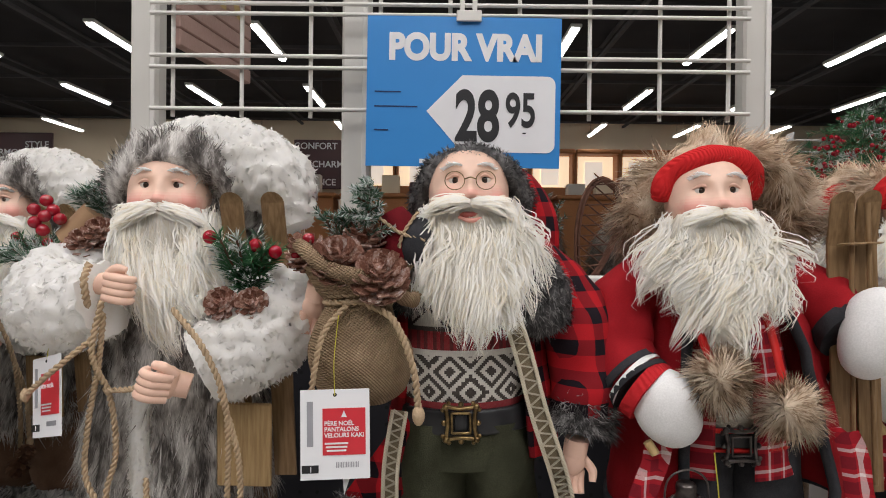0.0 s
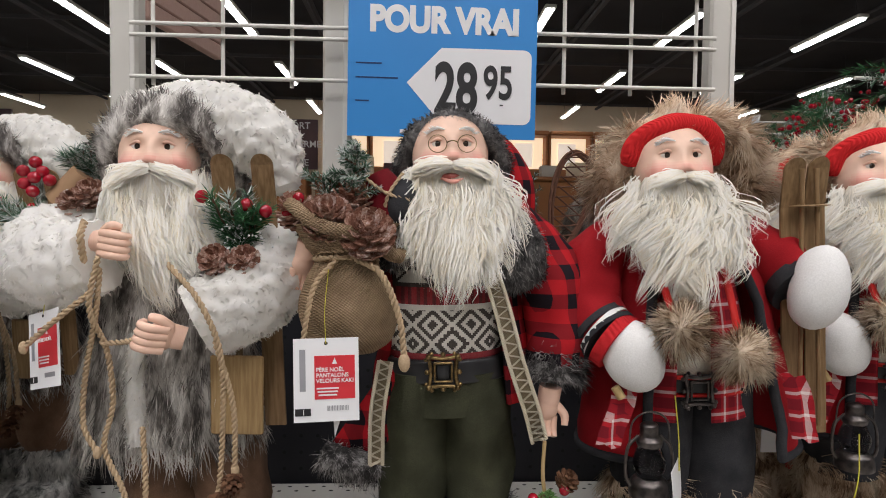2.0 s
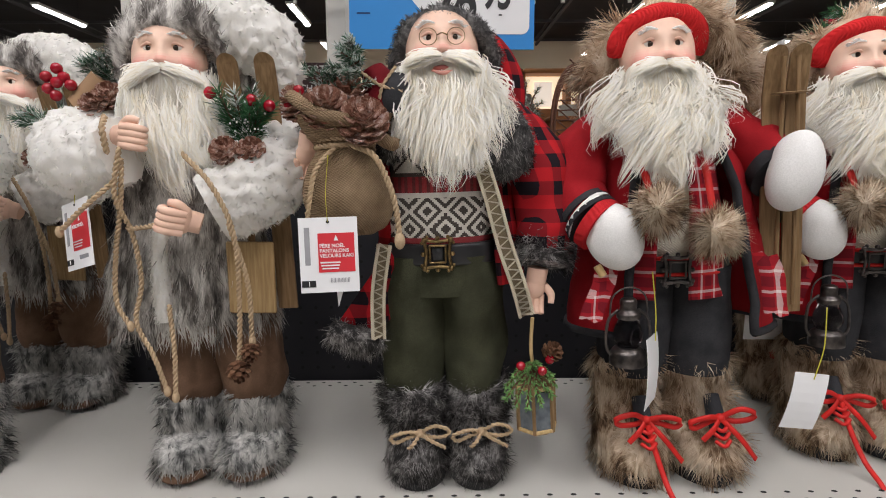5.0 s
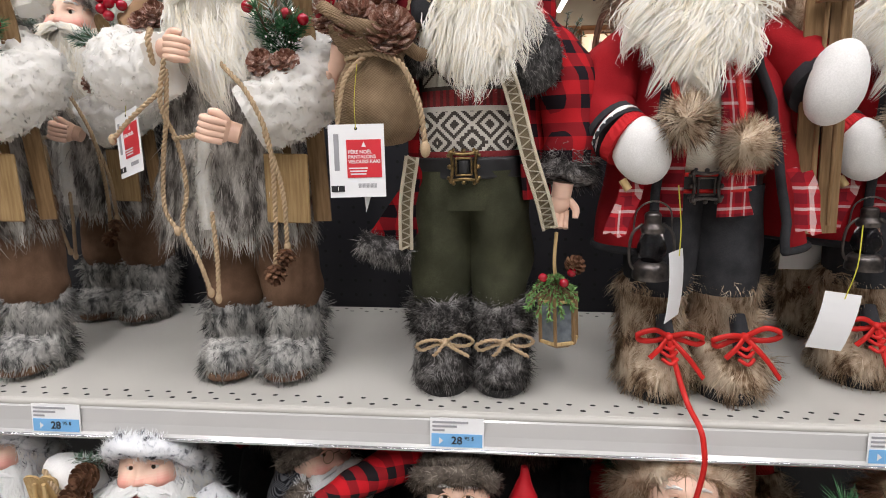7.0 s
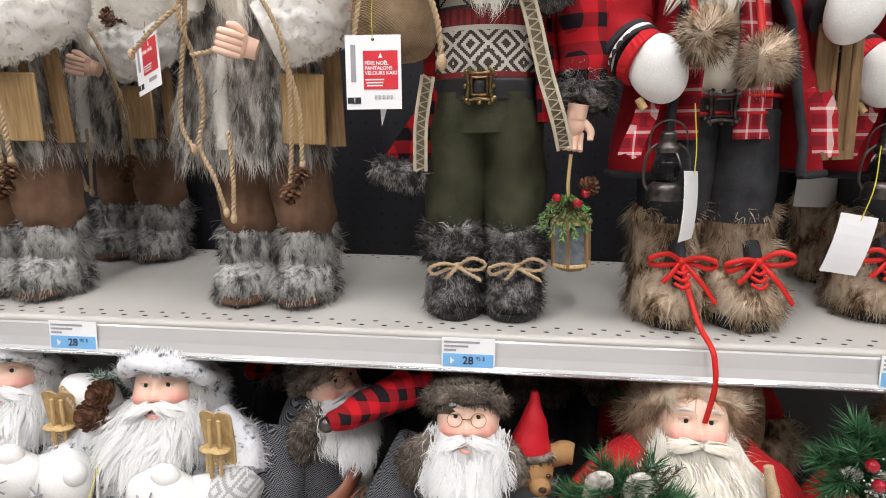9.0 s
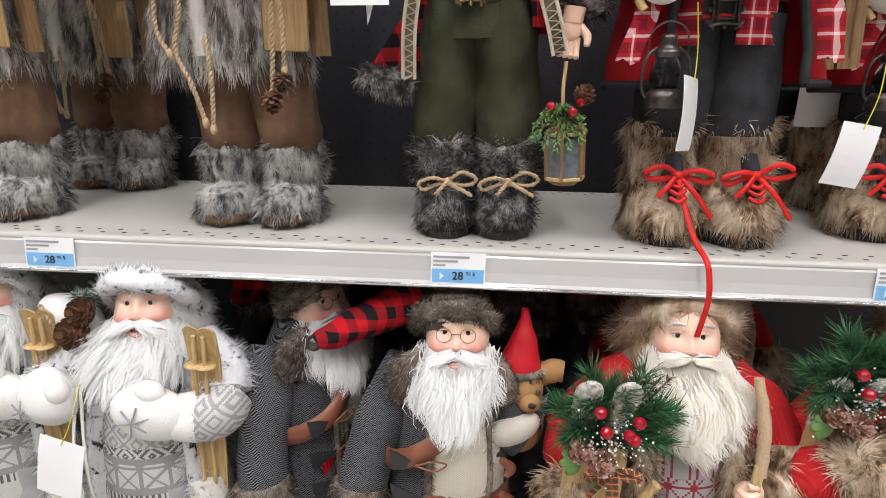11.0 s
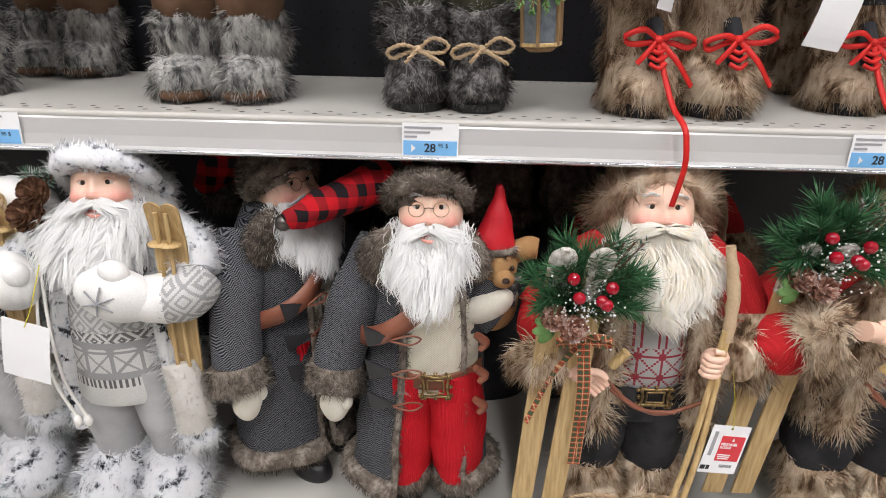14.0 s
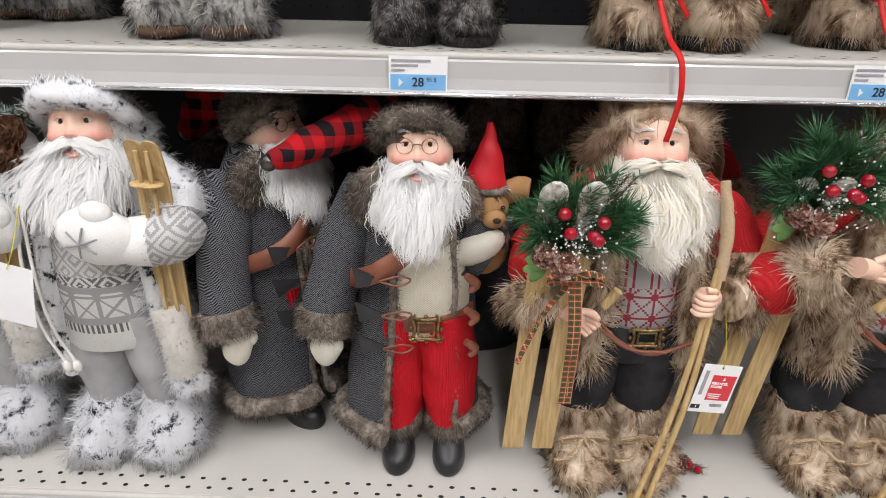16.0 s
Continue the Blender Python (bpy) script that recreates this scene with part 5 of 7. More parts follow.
def khaki_doll(m):
    s = Shape()
    for x in (-0.032, 0.032):
        P = s.loft([(x, -0.006, 0.008, 0.028, 0.040), (x, -0.010, 0.022, 0.034, 0.047), (x, -0.006, 0.042, 0.031, 0.042), (x, 0.002, 0.058, 0.026, 0.030)], DARKFUR)
        s.fur(P, 5100, 0.013, 0.00031, DARKFUR, flow=(0, -0.2, -0.5), stand=0.25, mess=0.15, clump=0.6, freq=110)
        s.loft([(x, -0.008, 0.0, 0.030, 0.044), (x, -0.008, 0.009, 0.031, 0.046)], BLACK_LEATHER)
        P = s.loft([(x, 0.004, 0.058, 0.030, 0.032), (x, 0.004, 0.075, 0.036, 0.038), (x, 0.004, 0.098, 0.035, 0.038), (x, 0.004, 0.104, 0.030, 0.034)], DARKFUR, lump=0.002)
        s.fur(P, 5100, 0.014, 0.00037, DARKFUR, flow=(0, 0, 0.1), stand=0.7, mess=0.5, clump=0.9, freq=140)
        s.loft([(x * 1.0, 0.004, 0.092, 0.032, 0.034), (x * 1.05, 0.004, 0.125, 0.034, 0.038), (x * 1.0, 0.002, 0.165, 0.036, 0.042), (x * 0.92, 0.0, 0.205, 0.037, 0.046), (x * 0.85, 0.0, 0.246, 0.036, 0.046)], GREEN_VELVET, 44, lump=0.0062, freq=52)
        bow(s, (x + 0.004, -0.046, 0.062), 0.030, ROPE, ((-0.012, -0.01, -0.012), (0.026, -0.006, -0.014)), ribbon=False, tilt=0.003)
    s.loft([(0, 0, 0.205, 0.060, 0.046), (0, 0, 0.245, 0.064, 0.049), (0, 0, 0.256, 0.062, 0.048)], GREEN_VELVET, lump=0.001)
    s.loft([(0, 0, 0.238, 0.0645, 0.0505), (0, 0, 0.240, 0.0665, 0.0525), (0, 0, 0.258, 0.0655, 0.052), (0, 0, 0.260, 0.063, 0.050)], BLACK_LEATHER)
    buckle(s, (-0.004, -0.0545, 0.251), 0.026, 0.028)
    s.box((-0.004, -0.0525, 0.251), (0.012, 0.003, 0.017), BLACK_LEATHER, bevel=0.001)
    s.loft([(0, 0.0, 0.256, 0.058, 0.047), (0, 0, 0.285, 0.060, 0.050), (0, 0.0, 0.33, 0.056, 0.047), (0, 0.004, 0.38, 0.045, 0.038), (0, 0.006, 0.42, 0.028, 0.028)], JUMPER, 48)
    s.shell([(0.008, 0.008, 0.215, 0.082, 0.062), (0.008, 0.006, 0.27, 0.076, 0.060), (0.006, 0.006, 0.33, 0.072, 0.056), (0.004, 0.008, 0.385, 0.064, 0.046), (0.002, 0.010, 0.42, 0.035, 0.032)], PLAID, -52, 214, 0.004, 34, 0.002, 60)
    # sleeves, cuffs, palms
    s.tube([(0.062, 0.000, 0.392), (0.096, -0.012, 0.345), (0.108, -0.022, 0.290), (0.104, -0.028, 0.250)], [0.026, 0.031, 0.029, 0.026], PLAID, 28, lump=0.004, freq=70, per=10)
    P = s.tube([(0.104, -0.024, 0.258), (0.100, -0.032, 0.234)], [0.027, 0.027], DARKFUR, 16)
    s.fur(P, 2250, 0.012, 0.00037, DARKFUR, stand=0.8, mess=0.5)
    open_palm(s, (0.094, -0.042, 0.212), pose(0, 0, 0, 12, 8, 14))
    s.tube([(-0.058, 0.004, 0.388), (-0.092, -0.010, 0.375), (-0.112, -0.030, 0.372)], [0.026, 0.028, 0.024], PLAID, 18)
    P = s.tube([(-0.100, -0.016, 0.380), (-0.118, -0.036, 0.370)], [0.026, 0.026], DARKFUR, 16)
    s.fur(P, 2250, 0.012, 0.00037, DARKFUR, stand=0.8, mess=0.5)
    open_palm(s, (-0.126, -0.054, 0.352), pose(0, 0, 0, 30, 10, 20))
    # collar
    for p, r, rot in (((0.058, -0.042, 0.360), (0.034, 0.020, 0.042), (0, -28, 0)), ((-0.044, -0.034, 0.375), (0.022, 0.018, 0.034), (0, 25, 0))):
        P = s.ball(p, r, HOODGREY, rot)
        s.fur(P, 5200, 0.006, 0.00035, HOODGREY, flow=(0, 0, -0.6), stand=0.6, mess=0.4)
    # head, hood and long cap
    head = face(True, BEARD_WHITE, True)
    moustache(head, BEARD, 0.033, 0.002)
    beard(head, BEARD, 0.058, 0.096, 2600, 0.002, 0.010, chin=-0.032)
    merge(s, head, pose(0.006, -0.024, 0.4495, -3, 0, 0))
    P = arch(s, (0.008, -0.012, 0.438), 0.046, 0.042, 0.0100, -25, 205, HOODGREY, 0.000, -0.020)
    s.fur(P, 5600, 0.0055, 0.00035, HOODGREY, flow=(0, -0.1, -0.1), stand=0.8, mess=0.4)
    P = s.loft([(0.008, 0.012, 0.39, 0.050, 0.036), (0.008, 0.012, 0.435, 0.048, 0.038), (0.008, 0.008, 0.464, 0.036, 0.032), (0.008, 0.006, 0.474, 0.012, 0.012)], HOODGREY)
    s.fur(P, 4500, 0.0055, 0.00035, HOODGREY, stand=0.7, mess=0.4)
    s.tube([(0.016, 0.016, 0.456), (0.048, 0.010, 0.450), (0.070, 0.006, 0.420), (0.076, 0.004, 0.385)], [0.030, 0.026, 0.022, 0.014], PLAID, 18, lump=0.002)
    # crochet scarf and plaid end with fur
    crochet(s, [(0.038, -0.058, 0.345), (0.048, -0.066, 0.310), (0.060, -0.068, 0.262), (0.074, -0.066, 0.218), (0.082, -0.060, 0.188)], 0.0066)
    crochet(s, [(-0.056, -0.054, 0.262), (-0.064, -0.052, 0.215), (-0.066, -0.050, 0.166)], 0.0058)
    s.grid(np.stack([np.stack([np.array([-0.108, -0.094, -0.078, -0.064]) + 0.010 * k, np.array([-0.03, -0.036, -0.034, -0.03]) + 0.002 * math.sin(k * 2), np.full(4, 0.262 - 0.0135 * (6 - k)) - np.array([0, 0.004, 0.008, 0.012])], -1) for k in range(7)]), PLAID, wrap=False)
    P = s.tube([(-0.116, -0.034, 0.172), (-0.090, -0.040, 0.164), (-0.064, -0.036, 0.158)], [0.011, 0.013, 0.010], DARKFUR, 12)
    s.fur(P, 2100, 0.011, 0.00031, DARKFUR, stand=0.7)
    made = [doll("bearded_doll", s, "standing bearded doll in plaid jacket, patterned jumper and khaki trousers", m, "dolls on the upper shelf")]
    # burlap sack with cones
    b = thing("burlap_sack", "small burlap sack tied with jute and filled with pine cones", "sack", m @ pose(-0.088, -0.066, 0.0))
    made.append(b)
    q = Shape()
    P = q.loft([(0.004, 0, 0.275, 0.022, 0.020), (0.004, 0, 0.284, 0.038, 0.032), (0.002, 0, 0.312, 0.043, 0.037), (0, 0, 0.338, 0.036, 0.030), (0, 0, 0.354, 0.025, 0.020), (0, 0, 0.364, 0.030, 0.024), (0, 0, 0.386, 0.046, 0.034)], BURLAP, 48, lump=0.0034, freq=75, caps=False)
    q.ball((0.004, 0, 0.285), (0.034, 0.028, 0.012), BURLAP)
    q.ball((0, 0, 0.368), (0.036, 0.026, 0.012), BURLAP)
    part("bag", q, b, "coarse brown burlap")
    r = Shape()
    a = np.linspace(0, 2 * np.pi, 25)
    r.tube(np.stack([0.047 * np.cos(a), 0.035 * np.sin(a), 0.380 - 0.021 * np.cos(a) + 0.003 * np.sin(4 * a)], -1), 0.0062, BURLAP, 9, smooth_path=False)
    part("rolled_rim", r, b)
    c = Shape()
    c.rope([(0.027 * math.cos(t), 0.022 * math.sin(t), 0.353 + 0.001 * t) for t in np.linspace(0, 12.5, 22)], 0.0024, ROPE)
    c.rope([(-0.006, -0.024, 0.355), (-0.022, -0.034, 0.335), (-0.030, -0.036, 0.300), (-0.034, -0.034, 0.275)], 0.0024, ROPE)
    c.rope([(0.010, -0.026, 0.357), (0.032, -0.036, 0.345), (0.046, -0.034, 0.310), (0.050, -0.030, 0.276)], 0.0028, ROPE)
    c.ball((0.050, -0.030, 0.270), (0.005, 0.005, 0.008), ROPE)
    part("cord", c, b, "knotted jute cord")
    for p, sz, rot, mt in (((-0.014, -0.004, 0.378), 0.036, (48, -16, 20), CONE_SNOW), ((0.020, -0.012, 0.366), 0.038, (52, 20, -10), CONE_SNOW), ((-0.034, 0.004, 0.384), 0.030, (20, -30, 0), CONE_SNOW), ((0.002, 0.016, 0.388), 0.034, (10, 6, 0), CONE_SNOW)):
        k = Shape()
        pine_cone(k, p, sz, rot, mt)
        part("pine_cone", k, b, "brown pine cone")
    n = Shape()
    for k in range(12):
        z = 0.412 + 0.0036 * k
        needles(n, [(0.006 + 0.0005 * k, 0.004, z), (0.006 + (0.022 - 0.0016 * k) * math.cos(k * 2.4), 0.004 + (0.020 - 0.0014 * k) * math.sin(k * 2.4), z + 0.004)], 0.008, 170, SNOW_FIR)
    for k in range(5):
        needles(n, [(-0.020, 0.012, 0.40), (-0.026 + 0.006 * k, 0.012, 0.420), (-0.034 + 0.009 * k, 0.010, 0.430 - 0.002 * k)], 0.008, 130, SNOW_FIR)
    part("fir_sprig", n, b, "frosted miniature fir")
    u = Shape()
    u.tube([(0.028, 0.022, 0.380), (0.036, 0.020, 0.408), (0.026, 0.022, 0.430)], [0.019, 0.019, 0.012], DARK_RED, 14)
    u.ball((0.050, 0.014, 0.402), (0.019, 0.018, 0.024), BLACK_CLOTH)
    u.rope([(0.018, 0.004, 0.425), (0.036, 0.000, 0.412), (0.056, -0.002, 0.406)], 0.0016, ROPE)
    u.rope([(0.050, 0.006, 0.430), (0.038, 0.000, 0.412), (0.034, 0.002, 0.400)], 0.0016, ROPE)
    part("stocking", u, b, "dark red and black felt stocking")
    berries(b, [(-0.044, -0.006, 0.402), (-0.038, -0.010, 0.408), (-0.048, -0.008, 0.396)], 0.005)
    # wooden lantern with sprigs, hanging from the palm
    b = thing("wooden_lantern", "small wooden frame lantern with frosted panes and green sprig", "lantern", m @ pose(0.094, -0.046, 0.064, 0, -2, 14))
    made.append(b)
    for k in range(6):
        a0, a1 = radians(60 * k), radians(60 * k + 60)
        am = radians(60 * k + 30)
        f = Shape()
        f.box((0.0165 * math.cos(am), 0.0165 * math.sin(am), 0.024), (0.001, 0.0155, 0.040), TEAL_GLASS, (0, 0, 60 * k + 30))
        part("pane", f, b, "frosted pane")
        f = Shape()
        f.box((0.020 * math.cos(a0), 0.020 * math.sin(a0), 0.026), (0.0035, 0.0035, 0.050), DARK_WOOD, (0, 0, 60 * k), bevel=0.0006)
        part("corner_post", f, b)
        for z in (0.003, 0.048):
            f = Shape()
            f.box((0.0178 * math.cos(am), 0.0178 * math.sin(am), z), (0.003, 0.019, 0.0035), WOOD, (0, 0, 60 * k + 30), bevel=0.0006)
            part("rail", f, b)
    f = Shape()
    f.loft([(0, 0, -0.004, 0.012, 0.012), (0, 0, 0.0, 0.018, 0.018), (0, 0, 0.002, 0.018, 0.018)], DARK_WOOD, 6)
    part("base_plate", f, b)
    f = Shape()
    f.loft([(0, 0, 0.049, 0.021, 0.021), (0, 0, 0.052, 0.021, 0.021), (0, 0, 0.058, 0.008, 0.008)], DARK_WOOD, 6)
    part("roof", f, b)
    n = Shape()
    for k in range(11):
        a0 = k * 0.57
        needles(n, [(0, -0.006, 0.072), (-0.012 + 0.014 * math.cos(a0), -0.018, 0.064 + 0.012 * math.sin(a0)), (-0.014 + 0.026 * math.cos(a0), -0.022, 0.054 + 0.020 * math.sin(a0))], 0.006, 110, CEDAR, 0.0008)
    part("cedar", n, b, "bright green cedar sprig")
    berries(b, [(-0.002, -0.024, 0.070), (0.008, -0.020, 0.079), (-0.022, -0.018, 0.076)], 0.0048)
    k = Shape()
    pine_cone(k, (0.010, -0.012, 0.078), 0.018, (30, 20, 0), CONE, 6)
    part("pine_cone", k, b)
    k = Shape()
    k.tube([(0, 0, 0.056), (-0.003, 0, 0.085), (0.0, 0.0, 0.118)], 0.002, WOOD, 6)
    part("handle", k, b)
    return made


B_M = at(0.02, 0.552, SHELF_Z, 0, 1.03)
khaki_doll(B_M)
product_tag(B_M @ pose(-0.100, -0.110, 0.261, -3, 0, 4), ["PÈRE NOËL", "PANTALONS", "VELOURS KAKI"], (0.0515, 0.0665), [(0, -0.001, 0.029), (-0.001, 0.004, 0.055), (0.002, 0.01, 0.088)])
f = Shape()
f.add([(-0.004, 0, 0.008), (0.003, 0, 0.008), (-0.003, 0, -0.010)], [(0, 1, 2)], CARD, False)
thing("paper_tab", "small torn white paper tab behind a tag", "paper", B_M @ pose(-0.092, -0.104, 0.222), f)


# ---- doll in red felt coat ----
def red_doll(m):
    s = Shape()
    for x in (-0.042, 0.036):
        P = s.loft([(x, -0.006, 0.010, 0.034, 0.048), (x, -0.012, 0.026, 0.040, 0.056), (x, -0.008, 0.046, 0.037, 0.050), (x, 0.006, 0.064, 0.033, 0.036), (x, 0.008, 0.095, 0.035, 0.036), (x, 0.008, 0.125, 0.038, 0.039), (x, 0.008, 0.134, 0.032, 0.033)], BROWNFUR, lump=0.003)
        s.fur(P, 9000, 0.021, 0.00037, BROWNFUR, flow=(0, -0.15, -0.6), stand=0.22, mess=0.14, clump=0.9, freq=80)
        s.loft([(x, -0.010, 0.0, 0.034, 0.050), (x, -0.010, 0.008, 0.037, 0.054), (x, -0.010, 0.014, 0.036, 0.052)], BLACK_CLOTH)
        s.tube([(x, -0.036, 0.095), (x, -0.048, 0.075), (x, -0.058, 0.056)], [0.008, 0.0095, 0.007], BLACK_CLOTH, 10)
        bow(s, (x, -0.058, 0.078), 0.034, RIBBON, ((-0.020, -0.006, -0.022), (0.036, -0.008, -0.044)), tilt=0.004 if x > 0 else -0.002)
        for k in range(3):
            s.tube([(x - 0.008, -0.060 - 0.003 * k, 0.070 - 0.007 * k), (x, -0.065 - 0.003 * k, 0.066 - 0.007 * k), (x + 0.008, -0.060 - 0.003 * k, 0.070 - 0.007 * k)], 0.0022, RIBBON, 6)
        s.loft([(x * 0.9, 0.004, 0.115, 0.038, 0.042), (x * 0.85, 0.004, 0.17, 0.040, 0.046), (x * 0.75, 0.002, 0.235, 0.040, 0.048)], BLACK_CLOTH, lump=0.002)
    band(s, [(-0.042, -0.062, 0.074), (-0.036, -0.072, 0.046), (-0.030, -0.092, 0.018), (-0.025, -0.116, 0.003), (-0.023, -0.1225, -0.012), (-0.022, -0.1240, -0.036), (-0.028, -0.1225, -0.074)], 0.0027, RIBBON, (1, 0, 0.3))
    s.loft([(-0.006, 0, 0.228, 0.068, 0.050), (-0.006, 0, 0.232, 0.071, 0.053), (-0.006, 0, 0.248, 0.071, 0.053), (-0.006, 0, 0.250, 0.068, 0.050)], BLACK_LEATHER)
    for z in (0.2315, 0.2485):
        a = np.linspace(0, 2 * np.pi, 40)
        s.tube(np.stack([-0.006 + 0.0715 * np.cos(a), 0.0535 * np.sin(a), np.full(40, z)], -1), 0.0022, RIBBON, 6, smooth_path=False)
    buckle(s, (-0.012, -0.056, 0.237), 0.027, 0.028, PEWTER)
    s.loft([(-0.008, 0, 0.245, 0.060, 0.046), (-0.008, 0, 0.29, 0.062, 0.050), (-0.010, 0, 0.34, 0.056, 0.046), (-0.012, 0.004, 0.40, 0.036, 0.034)], CREAM_KNIT, 36)
    for a0, a1 in ((276, 318), (222, 262)):
        s.shell([(-0.008, 0.0, 0.205, 0.074, 0.056), (-0.008, 0, 0.25, 0.070, 0.056), (-0.008, 0, 0.30, 0.066, 0.055), (-0.010, 0, 0.36, 0.056, 0.047)], TARTAN, a0 if a0 > 270 else a0 - 6, a1 if a0 > 270 else a1 - 12, 0.002, 12, 0.001)
    P = s.shell([(0.002, 0.006, 0.168, 0.114, 0.076), (0.002, 0.006, 0.22, 0.106, 0.072), (0.000, 0.006, 0.28, 0.096, 0.068), (-0.004, 0.006, 0.34, 0.084, 0.062), (-0.010, 0.008, 0.39, 0.064, 0.048), (-0.012, 0.010, 0.42, 0.036, 0.034)], RED_FELT, -54, 234, 0.004, 54, 0.0045, 60)
    for col in (0, -1):
        s.tube(P[:, col] + np.array([0, -0.002, 0]), 0.0048, BLACK_CLOTH, 7, smooth_path=False)
    s.tube(P[0] + np.array([0, 0, 0.0]), 0.0042, BLACK_CLOTH, 7, smooth_path=False)
    # plaid scarf ends under the coat
    for k, x in ((1, 0.074), (-1, -0.086)):
        s.grid(np.stack([np.stack([x + np.array([-0.011, -0.004, 0.004, 0.011]) + 0.003 * k * j + 0.003 * math.sin(j), np.array([-0.058, -0.063, -0.060, -0.064]) - 0.001 * j, np.full(4, 0.252 - 0.0125 * j) + 0.003 * np.array([0, 1, -1, 0])], -1) for j in range(6)]), TARTAN, wrap=False)
    # sleeves
    s.tube([(-0.062, 0.004, 0.392), (-0.098, -0.008, 0.358), (-0.110, -0.026, 0.318), (-0.100, -0.048, 0.294)], [0.026, 0.030, 0.030, 0.028], RED_FELT, 34, lump=0.0036, freq=85, per=10)
    for p0, p1, r, mt in (((-0.106, -0.042, 0.300), (-0.103, -0.046, 0.296), 0.0300, BLACK_CLOTH), ((-0.103, -0.046, 0.296), (-0.100, -0.049, 0.293), 0.0297, WHITE_FELT), ((-0.100, -0.049, 0.293), (-0.098, -0.052, 0.290), 0.0300, BLACK_CLOTH), ((-0.098, -0.052, 0.290), (-0.091, -0.058, 0.284), 0.0290, RED_KNIT)):
        s.tube([p0, p1], [r, r], mt, 20)
    mitten(s, (-0.080, -0.068, 0.275), (0.027, 0.025, 0.034), WHITE_FELT, (0, -20, 0), None)
    s.tube([(0.052, 0.004, 0.388), (0.084, -0.010, 0.360), (0.098, -0.030, 0.336)], [0.026, 0.030, 0.028], RED_FELT, 34, lump=0.0034, freq=85, per=10)
    s.tube([(0.098, -0.026, 0.340), (0.101, -0.036, 0.332)], [0.032, 0.032], BLACK_CLOTH, 20)
    mitten(s, (0.102, -0.058, 0.334), (0.025, 0.024, 0.041), WHITE_FELT, (0, 12, 0), None)
    # pompoms on red ribbons
    for p, r in (((-0.044, -0.084, 0.300), 0.022), ((0.010, -0.090, 0.276), 0.021)):
        P = s.ball(p, r * 0.62, BROWNFUR)
        s.fur(P, 3450, r * 0.85, 0.00035, BROWNFUR, flow=(0.05, -0.1, -0.1), stand=1.0, mess=0.2, clump=0.9, freq=140)
    band(s, [(-0.060, -0.050, 0.375), (-0.056, -0.070, 0.345), (-0.048, -0.082, 0.312)], 0.0034, RIBBON, (1, 0, 0.2))
    band(s, [(0.004, -0.052, 0.375), (0.008, -0.070, 0.335), (0.010, -0.086, 0.288)], 0.0034, RIBBON, (1, 0, 0.2))
    # head, knitted band and fur hood
    head = face()
    moustache(head, BEARD, 0.026, 0.004)
    beard(head, BEARD, 0.062, 0.094, 3000, -0.004, 0.011)
    merge(s, head, pose(-0.0285, -0.030, 0.4535, -2, 0, -7) @ Matrix.Scale(1.02, 4))
    P = arch(s, (-0.026, -0.030, 0.464), 0.040, 0.026, 0.0115, -12, 192, RED_BAND, 0.004, -0.012)
    s.ball((-0.026, -0.018, 0.470), (0.040, 0.030, 0.030), RED_BAND)
    P = arch(s, (-0.004, 0.004, 0.440), 0.068, 0.050, 0.022, -42, 222, HOODFUR, 0.004, -0.010)
    s.fur(P, 13000, 0.022, 0.0004, HOODFUR, flow=(0, 0.1, -0.25), stand=0.55, mess=0.2, clump=0.8, freq=70)
    P = s.loft([(-0.006, 0.026, 0.385, 0.068, 0.036), (-0.006, 0.026, 0.44, 0.070, 0.040), (-0.008, 0.022, 0.486, 0.050, 0.034)], HOODFUR)
    s.fur(P, 3900, 0.016, 0.0003, HOODFUR, stand=0.7)
    s.tube([(-0.098, -0.068, 0.246), (-0.092, -0.070, 0.236)], [0.004, 0.004], WOOD, 8)
    made = [doll("bearded_doll", s, "standing bearded doll in red felt coat with fur hood", m, "dolls on the upper shelf")]
    made.append(ski_pair(m @ pose(0.112, -0.026, 0.182, 1, -2, 0), 0.0105, 0.278, 0.024, 0.0, DARK_WOOD, True, 0.0))
    made.append(lantern(m @ pose(-0.068, -0.074, 0.146)))
    return made


C_M = at(0.275, 0.558, SHELF_Z, 0, 1.01)
red = red_doll(C_M)
blank_tag(C_M @ pose(-0.044, -0.080, 0.140, 0, 4, 58), (0.050, 0.070), [(0, -0.001, 0.030), (0.002, 0, 0.06), (-0.01, 0.002, 0.10)], 0.01)
for x, y, turn in ((0.528, 0.605, -8), (0.566, 0.775, 0)):
    copy_set(red, C_M, at(x, y, SHELF_Z, turn, 1.01))
blank_tag(at(0.448, 0.568, SHELF_Z) @ pose(-0.058, -0.088, 0.105, 6, 10, 8), (0.040, 0.062), [(0, -0.001, 0.026), (0.003, 0.002, 0.06), (0.0, 0.01, 0.10)], 0.012)
blank_tag(at(0.50, 0.64, SHELF_Z) @ pose(-0.062, 0.0, 0.150, 0, 2, 0), (0.055, 0.052), None, 0.004)


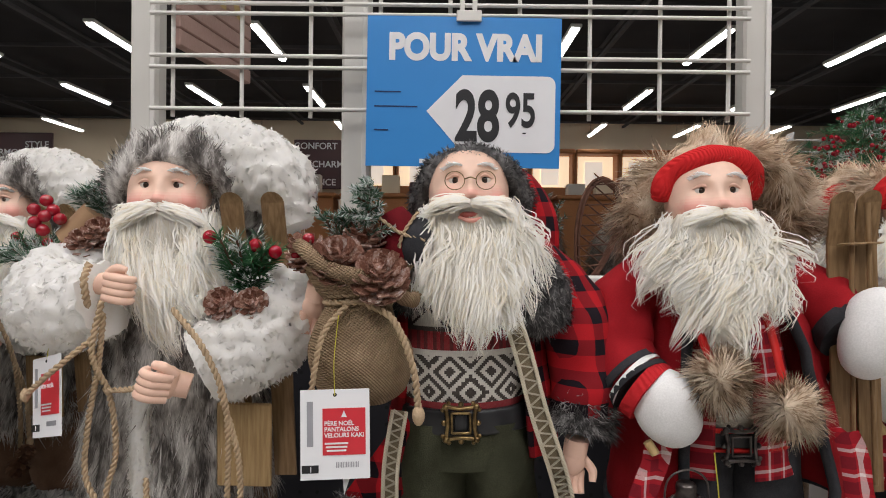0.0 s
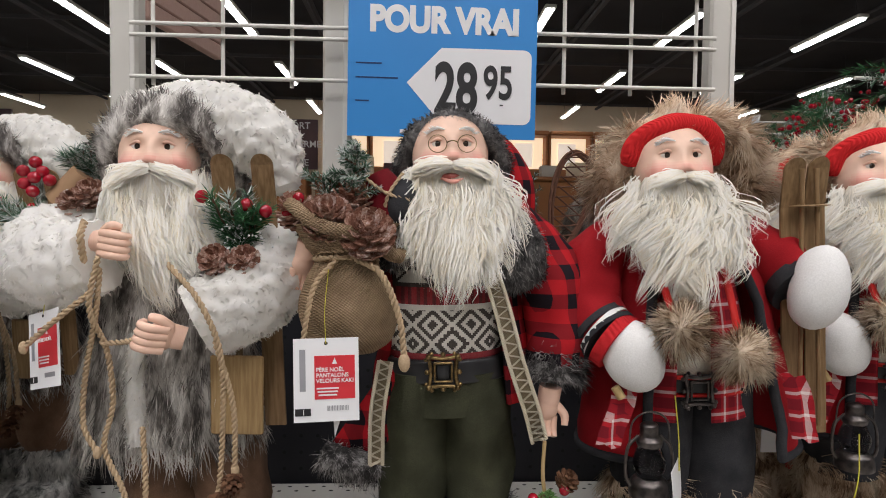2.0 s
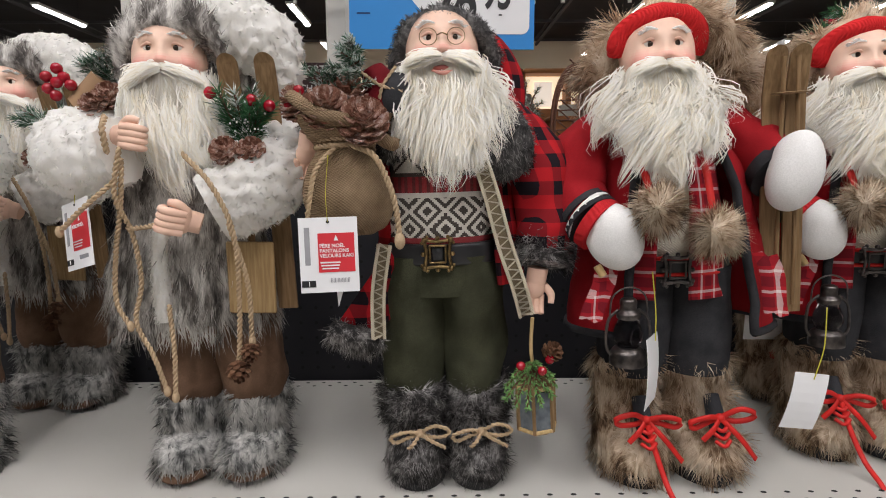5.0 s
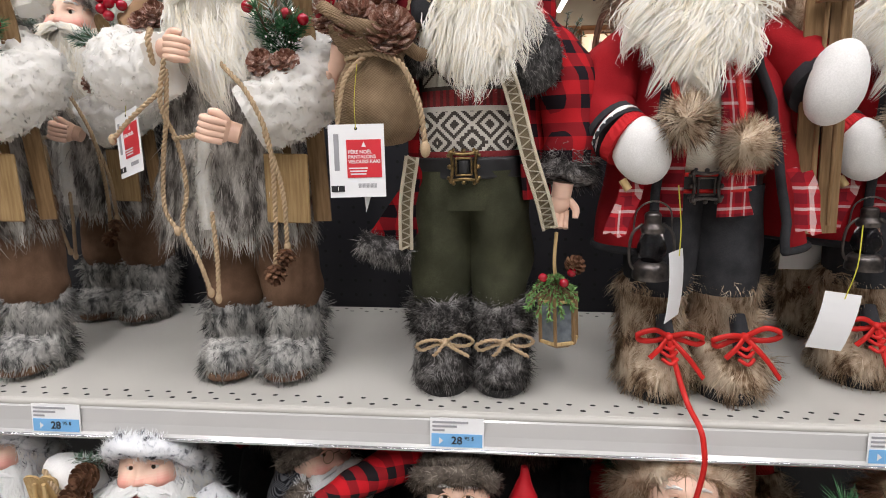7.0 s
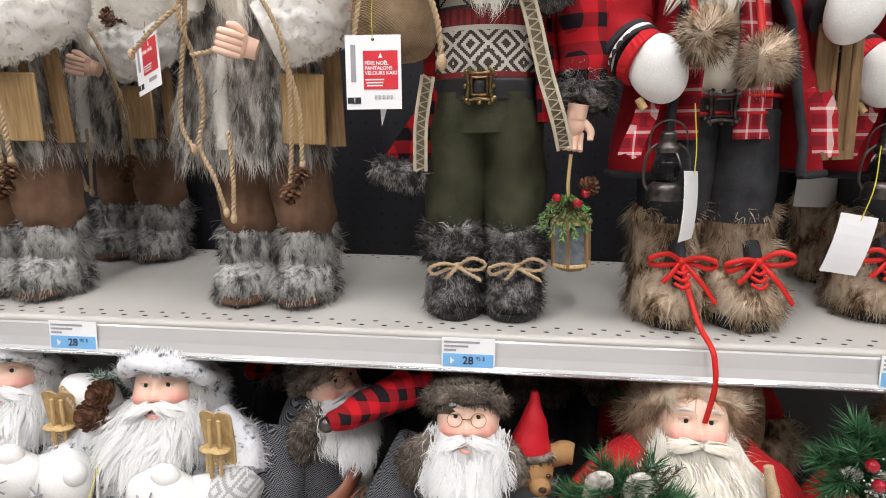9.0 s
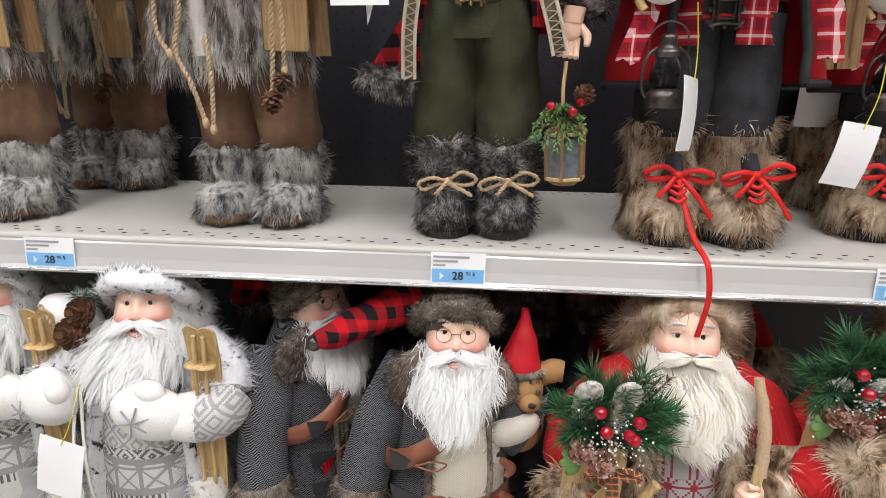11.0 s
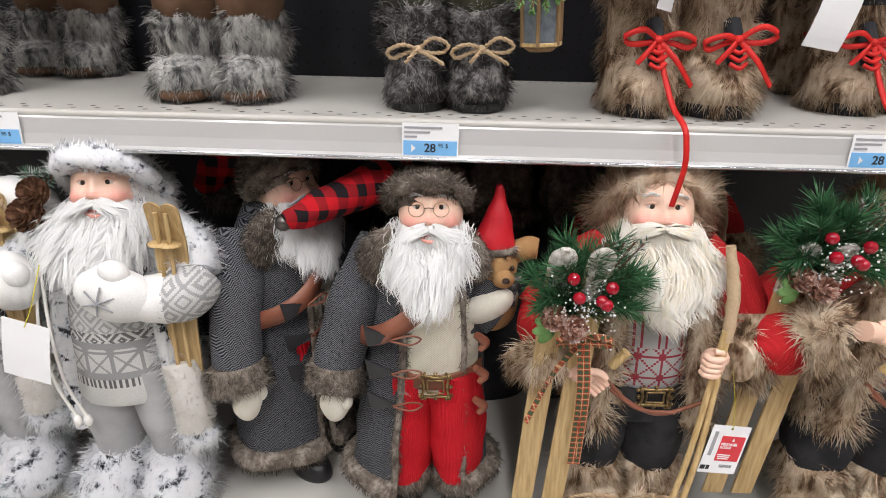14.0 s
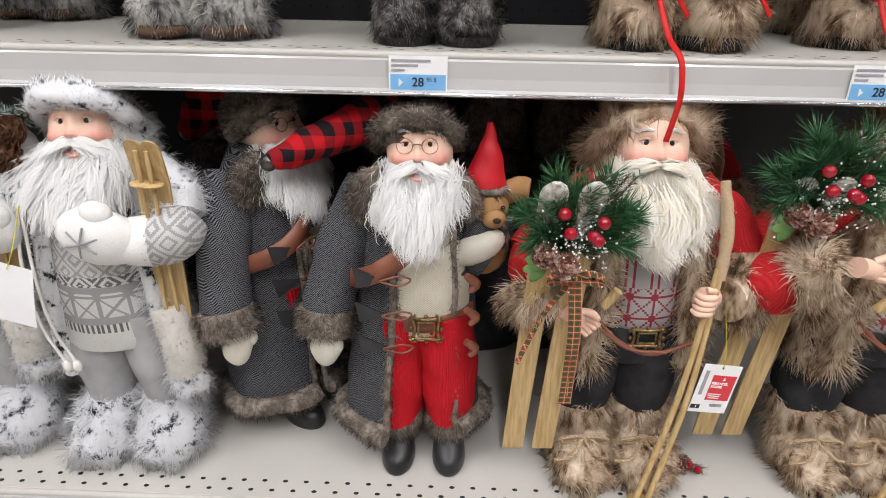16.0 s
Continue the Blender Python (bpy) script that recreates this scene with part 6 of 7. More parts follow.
# ---- doll in white and grey, lower shelf ----
GREY_KNIT = knit_mat("fair_isle_grey", [(0.186, (0.72, 0.72, 0.70), (0.7, 0.7, 0.7), "flat"), (0.197, (0.13, 0.13, 0.135), (0.72, 0.72, 0.70), "teeth"), (0.206, (0.36, 0.36, 0.37), (0.36, 0.36, 0.37), "flat"), (0.236, (0.70, 0.70, 0.69), (0.34, 0.34, 0.35), "star"), (0.244, (0.34, 0.34, 0.35), (0.34, 0.34, 0.35), "flat"), (0.256, (0.14, 0.14, 0.145), (0.70, 0.70, 0.69), "diamond"), (0.50, (0.66, 0.66, 0.65), (0.38, 0.38, 0.39), "diamond")], 0.030, 0.0016, 0.206)


def white_doll(m):
    s = Shape()
    for x in (-0.050, 0.030):
        P = s.loft([(x, -0.020, 0.006, 0.038, 0.046), (x, -0.024, 0.024, 0.044, 0.052), (x, -0.014, 0.046, 0.040, 0.046), (x * 0.9, 0.0, 0.072, 0.034, 0.036), (x * 0.9, 0.0, 0.082, 0.028, 0.030)], SNOWFUR, lump=0.004)
        s.fur(P, 6500, 0.020, 0.00033, SNOWFUR, flow=(0, -0.15, -0.3), stand=0.4, mess=0.2, clump=1.0, freq=90)
        s.loft([(x * 0.9, 0.0, 0.074, 0.030, 0.032), (x * 0.85, 0.004, 0.115, 0.036, 0.040), (x * 0.8, 0.008, 0.16, 0.038, 0.044), (x * 0.7, 0.010, 0.20, 0.036, 0.044)], GREY_VELVET, lump=0.003, freq=45)
    s.loft([(-0.016, 0.008, 0.160, 0.062, 0.050), (-0.014, 0.008, 0.172, 0.064, 0.052), (-0.012, 0.010, 0.24, 0.060, 0.052), (-0.008, 0.014, 0.30, 0.056, 0.048), (-0.004, 0.020, 0.36, 0.042, 0.040), (-0.002, 0.026, 0.40, 0.028, 0.028)], GREY_KNIT, 40, lump=0.0012)
    P = s.shell([(-0.010, 0.018, 0.115, 0.082, 0.058), (-0.010, 0.018, 0.20, 0.078, 0.058), (-0.008, 0.022, 0.30, 0.068, 0.052), (-0.004, 0.026, 0.37, 0.052, 0.042)], SHERPA, -38, 218, 0.006, 34, 0.003)
    s.fur(P, 6000, 0.013, 0.00033, SNOWFUR, flow=(0, 0, -0.7), stand=0.4, mess=0.25, clump=0.7, wrap=False)
    for col, x in ((0, 1), (-1, -1)):
        Q = s.tube(P[:, col], 0.012, SNOWFUR, 10, smooth_path=False)
        s.fur(Q, 2200, 0.014, 0.00033, SNOWFUR, flow=(0, -0.1, -0.5), stand=0.5, mess=0.25, clump=0.9)
    Q = s.tube([(0.062, -0.020, 0.21), (0.072, -0.026, 0.16), (0.072, -0.030, 0.125)], [0.020, 0.022, 0.020], SHERPA, 12)
    s.fur(Q, 2400, 0.0042, 0.00080, SHERPA, stand=0.7, mess=0.5, clump=0.8, freq=160)
    Q = s.ball((0.074, -0.030, 0.112), (0.024, 0.018, 0.018), SNOWFUR)
    s.fur(Q, 1500, 0.016, 0.00033, SNOWFUR, stand=0.7, clump=0.9)
    # sleeves and mittens
    Q = s.tube([(0.050, 0.024, 0.362), (0.086, 0.006, 0.334), (0.094, -0.014, 0.316)], [0.026, 0.029, 0.030], SNOWFUR, 20, lump=0.002)
    s.fur(Q, 3200, 0.013, 0.00033, SNOWFUR, flow=(0, 0, -0.4), stand=0.5, mess=0.25, clump=0.9)
    s.tube([(0.096, -0.012, 0.314), (0.090, -0.030, 0.304), (0.066, -0.038, 0.300)], [0.030, 0.030, 0.027], GREY_KNIT, 20, lump=0.002)
    s.tube([(0.074, -0.036, 0.301), (0.050, -0.042, 0.302)], [0.0285, 0.025], WHITE_FELT, 18)
    mitten(s, (0.028, -0.050, 0.312), (0.043, 0.025, 0.031), WHITE_FELT, (0, 20, 0), (0.004, -0.004, 0.026))
    for k in range(3):
        a = radians(60 * k + 15)
        s.tube([(0.022 - 0.018 * math.cos(a), -0.0735, 0.314 - 0.017 * math.sin(a)), (0.022, -0.0765, 0.314), (0.022 + 0.018 * math.cos(a), -0.0725, 0.314 + 0.017 * math.sin(a))], 0.0011, GREY_INK, 6)
    Q = s.tube([(-0.052, 0.024, 0.362), (-0.092, 0.006, 0.338), (-0.104, -0.020, 0.318)], [0.026, 0.029, 0.028], SNOWFUR, 20, lump=0.002)
    s.fur(Q, 3200, 0.013, 0.00033, SNOWFUR, flow=(0, 0, -0.4), stand=0.5, mess=0.25, clump=0.9)
    mitten(s, (-0.092, -0.042, 0.322), (0.030, 0.026, 0.034), WHITE_FELT, (0, -10, 0), (0.018, -0.010, 0.012))
    for k in range(3):
        a = radians(60 * k + 20)
        s.tube([(-0.108 - 0.012 * math.cos(a), -0.0655, 0.316 - 0.014 * math.sin(a)), (-0.108, -0.068, 0.316), (-0.108 + 0.012 * math.cos(a), -0.066, 0.316 + 0.014 * math.sin(a))], 0.001, GREY_INK, 6)
    head = face(True)
    moustache(head, BEARD_WHITE, 0.030, 0.010)
    beard(head, BEARD_WHITE, 0.070, 0.086, 3000, -0.008, 0.009)
    merge(s, head, pose(0.0, 0.018, 0.4095, -13, 0, 9) @ Matrix.Scale(0.98, 4))
    P = arch(s, (0.004, 0.020, 0.413), 0.050, 0.036, 0.011, -14, 194, SNOWFUR, 0.004, -0.030)
    s.fur(P, 5200, 0.009, 0.0003, SNOWFUR, flow=(0, 0.5, 0.4), stand=0.5, mess=0.25, clump=0.9, freq=90)
    P = s.loft([(0.006, 0.036, 0.36, 0.056, 0.034), (0.006, 0.036, 0.41, 0.056, 0.036), (0.006, 0.034, 0.435, 0.036, 0.026)], SHERPA)
    s.fur(P, 3000, 0.012, 0.00033, SNOWFUR, stand=0.6)
    for dx in (0, 0.012):
        s.tube([(-0.060, -0.030, 0.36), (-0.072 + dx, -0.046, 0.27), (-0.070 + dx, -0.050, 0.20), (-0.056 + dx, -0.050, 0.150)], 0.0018, TWINE, 7)
        s.ball((-0.056 + dx, -0.050, 0.146), (0.005, 0.005, 0.008), TWINE, seg=8, rows=6)
    s.tube([(-0.048, -0.010, 0.405), (-0.066, -0.016, 0.39), (-0.072, -0.030, 0.35)], 0.0014, TWINE, 6)
    made = [doll("bearded_doll", s, "standing bearded doll in white fur and grey patterned knit", m, "dolls on the lower shelf")]
    made.append(ski_pair(m @ pose(0.066, -0.016, 0.146, 4, 5, 0), 0.0088, 0.268, 0.017, 0.0, WOOD, True, 0.0))
    b = thing("white_parcel_bunch", "white cloth parcel tied with jute beside brown cones", "decoration", m)
    made.append(b)
    p = Shape()
    p.ball((-0.092, 0.012, 0.398), (0.038, 0.024, 0.020), WHITE_FELT, (0, 25, 0))
    part("parcel", p, b, "white felt parcel")
    p = Shape()
    p.rope([(-0.110, -0.012, 0.418), (-0.098, -0.016, 0.402), (-0.094, -0.010, 0.380)], 0.003, ROPE)
    part("cord", p, b)
    for c, z in (((-0.066, -0.010, 0.385), 0.030), ((-0.058, -0.004, 0.408), 0.026)):
        p = Shape()
        pine_cone(p, c, z, (70, -10, 0), CONE)
        part("pine_cone", p, b, "brown pine cone")
    n = Shape()
    for k in range(5):
        needles(n, [(-0.07, 0.01, 0.405), (-0.066 + 0.004 * k, 0.0, 0.420), (-0.074 + 0.008 * k, -0.006, 0.430)], 0.010, 130, SNOW_FIR)
    part("sprig", n, b, "frosted sprig")
    return made


W_M = at(-0.340, 0.458, LOW_Z)
white = white_doll(W_M)
blank_tag(W_M @ pose(-0.060, -0.085, 0.262, -6, 10, -8), (0.055, 0.066), [(0, -0.001, 0.028), (0.004, 0.004, 0.05), (0.0, 0.02, 0.09)], 0.004)
copy_set(white, W_M, at(-0.545, 0.472, LOW_Z, 8))
copy_set(white, W_M, at(-0.74, 0.46, LOW_Z, 0))


# ---- doll in herringbone coat, lower shelf ----
def tweed_doll(m, both=True):
    s = Shape()
    for x in (-0.028, 0.036):
        s.loft([(x, -0.026, 0.0, 0.020, 0.034), (x, -0.026, 0.005, 0.0215, 0.037), (x, -0.026, 0.020, 0.020, 0.033), (x, -0.010, 0.034, 0.018, 0.022), (x, -0.006, 0.054, 0.018, 0.021)], BLACK_LEATHER, 28)
        P = s.loft([(x, -0.004, 0.040, 0.030, 0.034), (x, -0.004, 0.052, 0.033, 0.036), (x, -0.004, 0.062, 0.029, 0.032)], HATFUR)
        s.fur(P, 1800, 0.009, 0.00033, HATFUR, stand=0.7, mess=0.4)
        s.loft([(x, -0.002, 0.058, 0.031, 0.036), (x, 0.0, 0.10, 0.034, 0.040), (x * 0.9, 0.004, 0.15, 0.036, 0.046), (x * 0.75, 0.006, 0.212, 0.036, 0.046)], RED_CORD, 36, lump=0.004, freq=60)
    s.loft([(0.004, 0.010, 0.185, 0.056, 0.046), (0.006, 0.010, 0.24, 0.058, 0.050), (0.004, 0.014, 0.30, 0.054, 0.048), (0.002, 0.020, 0.36, 0.040, 0.038), (0, 0.026, 0.39, 0.025, 0.026)], CREAM_KNIT, 36)
    s.loft([(0.006, 0.010, 0.198, 0.0585, 0.049), (0.006, 0.010, 0.200, 0.060, 0.051), (0.006, 0.010, 0.216, 0.060, 0.051), (0.006, 0.010, 0.218, 0.058, 0.049)], LEATHER)
    buckle(s, (0.012, -0.044, 0.207), 0.030, 0.028)
    P = s.shell([(-0.012, 0.014, 0.056, 0.086, 0.068), (-0.010, 0.016, 0.13, 0.080, 0.064), (-0.004, 0.016, 0.21, 0.070, 0.058), (-0.002, 0.018, 0.29, 0.066, 0.054), (0, 0.022, 0.35, 0.056, 0.044), (0, 0.026, 0.385, 0.034, 0.030)], HERRING, *((-86, 262) if both else (-48, 252)), 0.005, 60, 0.0034, 62)
    for col in (0, -1):
        Q = s.tube(P[:, col], 0.0042, HATFUR, 8, smooth_path=False)
        s.fur(Q, 1500, 0.0075, 0.00033, HATFUR, stand=0.7, mess=0.5)
    Q = s.tube(P[0] + np.array([0, 0, 0.002]), 0.0135, HATFUR, 12, smooth_path=False, lump=0.002)
    s.fur(Q, 5200, 0.0075, 0.00033, HATFUR, stand=0.7, mess=0.45, clump=0.7, freq=150)
    # sleeves, cuffs, mittens
    if not both:
        s.tube([(0.050, 0.024, 0.352), (0.070, 0.014, 0.310), (0.072, 0.006, 0.280), (0.082, 0.004, 0.272)], [0.026, 0.028, 0.028, 0.024], HERRING, 20, lump=0.0025)
    for k, hx in ((-1, -0.104), (1, 0.092))[:1 + both]:
        s.tube([(k * 0.050, 0.024, 0.352), (k * 0.078, 0.010, 0.300), (hx, -0.012, 0.212)], [0.026, 0.031, 0.028], HERRING, 20, lump=0.0025)
        Q = s.tube([(hx + 0.001 * k, -0.010, 0.214), (hx + 0.004 * k, -0.018, 0.186)], [0.032, 0.033], HATFUR, 18)
        s.fur(Q, 2400, 0.009, 0.00033, HATFUR, stand=0.7, mess=0.45)
        mitten(s, (hx + 0.004 * k, -0.026, 0.166), (0.018, 0.014, 0.024), CREAM_FELT, (0, -12 * k, 0), (-k * 0.016, -0.006, 0.008))
    for p, r, rot in (((-0.044, -0.012, 0.352), (0.026, 0.018, 0.034), (0, 32, 0)), ((0.046, -0.010, 0.352), (0.022, 0.018, 0.034), (0, -32, 0))):
        Q = s.ball(p, r, HATFUR, rot)
        s.fur(Q, 2400, 0.0075, 0.00033, HATFUR, flow=(0, 0, -0.4), stand=0.6, mess=0.4)
    # satchel strap and toggles
    band(s, [(-0.076, -0.014, 0.256), (-0.060, -0.040, 0.268), (-0.036, -0.056, 0.284), (-0.006, -0.052, 0.304), (0.030, -0.034, 0.335)], 0.0105, LEATHER, (0, 0.2, 1), 0.0012)
    for k in range(3):
        z = 0.276 - 0.042 * k
        tri = np.array([(-0.064, -0.050, z + 0.010), (-0.060, -0.052, z - 0.014), (-0.028, -0.060, z)])
        s.add(np.vstack([tri, tri + (0, 0.002, 0)]), [(0, 1, 2), (5, 4, 3)], BLACK_LEATHER, False)
        s.tube([(-0.034, -0.061, z), (-0.014, -0.062, z + 0.006), (-0.002, -0.058, z), (-0.014, -0.062, z - 0.005), (-0.034, -0.061, z - 0.001)], 0.0011, LEATHER, 6)
        s.tube([(0.056, -0.040, z - 0.004), (0.066, -0.036, z - 0.016), (0.060, -0.040, z - 0.024)], [0.004, 0.006, 0.003], LEATHER, 8)
    head = face(True, BEARD_WHITE, True)
    moustache(head, BEARD_WHITE, 0.030, 0.011)
    beard(head, BEARD_WHITE, 0.054, 0.084, 2800, -0.004, 0.007)
    merge(s, head, pose(0.006, 0.008, 0.3975, -12, 0, 0) @ Matrix.Scale(0.97, 4))
    P = s.loft([(0.002, 0.024, 0.398, 0.040, 0.036), (0.002, 0.020, 0.412, 0.042, 0.041), (0.002, 0.020, 0.430, 0.040, 0.037), (0.002, 0.024, 0.442, 0.024, 0.022)], HATFUR, lump=0.002)
    s.fur(P, 5200, 0.0075, 0.00033, HATFUR, flow=(0, 0.1, 0.1), stand=0.6, mess=0.4, clump=0.7, freq=120, part=lambda q: (q[:, 1] > -0.008) | (q[:, 2] > 0.424))
    P = arch(s, (0.002, 0.014, 0.404), 0.040, 0.030, 0.0095, -14, 194, HATFUR, 0.0, -0.032)
    s.fur(P, 2600, 0.0075, 0.00033, HATFUR, flow=(0, 0, 0.1), stand=0.7, mess=0.4)
    return [doll("bearded_doll", s, "standing bearded doll in herringbone wool coat with red trousers", m, "dolls on the lower shelf")]


D_M = at(0.010, 0.458, LOW_Z)
tweed = tweed_doll(D_M, False)
tweed_doll(at(-0.163, 0.535, LOW_Z, 56))


def hat_tail(pts, radii, label):
    s = Shape()
    s.tube(pts, radii, BUFFALO, 18, lump=0.003, freq=90)
    ob = thing("hat_tail", label, "hat tail", None, s)
    bell = Shape()
    bell.ball(pts[-1], 0.0095, PEWTER)
    part("bell", bell, ob, "dark metal jingle bell")


hat_tail([(0.000, 0.505, 0.930), (-0.050, 0.500, 0.925), (-0.100, 0.478, 0.906), (-0.142, 0.462, 0.890), (-0.152, 0.458, 0.886)], [0.026, 0.025, 0.020, 0.013, 0.008], "red and black checked hat tail ending in a bell")
hat_tail([(-0.172, 0.585, 0.925), (-0.215, 0.600, 0.925), (-0.262, 0.600, 0.918), (-0.300, 0.595, 0.880)], [0.026, 0.034, 0.034, 0.014], "red and black checked hat tail hanging behind a doll")


def bear(m):
    s = Shape()
    s.ball((0, 0, 0.030), (0.026, 0.022, 0.034), BEAR)
    s.ball((0, -0.006, 0.072), (0.023, 0.022, 0.021), BEAR, seg=20, rows=14)
    s.ball((0.008, -0.026, 0.066), (0.011, 0.010, 0.009), BEAR)
    s.ball((0.010, -0.0355, 0.068), (0.004, 0.003, 0.003), BEAR_NOSE)
    for x in (-0.006, 0.016):
        s.ball((x, -0.026, 0.077), 0.0025, EYE, seg=8, rows=6)
    s.ball((-0.024, -0.004, 0.074), (0.010, 0.006, 0.013), BEAR)
    s.tube([(0.012, 0, 0.078), (0.032, -0.002, 0.088), (0.042, -0.004, 0.088)], [0.010, 0.012, 0.010], BEAR, 12)
    s.ball((-0.006, -0.024, 0.036), (0.028, 0.013, 0.016), CREAM_FELT, (0, -30, 0))
    Q = s.tube([(0.004, -0.004, 0.050), (0.024, -0.008, 0.046)], [0.018, 0.014], DARKFUR, 12)
    s.fur(Q, 900, 0.008, 0.00033, DARKFUR)
    s.loft([(0.0, 0.0, 0.088, 0.021, 0.020), (0.0, 0.0, 0.100, 0.019, 0.018), (0.002, 0.002, 0.120, 0.013, 0.012), (0.004, 0.004, 0.138, 0.006, 0.006), (0.003, 0.004, 0.150, 0.002, 0.002)], RED_VELVET, 24, lump=0.0015, freq=120)
    a = np.linspace(0, 2 * np.pi, 24)
    Q = s.tube(np.stack([0.021 * np.cos(a), 0.020 * np.sin(a), np.full(24, 0.089)], -1), 0.0038, HATFUR, 8, smooth_path=False)
    s.fur(Q, 900, 0.006, 0.00033, HATFUR, stand=0.8, mess=0.5)
    return doll("plush_bear", s, "tan plush bear in a pointed red velvet hat", m, "")


bear(at(0.080, 0.476, LOW_Z + 0.252, 0, 1.14))
# ---- doll in brown fur with red knit sleeves, lower shelf ----
SNOWFLAKE = knit_mat("grey_red_knit", [(0.215, (0.30, 0.30, 0.31), (0.30, 0.30, 0.31), "flat"), (0.262, (0.42, 0.41, 0.41), (0.30, 0.014, 0.035), "star"), (0.5, (0.40, 0.39, 0.39), (0.30, 0.014, 0.035), "teeth")], 0.026, 0.0026, 0.22)
RIBBON_PLAID = plaid_mat("tartan_ribbon", (0.46, 0.05, 0.03), (0.05, 0.10, 0.05), 0.007, (0.75, 0.62, 0.35))


def trapper_doll(m, reach=False):
    s = Shape()
    for x in (-0.050, 0.022):
        P = s.loft([(x, -0.036, 0.006, 0.033, 0.048), (x, -0.036, 0.026, 0.037, 0.052), (x, -0.016, 0.046, 0.035, 0.040), (x, 0.0, 0.062, 0.033, 0.036), (x, 0.002, 0.084, 0.037, 0.040), (x, 0.002, 0.094, 0.031, 0.033)], BROWNFUR, lump=0.003)
        s.fur(P, 6500, 0.022, 0.00045, BROWNFUR, flow=(0, -0.1, -0.5), stand=0.25, mess=0.15, clump=0.9, freq=85)
        s.loft([(x, -0.036, 0.0, 0.032, 0.048), (x, -0.036, 0.007, 0.034, 0.050)], BLACK_CLOTH)
        bow(s, (x - 0.002, -0.046, 0.058), 0.028, ROPE, ((-0.036, -0.02, -0.018), (0.026, -0.02, -0.014)), ribbon=False)
        s.loft([(x, 0.004, 0.082, 0.035, 0.038), (x * 0.95, 0.004, 0.13, 0.040, 0.046), (x * 0.8, 0.006, 0.19, 0.042, 0.048)], BLACK_CLOTH, 36, lump=0.004, freq=60)
    s.loft([(-0.008, 0.008, 0.165, 0.064, 0.050), (-0.006, 0.008, 0.205, 0.064, 0.052), (-0.004, 0.008, 0.215, 0.060, 0.050)], BLACK_CLOTH, 36, lump=0.002)
    s.loft([(-0.002, 0.008, 0.205, 0.058, 0.052), (0.0, 0.008, 0.25, 0.058, 0.052), (0.0, 0.014, 0.32, 0.050, 0.046), (0, 0.022, 0.37, 0.034, 0.034)], SNOWFLAKE, 40)
    P = s.shell([(-0.002, 0.012, 0.158, 0.088, 0.064), (0.0, 0.010, 0.180, 0.086, 0.066), (0.0, 0.012, 0.23, 0.076, 0.062), (0.0, 0.016, 0.30, 0.070, 0.058), (0, 0.022, 0.355, 0.054, 0.046), (0, 0.026, 0.39, 0.032, 0.032)], BROWNFUR, -48, 228, 0.006, 44, 0.004, 60)
    s.fur(P, 14000, 0.024, 0.00045, BROWNFUR, flow=(0, 0, -1.0), stand=0.25, mess=0.18, clump=0.8, freq=75, wrap=False)
    for col in (0, -1):
        Q = s.tube(P[:, col], [0.013, 0.012, 0.014, 0.010], BROWNFUR, 12, smooth_path=False)
        s.fur(Q, 3200, 0.022, 0.00045, BROWNFUR, flow=(0, -0.1, -0.7), stand=0.5, mess=0.2, clump=0.9, freq=85)
    s.loft([(-0.002, 0.008, 0.196, 0.060, 0.055), (-0.002, 0.008, 0.212, 0.061, 0.056)], BLACK_LEATHER)
    buckle(s, (0.002, -0.050, 0.206), 0.032, 0.022, BRASS)
    s.tube([(-0.056, -0.052, 0.232), (-0.030, -0.062, 0.208), (0.004, -0.066, 0.196), (0.050, -0.058, 0.206)], 0.0024, LEATHER, 7)
    s.tube([(-0.050, -0.056, 0.220), (-0.020, -0.066, 0.202), (0.020, -0.066, 0.198)], 0.0020, LEATHER, 7)
    s.tube([(-0.054, -0.066, 0.256), (-0.042, -0.070, 0.276)], [0.0055, 0.0055], WOOD, 8)
    # arms
    s.tube([(0.048, 0.024, 0.356), (0.084, 0.008, 0.318), (0.094, -0.008, 0.284)], [0.026, 0.031, 0.031], RED_KNIT, 28, lump=0.003, freq=80)
    P = s.tube([(0.098, -0.004, 0.290), (0.098, -0.020, 0.256), (0.076, -0.040, 0.252)], [0.034, 0.038, 0.028], BROWNFUR, 18, lump=0.003)
    s.fur(P, 4600, 0.022, 0.00045, BROWNFUR, flow=(0, 0, -0.5), stand=0.5, mess=0.2, clump=0.9, freq=85)
    grip(s, (0.052, -0.058, 0.260), pose(0, 0, 0, 0, 10, 20))
    far = -0.040 if reach else 0.0
    s.tube([(-0.048, 0.024, 0.356), (-0.092 + far * 0.6, 0.010, 0.318), (-0.116 + far, -0.008, 0.284)], [0.026, 0.032, 0.036], RED_KNIT, 28, lump=0.003, freq=80)
    s.ball((-0.114 + far, -0.044 if reach else -0.012, 0.278), (0.037, 0.034, 0.037), RED_KNIT, seg=28, rows=20, lump=0.003, freq=80)
    if reach:
        P = s.tube([(-0.136, -0.048, 0.284), (-0.106, -0.058, 0.294)], [0.036, 0.034], BROWNFUR, 18, lump=0.003)
        palm, turn = (-0.076, -0.072, 0.306), pose(0, 0, 0, 0, -75, 25)
    else:
        P = s.tube([(-0.122, -0.022, 0.262), (-0.108, -0.040, 0.238)], [0.036, 0.033], BROWNFUR, 18, lump=0.003)
        palm, turn = (-0.080, -0.064, 0.240), pose(0, 0, 0, 20, -48, 0)
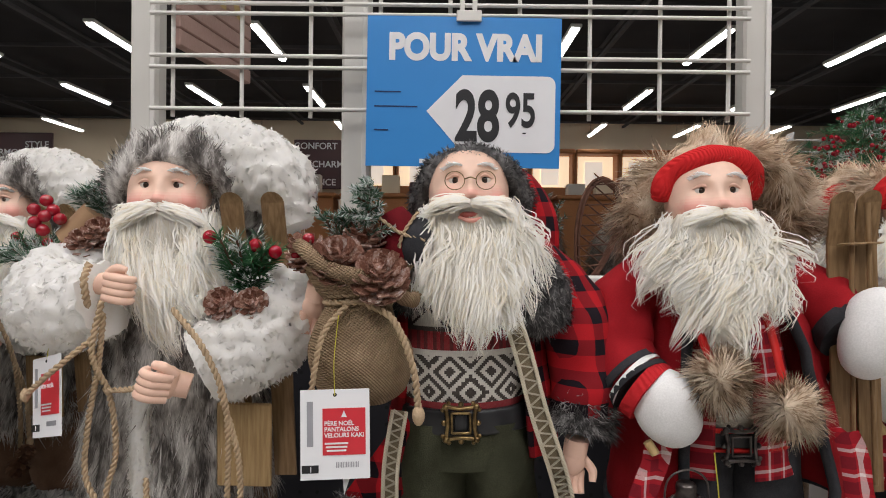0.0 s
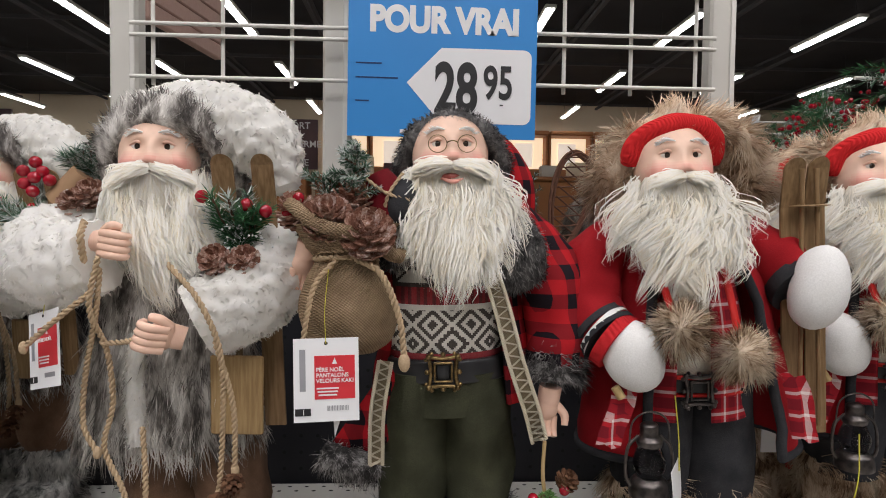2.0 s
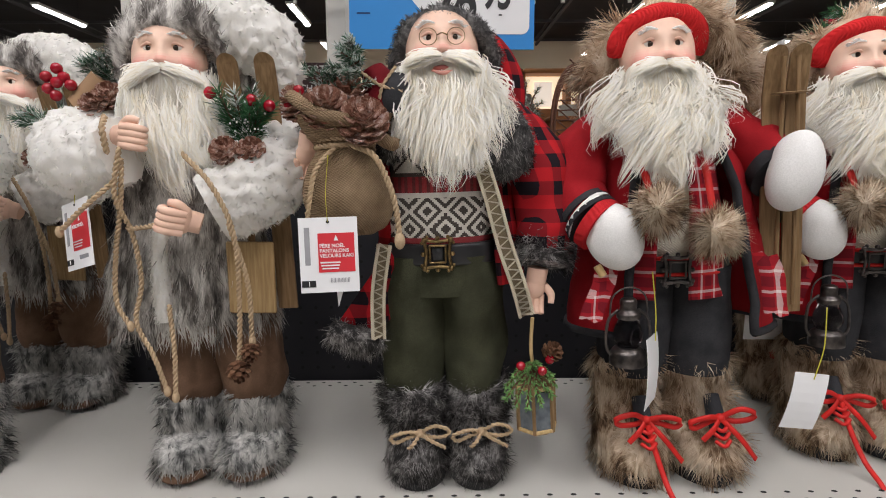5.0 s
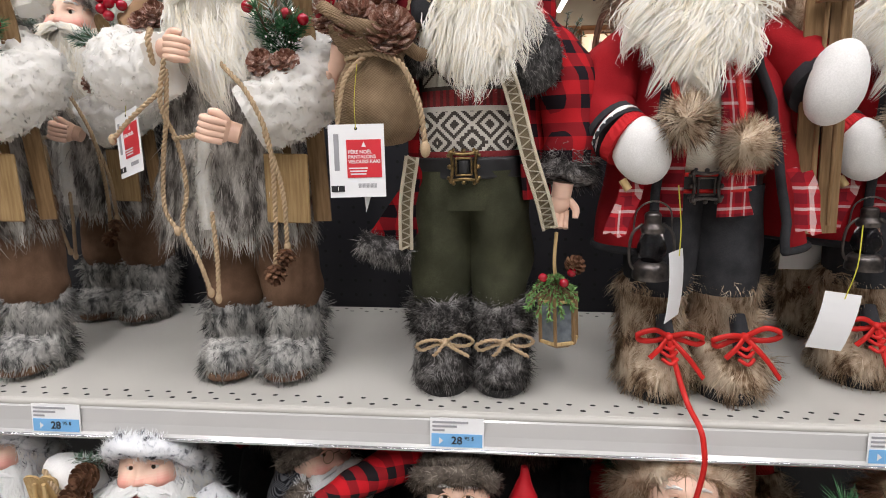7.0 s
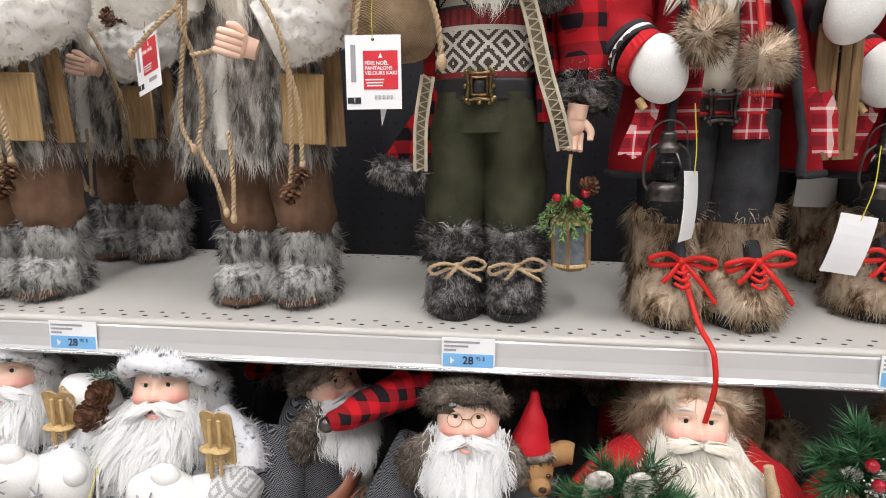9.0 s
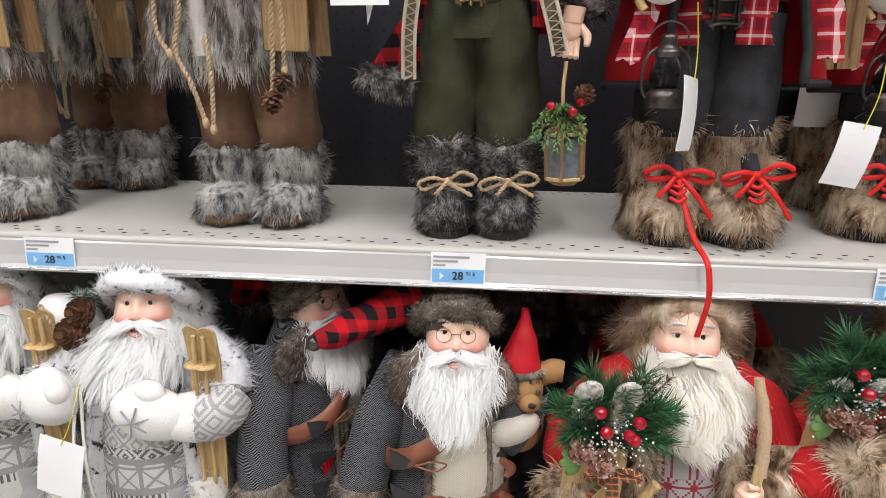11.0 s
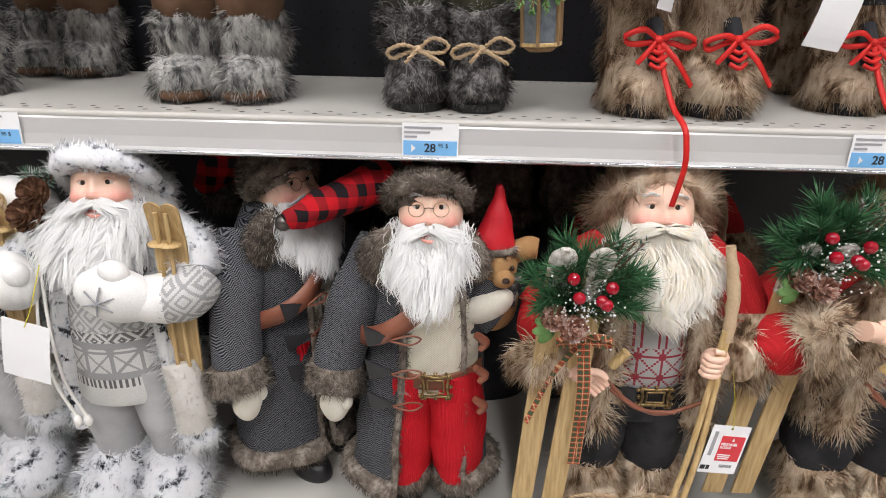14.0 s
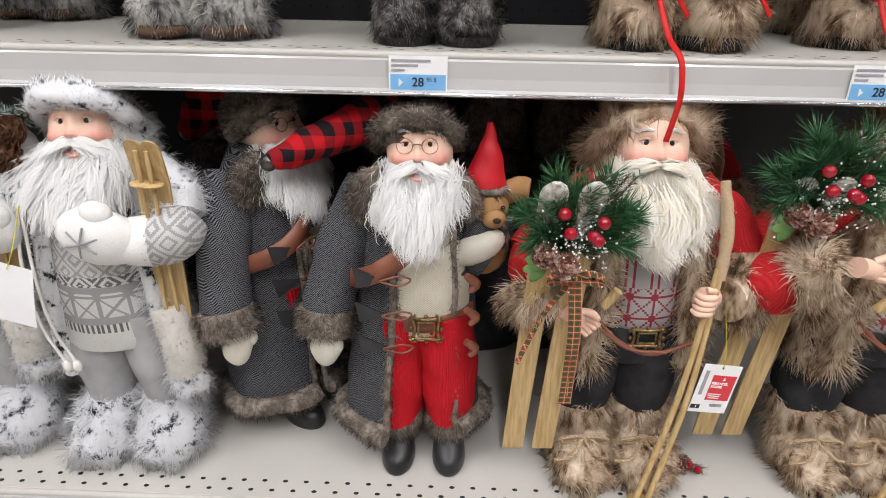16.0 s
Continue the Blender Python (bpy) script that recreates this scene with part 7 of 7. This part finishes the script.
    s.fur(P, 4600, 0.022, 0.00045, BROWNFUR, flow=(0, 0, -0.4), stand=0.6, mess=0.2, clump=0.9, freq=85)
    open_palm(s, palm, turn)
    head = face()
    moustache(head, BEARD, 0.028, 0.004)
    beard(head, BEARD, 0.050, 0.096, 2800, 0.014, 0.009)
    merge(s, head, pose(-0.004, 0.008, 0.404, -12, 0, -6) @ Matrix.Scale(0.98, 4))
    P = arch(s, (-0.003, 0.030, 0.400), 0.052, 0.042, 0.012, -40, 220, HOODFUR, 0.002, -0.026)
    s.fur(P, 6200, 0.022, 0.00036, HOODFUR, flow=(0, 0.6, -0.1), stand=0.4, mess=0.2, clump=0.8, freq=75)
    P = s.loft([(-0.002, 0.038, 0.345, 0.058, 0.034), (-0.002, 0.038, 0.40, 0.056, 0.036), (-0.002, 0.034, 0.436, 0.036, 0.026)], HOODFUR)
    s.fur(P, 3200, 0.026, 0.00036, HOODFUR, stand=0.5)
    made = [doll("bearded_doll", s, "standing bearded doll in brown fur coat with red knit sleeves", m, "dolls on the lower shelf")]
    p = thing("walking_poles", "two thin pale wooden poles held in a doll's fist", "poles", m)
    made.append(p)
    for dx in (0, 0.010):
        part("pole", tube([(0.058 - dx * 0.3, -0.066, 0.300), (0.046 - dx, -0.080, 0.15), (0.016 - dx * 1.4, -0.098, 0.006)], 0.0034, WOOD, 8), p)
    part("wrapped_end", tube([(0.052, -0.046, 0.385), (0.060, -0.056, 0.340), (0.058, -0.066, 0.288)], [0.0045, 0.0065, 0.0055], ROPE, 12, lump=0.0012, freq=200), p, "pole end wrapped in burlap")
    part("basket", ball((0.010, -0.098, 0.012), (0.017, 0.013, 0.0016), WOOD, seg=14, rows=6), p)
    # bouquet with skis and ribbon
    made.append(ski_pair(m @ pose(-0.120 + far, -0.024 if reach else -0.052, 0.046, 4, 0, 0), 0.0122, 0.352, 0.036, 0.0, WOOD, False, 0.062, tips=True))
    b = thing("pine_bouquet", "green pine bouquet with red berries, frosted twigs and tartan ribbon", "decoration", m @ pose(-0.010 + far, 0.022 if reach else 0.0, 0.078 if reach else 0.040))
    made.append(b)
    n = Shape()
    for k in range(14):
        a = radians(200 - 220 * k / 13)
        r = 0.044 + 0.010 * math.sin(k * 4.1)
        needles(n, [(-0.080, -0.062, 0.275), (-0.080 + 0.5 * r * math.cos(a), -0.074, 0.300 + 0.5 * r * math.sin(a)), (-0.080 + r * math.cos(a), -0.078 - 0.008 * math.sin(k * 2), 0.308 + r * math.sin(a))], 0.026, 460, FIR, 0.0005, 0.7)
    part("pine_sprig", n, b, "long green pine needles")
    n = Shape()
    for k in range(5):
        needles(n, [(-0.080, -0.066, 0.29), (-0.076 + 0.006 * k, -0.080, 0.335), (-0.070 + 0.009 * k, -0.084, 0.362)], 0.007, 120, SNOW_FIR)
    flecks(n, (-0.080, -0.094, 0.295), (0.032, 0.008, 0.030), 130)
    part("frosted_sprig", n, b, "white flocked twigs")
    berries(b, [(-0.098, -0.096, 0.330), (-0.092, -0.100, 0.312), (-0.062, -0.098, 0.322), (-0.066, -0.100, 0.305), (-0.070, -0.098, 0.308)], 0.0062)
    for p0 in ((-0.112, -0.080, 0.280), (-0.094, -0.088, 0.272)):
        k = Shape()
        pine_cone(k, p0, 0.022, (60, 0, 0), CONE_SNOW, 6)
        part("pine_cone", k, b, "frosted cone")
    if not reach:
        r = Shape()
        bow(r, (-0.082, -0.090, 0.262), 0.026, RIBBON_PLAID, ((0.004, -0.004, -0.14), (-0.050, 0.010, -0.110)))
        band(r, [(-0.082, -0.092, 0.262), (-0.078, -0.096, 0.20), (-0.080, -0.094, 0.11)], 0.0065, RIBBON_PLAID, (1, 0, 0))
        part("ribbon", r, b, "red and green tartan ribbon")
    h = Shape()
    for k in range(3):
        a = radians(150 + 40 * k)
        h.ball((-0.110 + 0.012 * math.cos(a), -0.088, 0.272 + 0.010 * math.sin(a)), (0.011, 0.0015, 0.006), CEDAR, (0, -150 - 40 * k, 0), 8, 6)
    part("holly_leaf", h, b, "small pale edged holly leaf")
    return made


T_M = at(0.262, 0.462, LOW_Z)
trapper = trapper_doll(T_M)
product_tag(T_M @ pose(0.074, -0.078, 0.160, -4, 12, 10), ["PÈRE NOËL", "ROUGE"], (0.046, 0.060), [(0, -0.001, 0.026), (-0.006, 0.0, 0.05), (-0.016, 0.01, 0.09)])
trapper_doll(at(0.545, 0.470, LOW_Z), True)
copy_set(trapper, T_M, at(0.345, 0.70, LOW_Z, 6))
b = thing("berry_pick", "loose frosted sprig with red berries lying on the shelf", "decoration", pose(0.335, 0.43, LOW_Z))
n = Shape()
needles(n, [(-0.02, 0.0, 0.012), (0.0, 0.0, 0.016), (0.03, -0.01, 0.008)], 0.010, 160, SNOW_FIR)
pine_cone(n, (0.0, 0.0, 0.006), 0.02, (60, 0, 40), CONE_SNOW, 5)
part("sprig", n, b)
berries(b, [(-0.008, -0.012, 0.016), (0.012, -0.010, 0.014), (0.022, -0.014, 0.010)], 0.005)


# ---- goods on the far side of the shelving, and the hall beyond ----
def far_doll(m, hat, knit):
    s = Shape()
    s.loft([(0, 0, 0, 0.075, 0.06), (0, 0, 0.14, 0.085, 0.065), (0, 0, 0.30, 0.075, 0.055), (0, 0, 0.37, 0.045, 0.04)], knit, lump=0.004)
    P = s.loft([(0, 0, 0.37, 0.050, 0.046), (0, 0, 0.42, 0.054, 0.050), (0, 0, 0.46, 0.040, 0.036), (0.02, 0, 0.49, 0.012, 0.012)], hat, lump=0.003)
    s.fur(P, 3000, 0.016, 0.0005, hat, stand=0.5, mess=0.3)
    P = s.tube([(-0.06, -0.01, 0.36), (0, -0.05, 0.37), (0.06, -0.01, 0.36)], [0.014, 0.018, 0.014], hat, 12)
    s.fur(P, 1500, 0.014, 0.0005, hat, stand=0.6)
    return doll("plush_doll", s, "dark knitted plush doll with fur hat seen from behind", m, "dolls on the far shelf")


first_far = far_doll(pose(0.16, 1.06, SHELF_Z), HATFUR, BLACK_CLOTH)
for x, y, t in ((0.32, 1.08, 30), (0.02, 1.10, 80), (-0.16, 1.06, 140), (0.62, 1.08, 60), (-0.36, 1.10, 10), (-0.62, 1.07, 30), (0.80, 1.06, 0)):
    copy_thing(first_far, pose(x, y, SHELF_Z - 0.02, 0, 0, t))
for x, y, t in ((0.10, 0.72, 20), (0.20, 0.74, 60), (-0.05, 0.74, 150), (-0.30, 0.74, 10)):
    copy_thing(first_far, pose(x, y, LOW_Z, 0, 0, t) @ Matrix.Scale(0.88, 4))
far_shelf = thing("far_shelf", "pale steel shelf on the far side of the shelving", "shelf", pose(0, 0, SHELF_Z))
part("deck", box((0, 1.07, -0.035), (2.3, 0.38, 0.025), SHELF, bevel=0.003), far_shelf)
part("lip", box((0, 1.262, -0.045), (2.3, 0.008, 0.05), CHANNEL, bevel=0.002), far_shelf)


def snowshoe(m):
    ob = thing("twig_snowshoe", "small brown woven twig snowshoe decoration", "snowshoe", m)
    s = Shape()
    a = np.linspace(0, 2 * np.pi, 30)
    ring = np.stack([0.034 * np.sin(a) * (1.1 - 0.3 * np.cos(a)), 0 * a, 0.09 - 0.09 * np.cos(a)], -1)
    for k in range(3):
        s.tube(ring + rng.normal(size=3) * 0.002, 0.0028, TWIG, 6, smooth_path=False)
    part("rim", s, ob)
    s = Shape()
    for k in range(9):
        z = 0.02 + 0.018 * k
        s.tube([(-0.03, 0.002, z), (0.03, -0.002, z + 0.02)], 0.0014, TWIG, 5)
        s.tube([(-0.03, -0.002, z + 0.02), (0.03, 0.002, z)], 0.0014, TWIG, 5)
    tagged(part("lacing", s, ob), kind="stuff")


snowshoe(pose(0.232, 0.965, 1.352, 0, 14, 20))
b = thing("frosted_pick", "frosted white leaf and berry pick among far dolls", "decoration", pose(0.165, 0.97, 1.35))
n = Shape()
for k in range(9):
    a = k * 0.7
    needles(n, [(0, 0, 0.06), (0.02 * math.cos(a), 0, 0.10 + 0.02 * math.sin(a)), (0.035 * math.cos(a), 0, 0.115 + 0.035 * math.sin(a))], 0.010, 90, SNOW_FIR)
n.tube([(0, 0, 0.0), (0, 0, 0.11)], 0.002, TWIG, 6)
part("sprig", n, b)
berries(b, [(0.004, -0.012, 0.10), (-0.008, -0.012, 0.094), (0.010, -0.010, 0.088)], 0.006)

# counters below the far wall
for k in range(9):
    ob = thing("display_counter", "brown wooden display counter with pale goods on top", "counter", pose(-11.2 + 2.5 * k, 13.6, 0), group="counters before the far wall")
    part("body", box((0, 0, 1.25), (2.3, 0.7, 2.5), ORANGE_WOOD, bevel=0.03), ob)
    part("top", box((0, 0, 2.56), (2.42, 0.8, 0.1), ORANGE_WOOD, bevel=0.03), ob)
    for j in range(3):
        part("sample", box((-0.7 + 0.65 * j, -0.05, 2.61 + 0.14 + 0.04 * ((k + j) % 3)), (0.42, 0.25, 0.28 + 0.08 * ((k + j) % 3)), (WHITE_WALL, CREAM_WALL, MAROON, CARD)[(k * 2 + j) % 4], bevel=0.02), ob)

# side wall of hooks with garlands
side = thing("side_display", "pale slatted side display with rows of hooks", "display", pose(2.35, 0, 0))
part("panel", box((0.05, 4.1, 1.0), (0.06, 5.0, 2.0), WHITE_WALL, bevel=0.01), side)
for k in range(9):
    y = 1.9 + 0.5 * k
    hook = part("hook", tube([(0.02, y, 2.06), (-0.30, y, 2.06)], 0.006, WIRE, 6), side)
    part("price_tab", box((-0.31, y, 2.075), (0.012, 0.07, 0.05), CARD, (0, 12, 0), bevel=0.003), hook)
    part("lower_hook", tube([(0.02, y, 1.99), (-0.26, y, 1.99)], 0.006, WIRE, 6), side)


def garland(m, seed, red):
    ob = thing("garland", "hanging green garland with red berries and frosted leaves", "garland", m, group="garlands on hooks")
    n = Shape()
    for k in range(26):
        a, z = k * 2.4 + seed, -0.016 * k
        r = 0.085 + 0.03 * math.sin(k * 1.7 + seed)
        needles(n, [(0, 0, z), (0.5 * r * math.cos(a), 0.5 * r * math.sin(a), z + 0.02), (r * math.cos(a), r * math.sin(a), z + 0.01)], 0.032, 90, FIR if k % 4 else SNOW_FIR, 0.0012)
    part("greenery", n, ob, "dark green needles")
    s = Shape()
    for k in range(red):
        a, z = k * 1.9 + seed, -0.4 * rng.random()
        r = 0.05 + 0.07 * rng.random()
        s.ball((r * math.cos(a), r * math.sin(a), z), 0.006 + 0.004 * rng.random(), BERRY, seg=8, rows=6)
    tagged(part("berry_cluster", s, ob, "glossy red berries"), kind="stuff")
    return ob


for k, (x, y, z) in enumerate(((1.30, 1.62, 1.94), (1.16, 1.72, 1.86), (1.50, 1.66, 1.96), (1.42, 2.05, 1.94), (1.62, 2.3, 2.02), (1.75, 2.7, 2.02), (1.95, 3.2, 2.04))):
    garland(pose(x + 0.09, y, z - 0.05), k * 1.3, (50, 90, 40, 80, 60, 50, 60)[k])
ob = thing("garland_rack", "pale wire rack that holds garlands", "rack", pose(0, 0, 0))
part("bar", tube([(1.3, 1.66, 1.86), (2.3, 1.66, 1.86)], 0.006, WIRE, 6), ob)
part("side_bar", tube([(1.5, 1.66, 1.86), (2.25, 3.4, 1.96)], 0.006, WIRE, 6), ob)
part("leg", tube([(1.75, 1.66, 0.0), (1.75, 1.66, 1.86)], 0.015, WIRE, 8), ob)
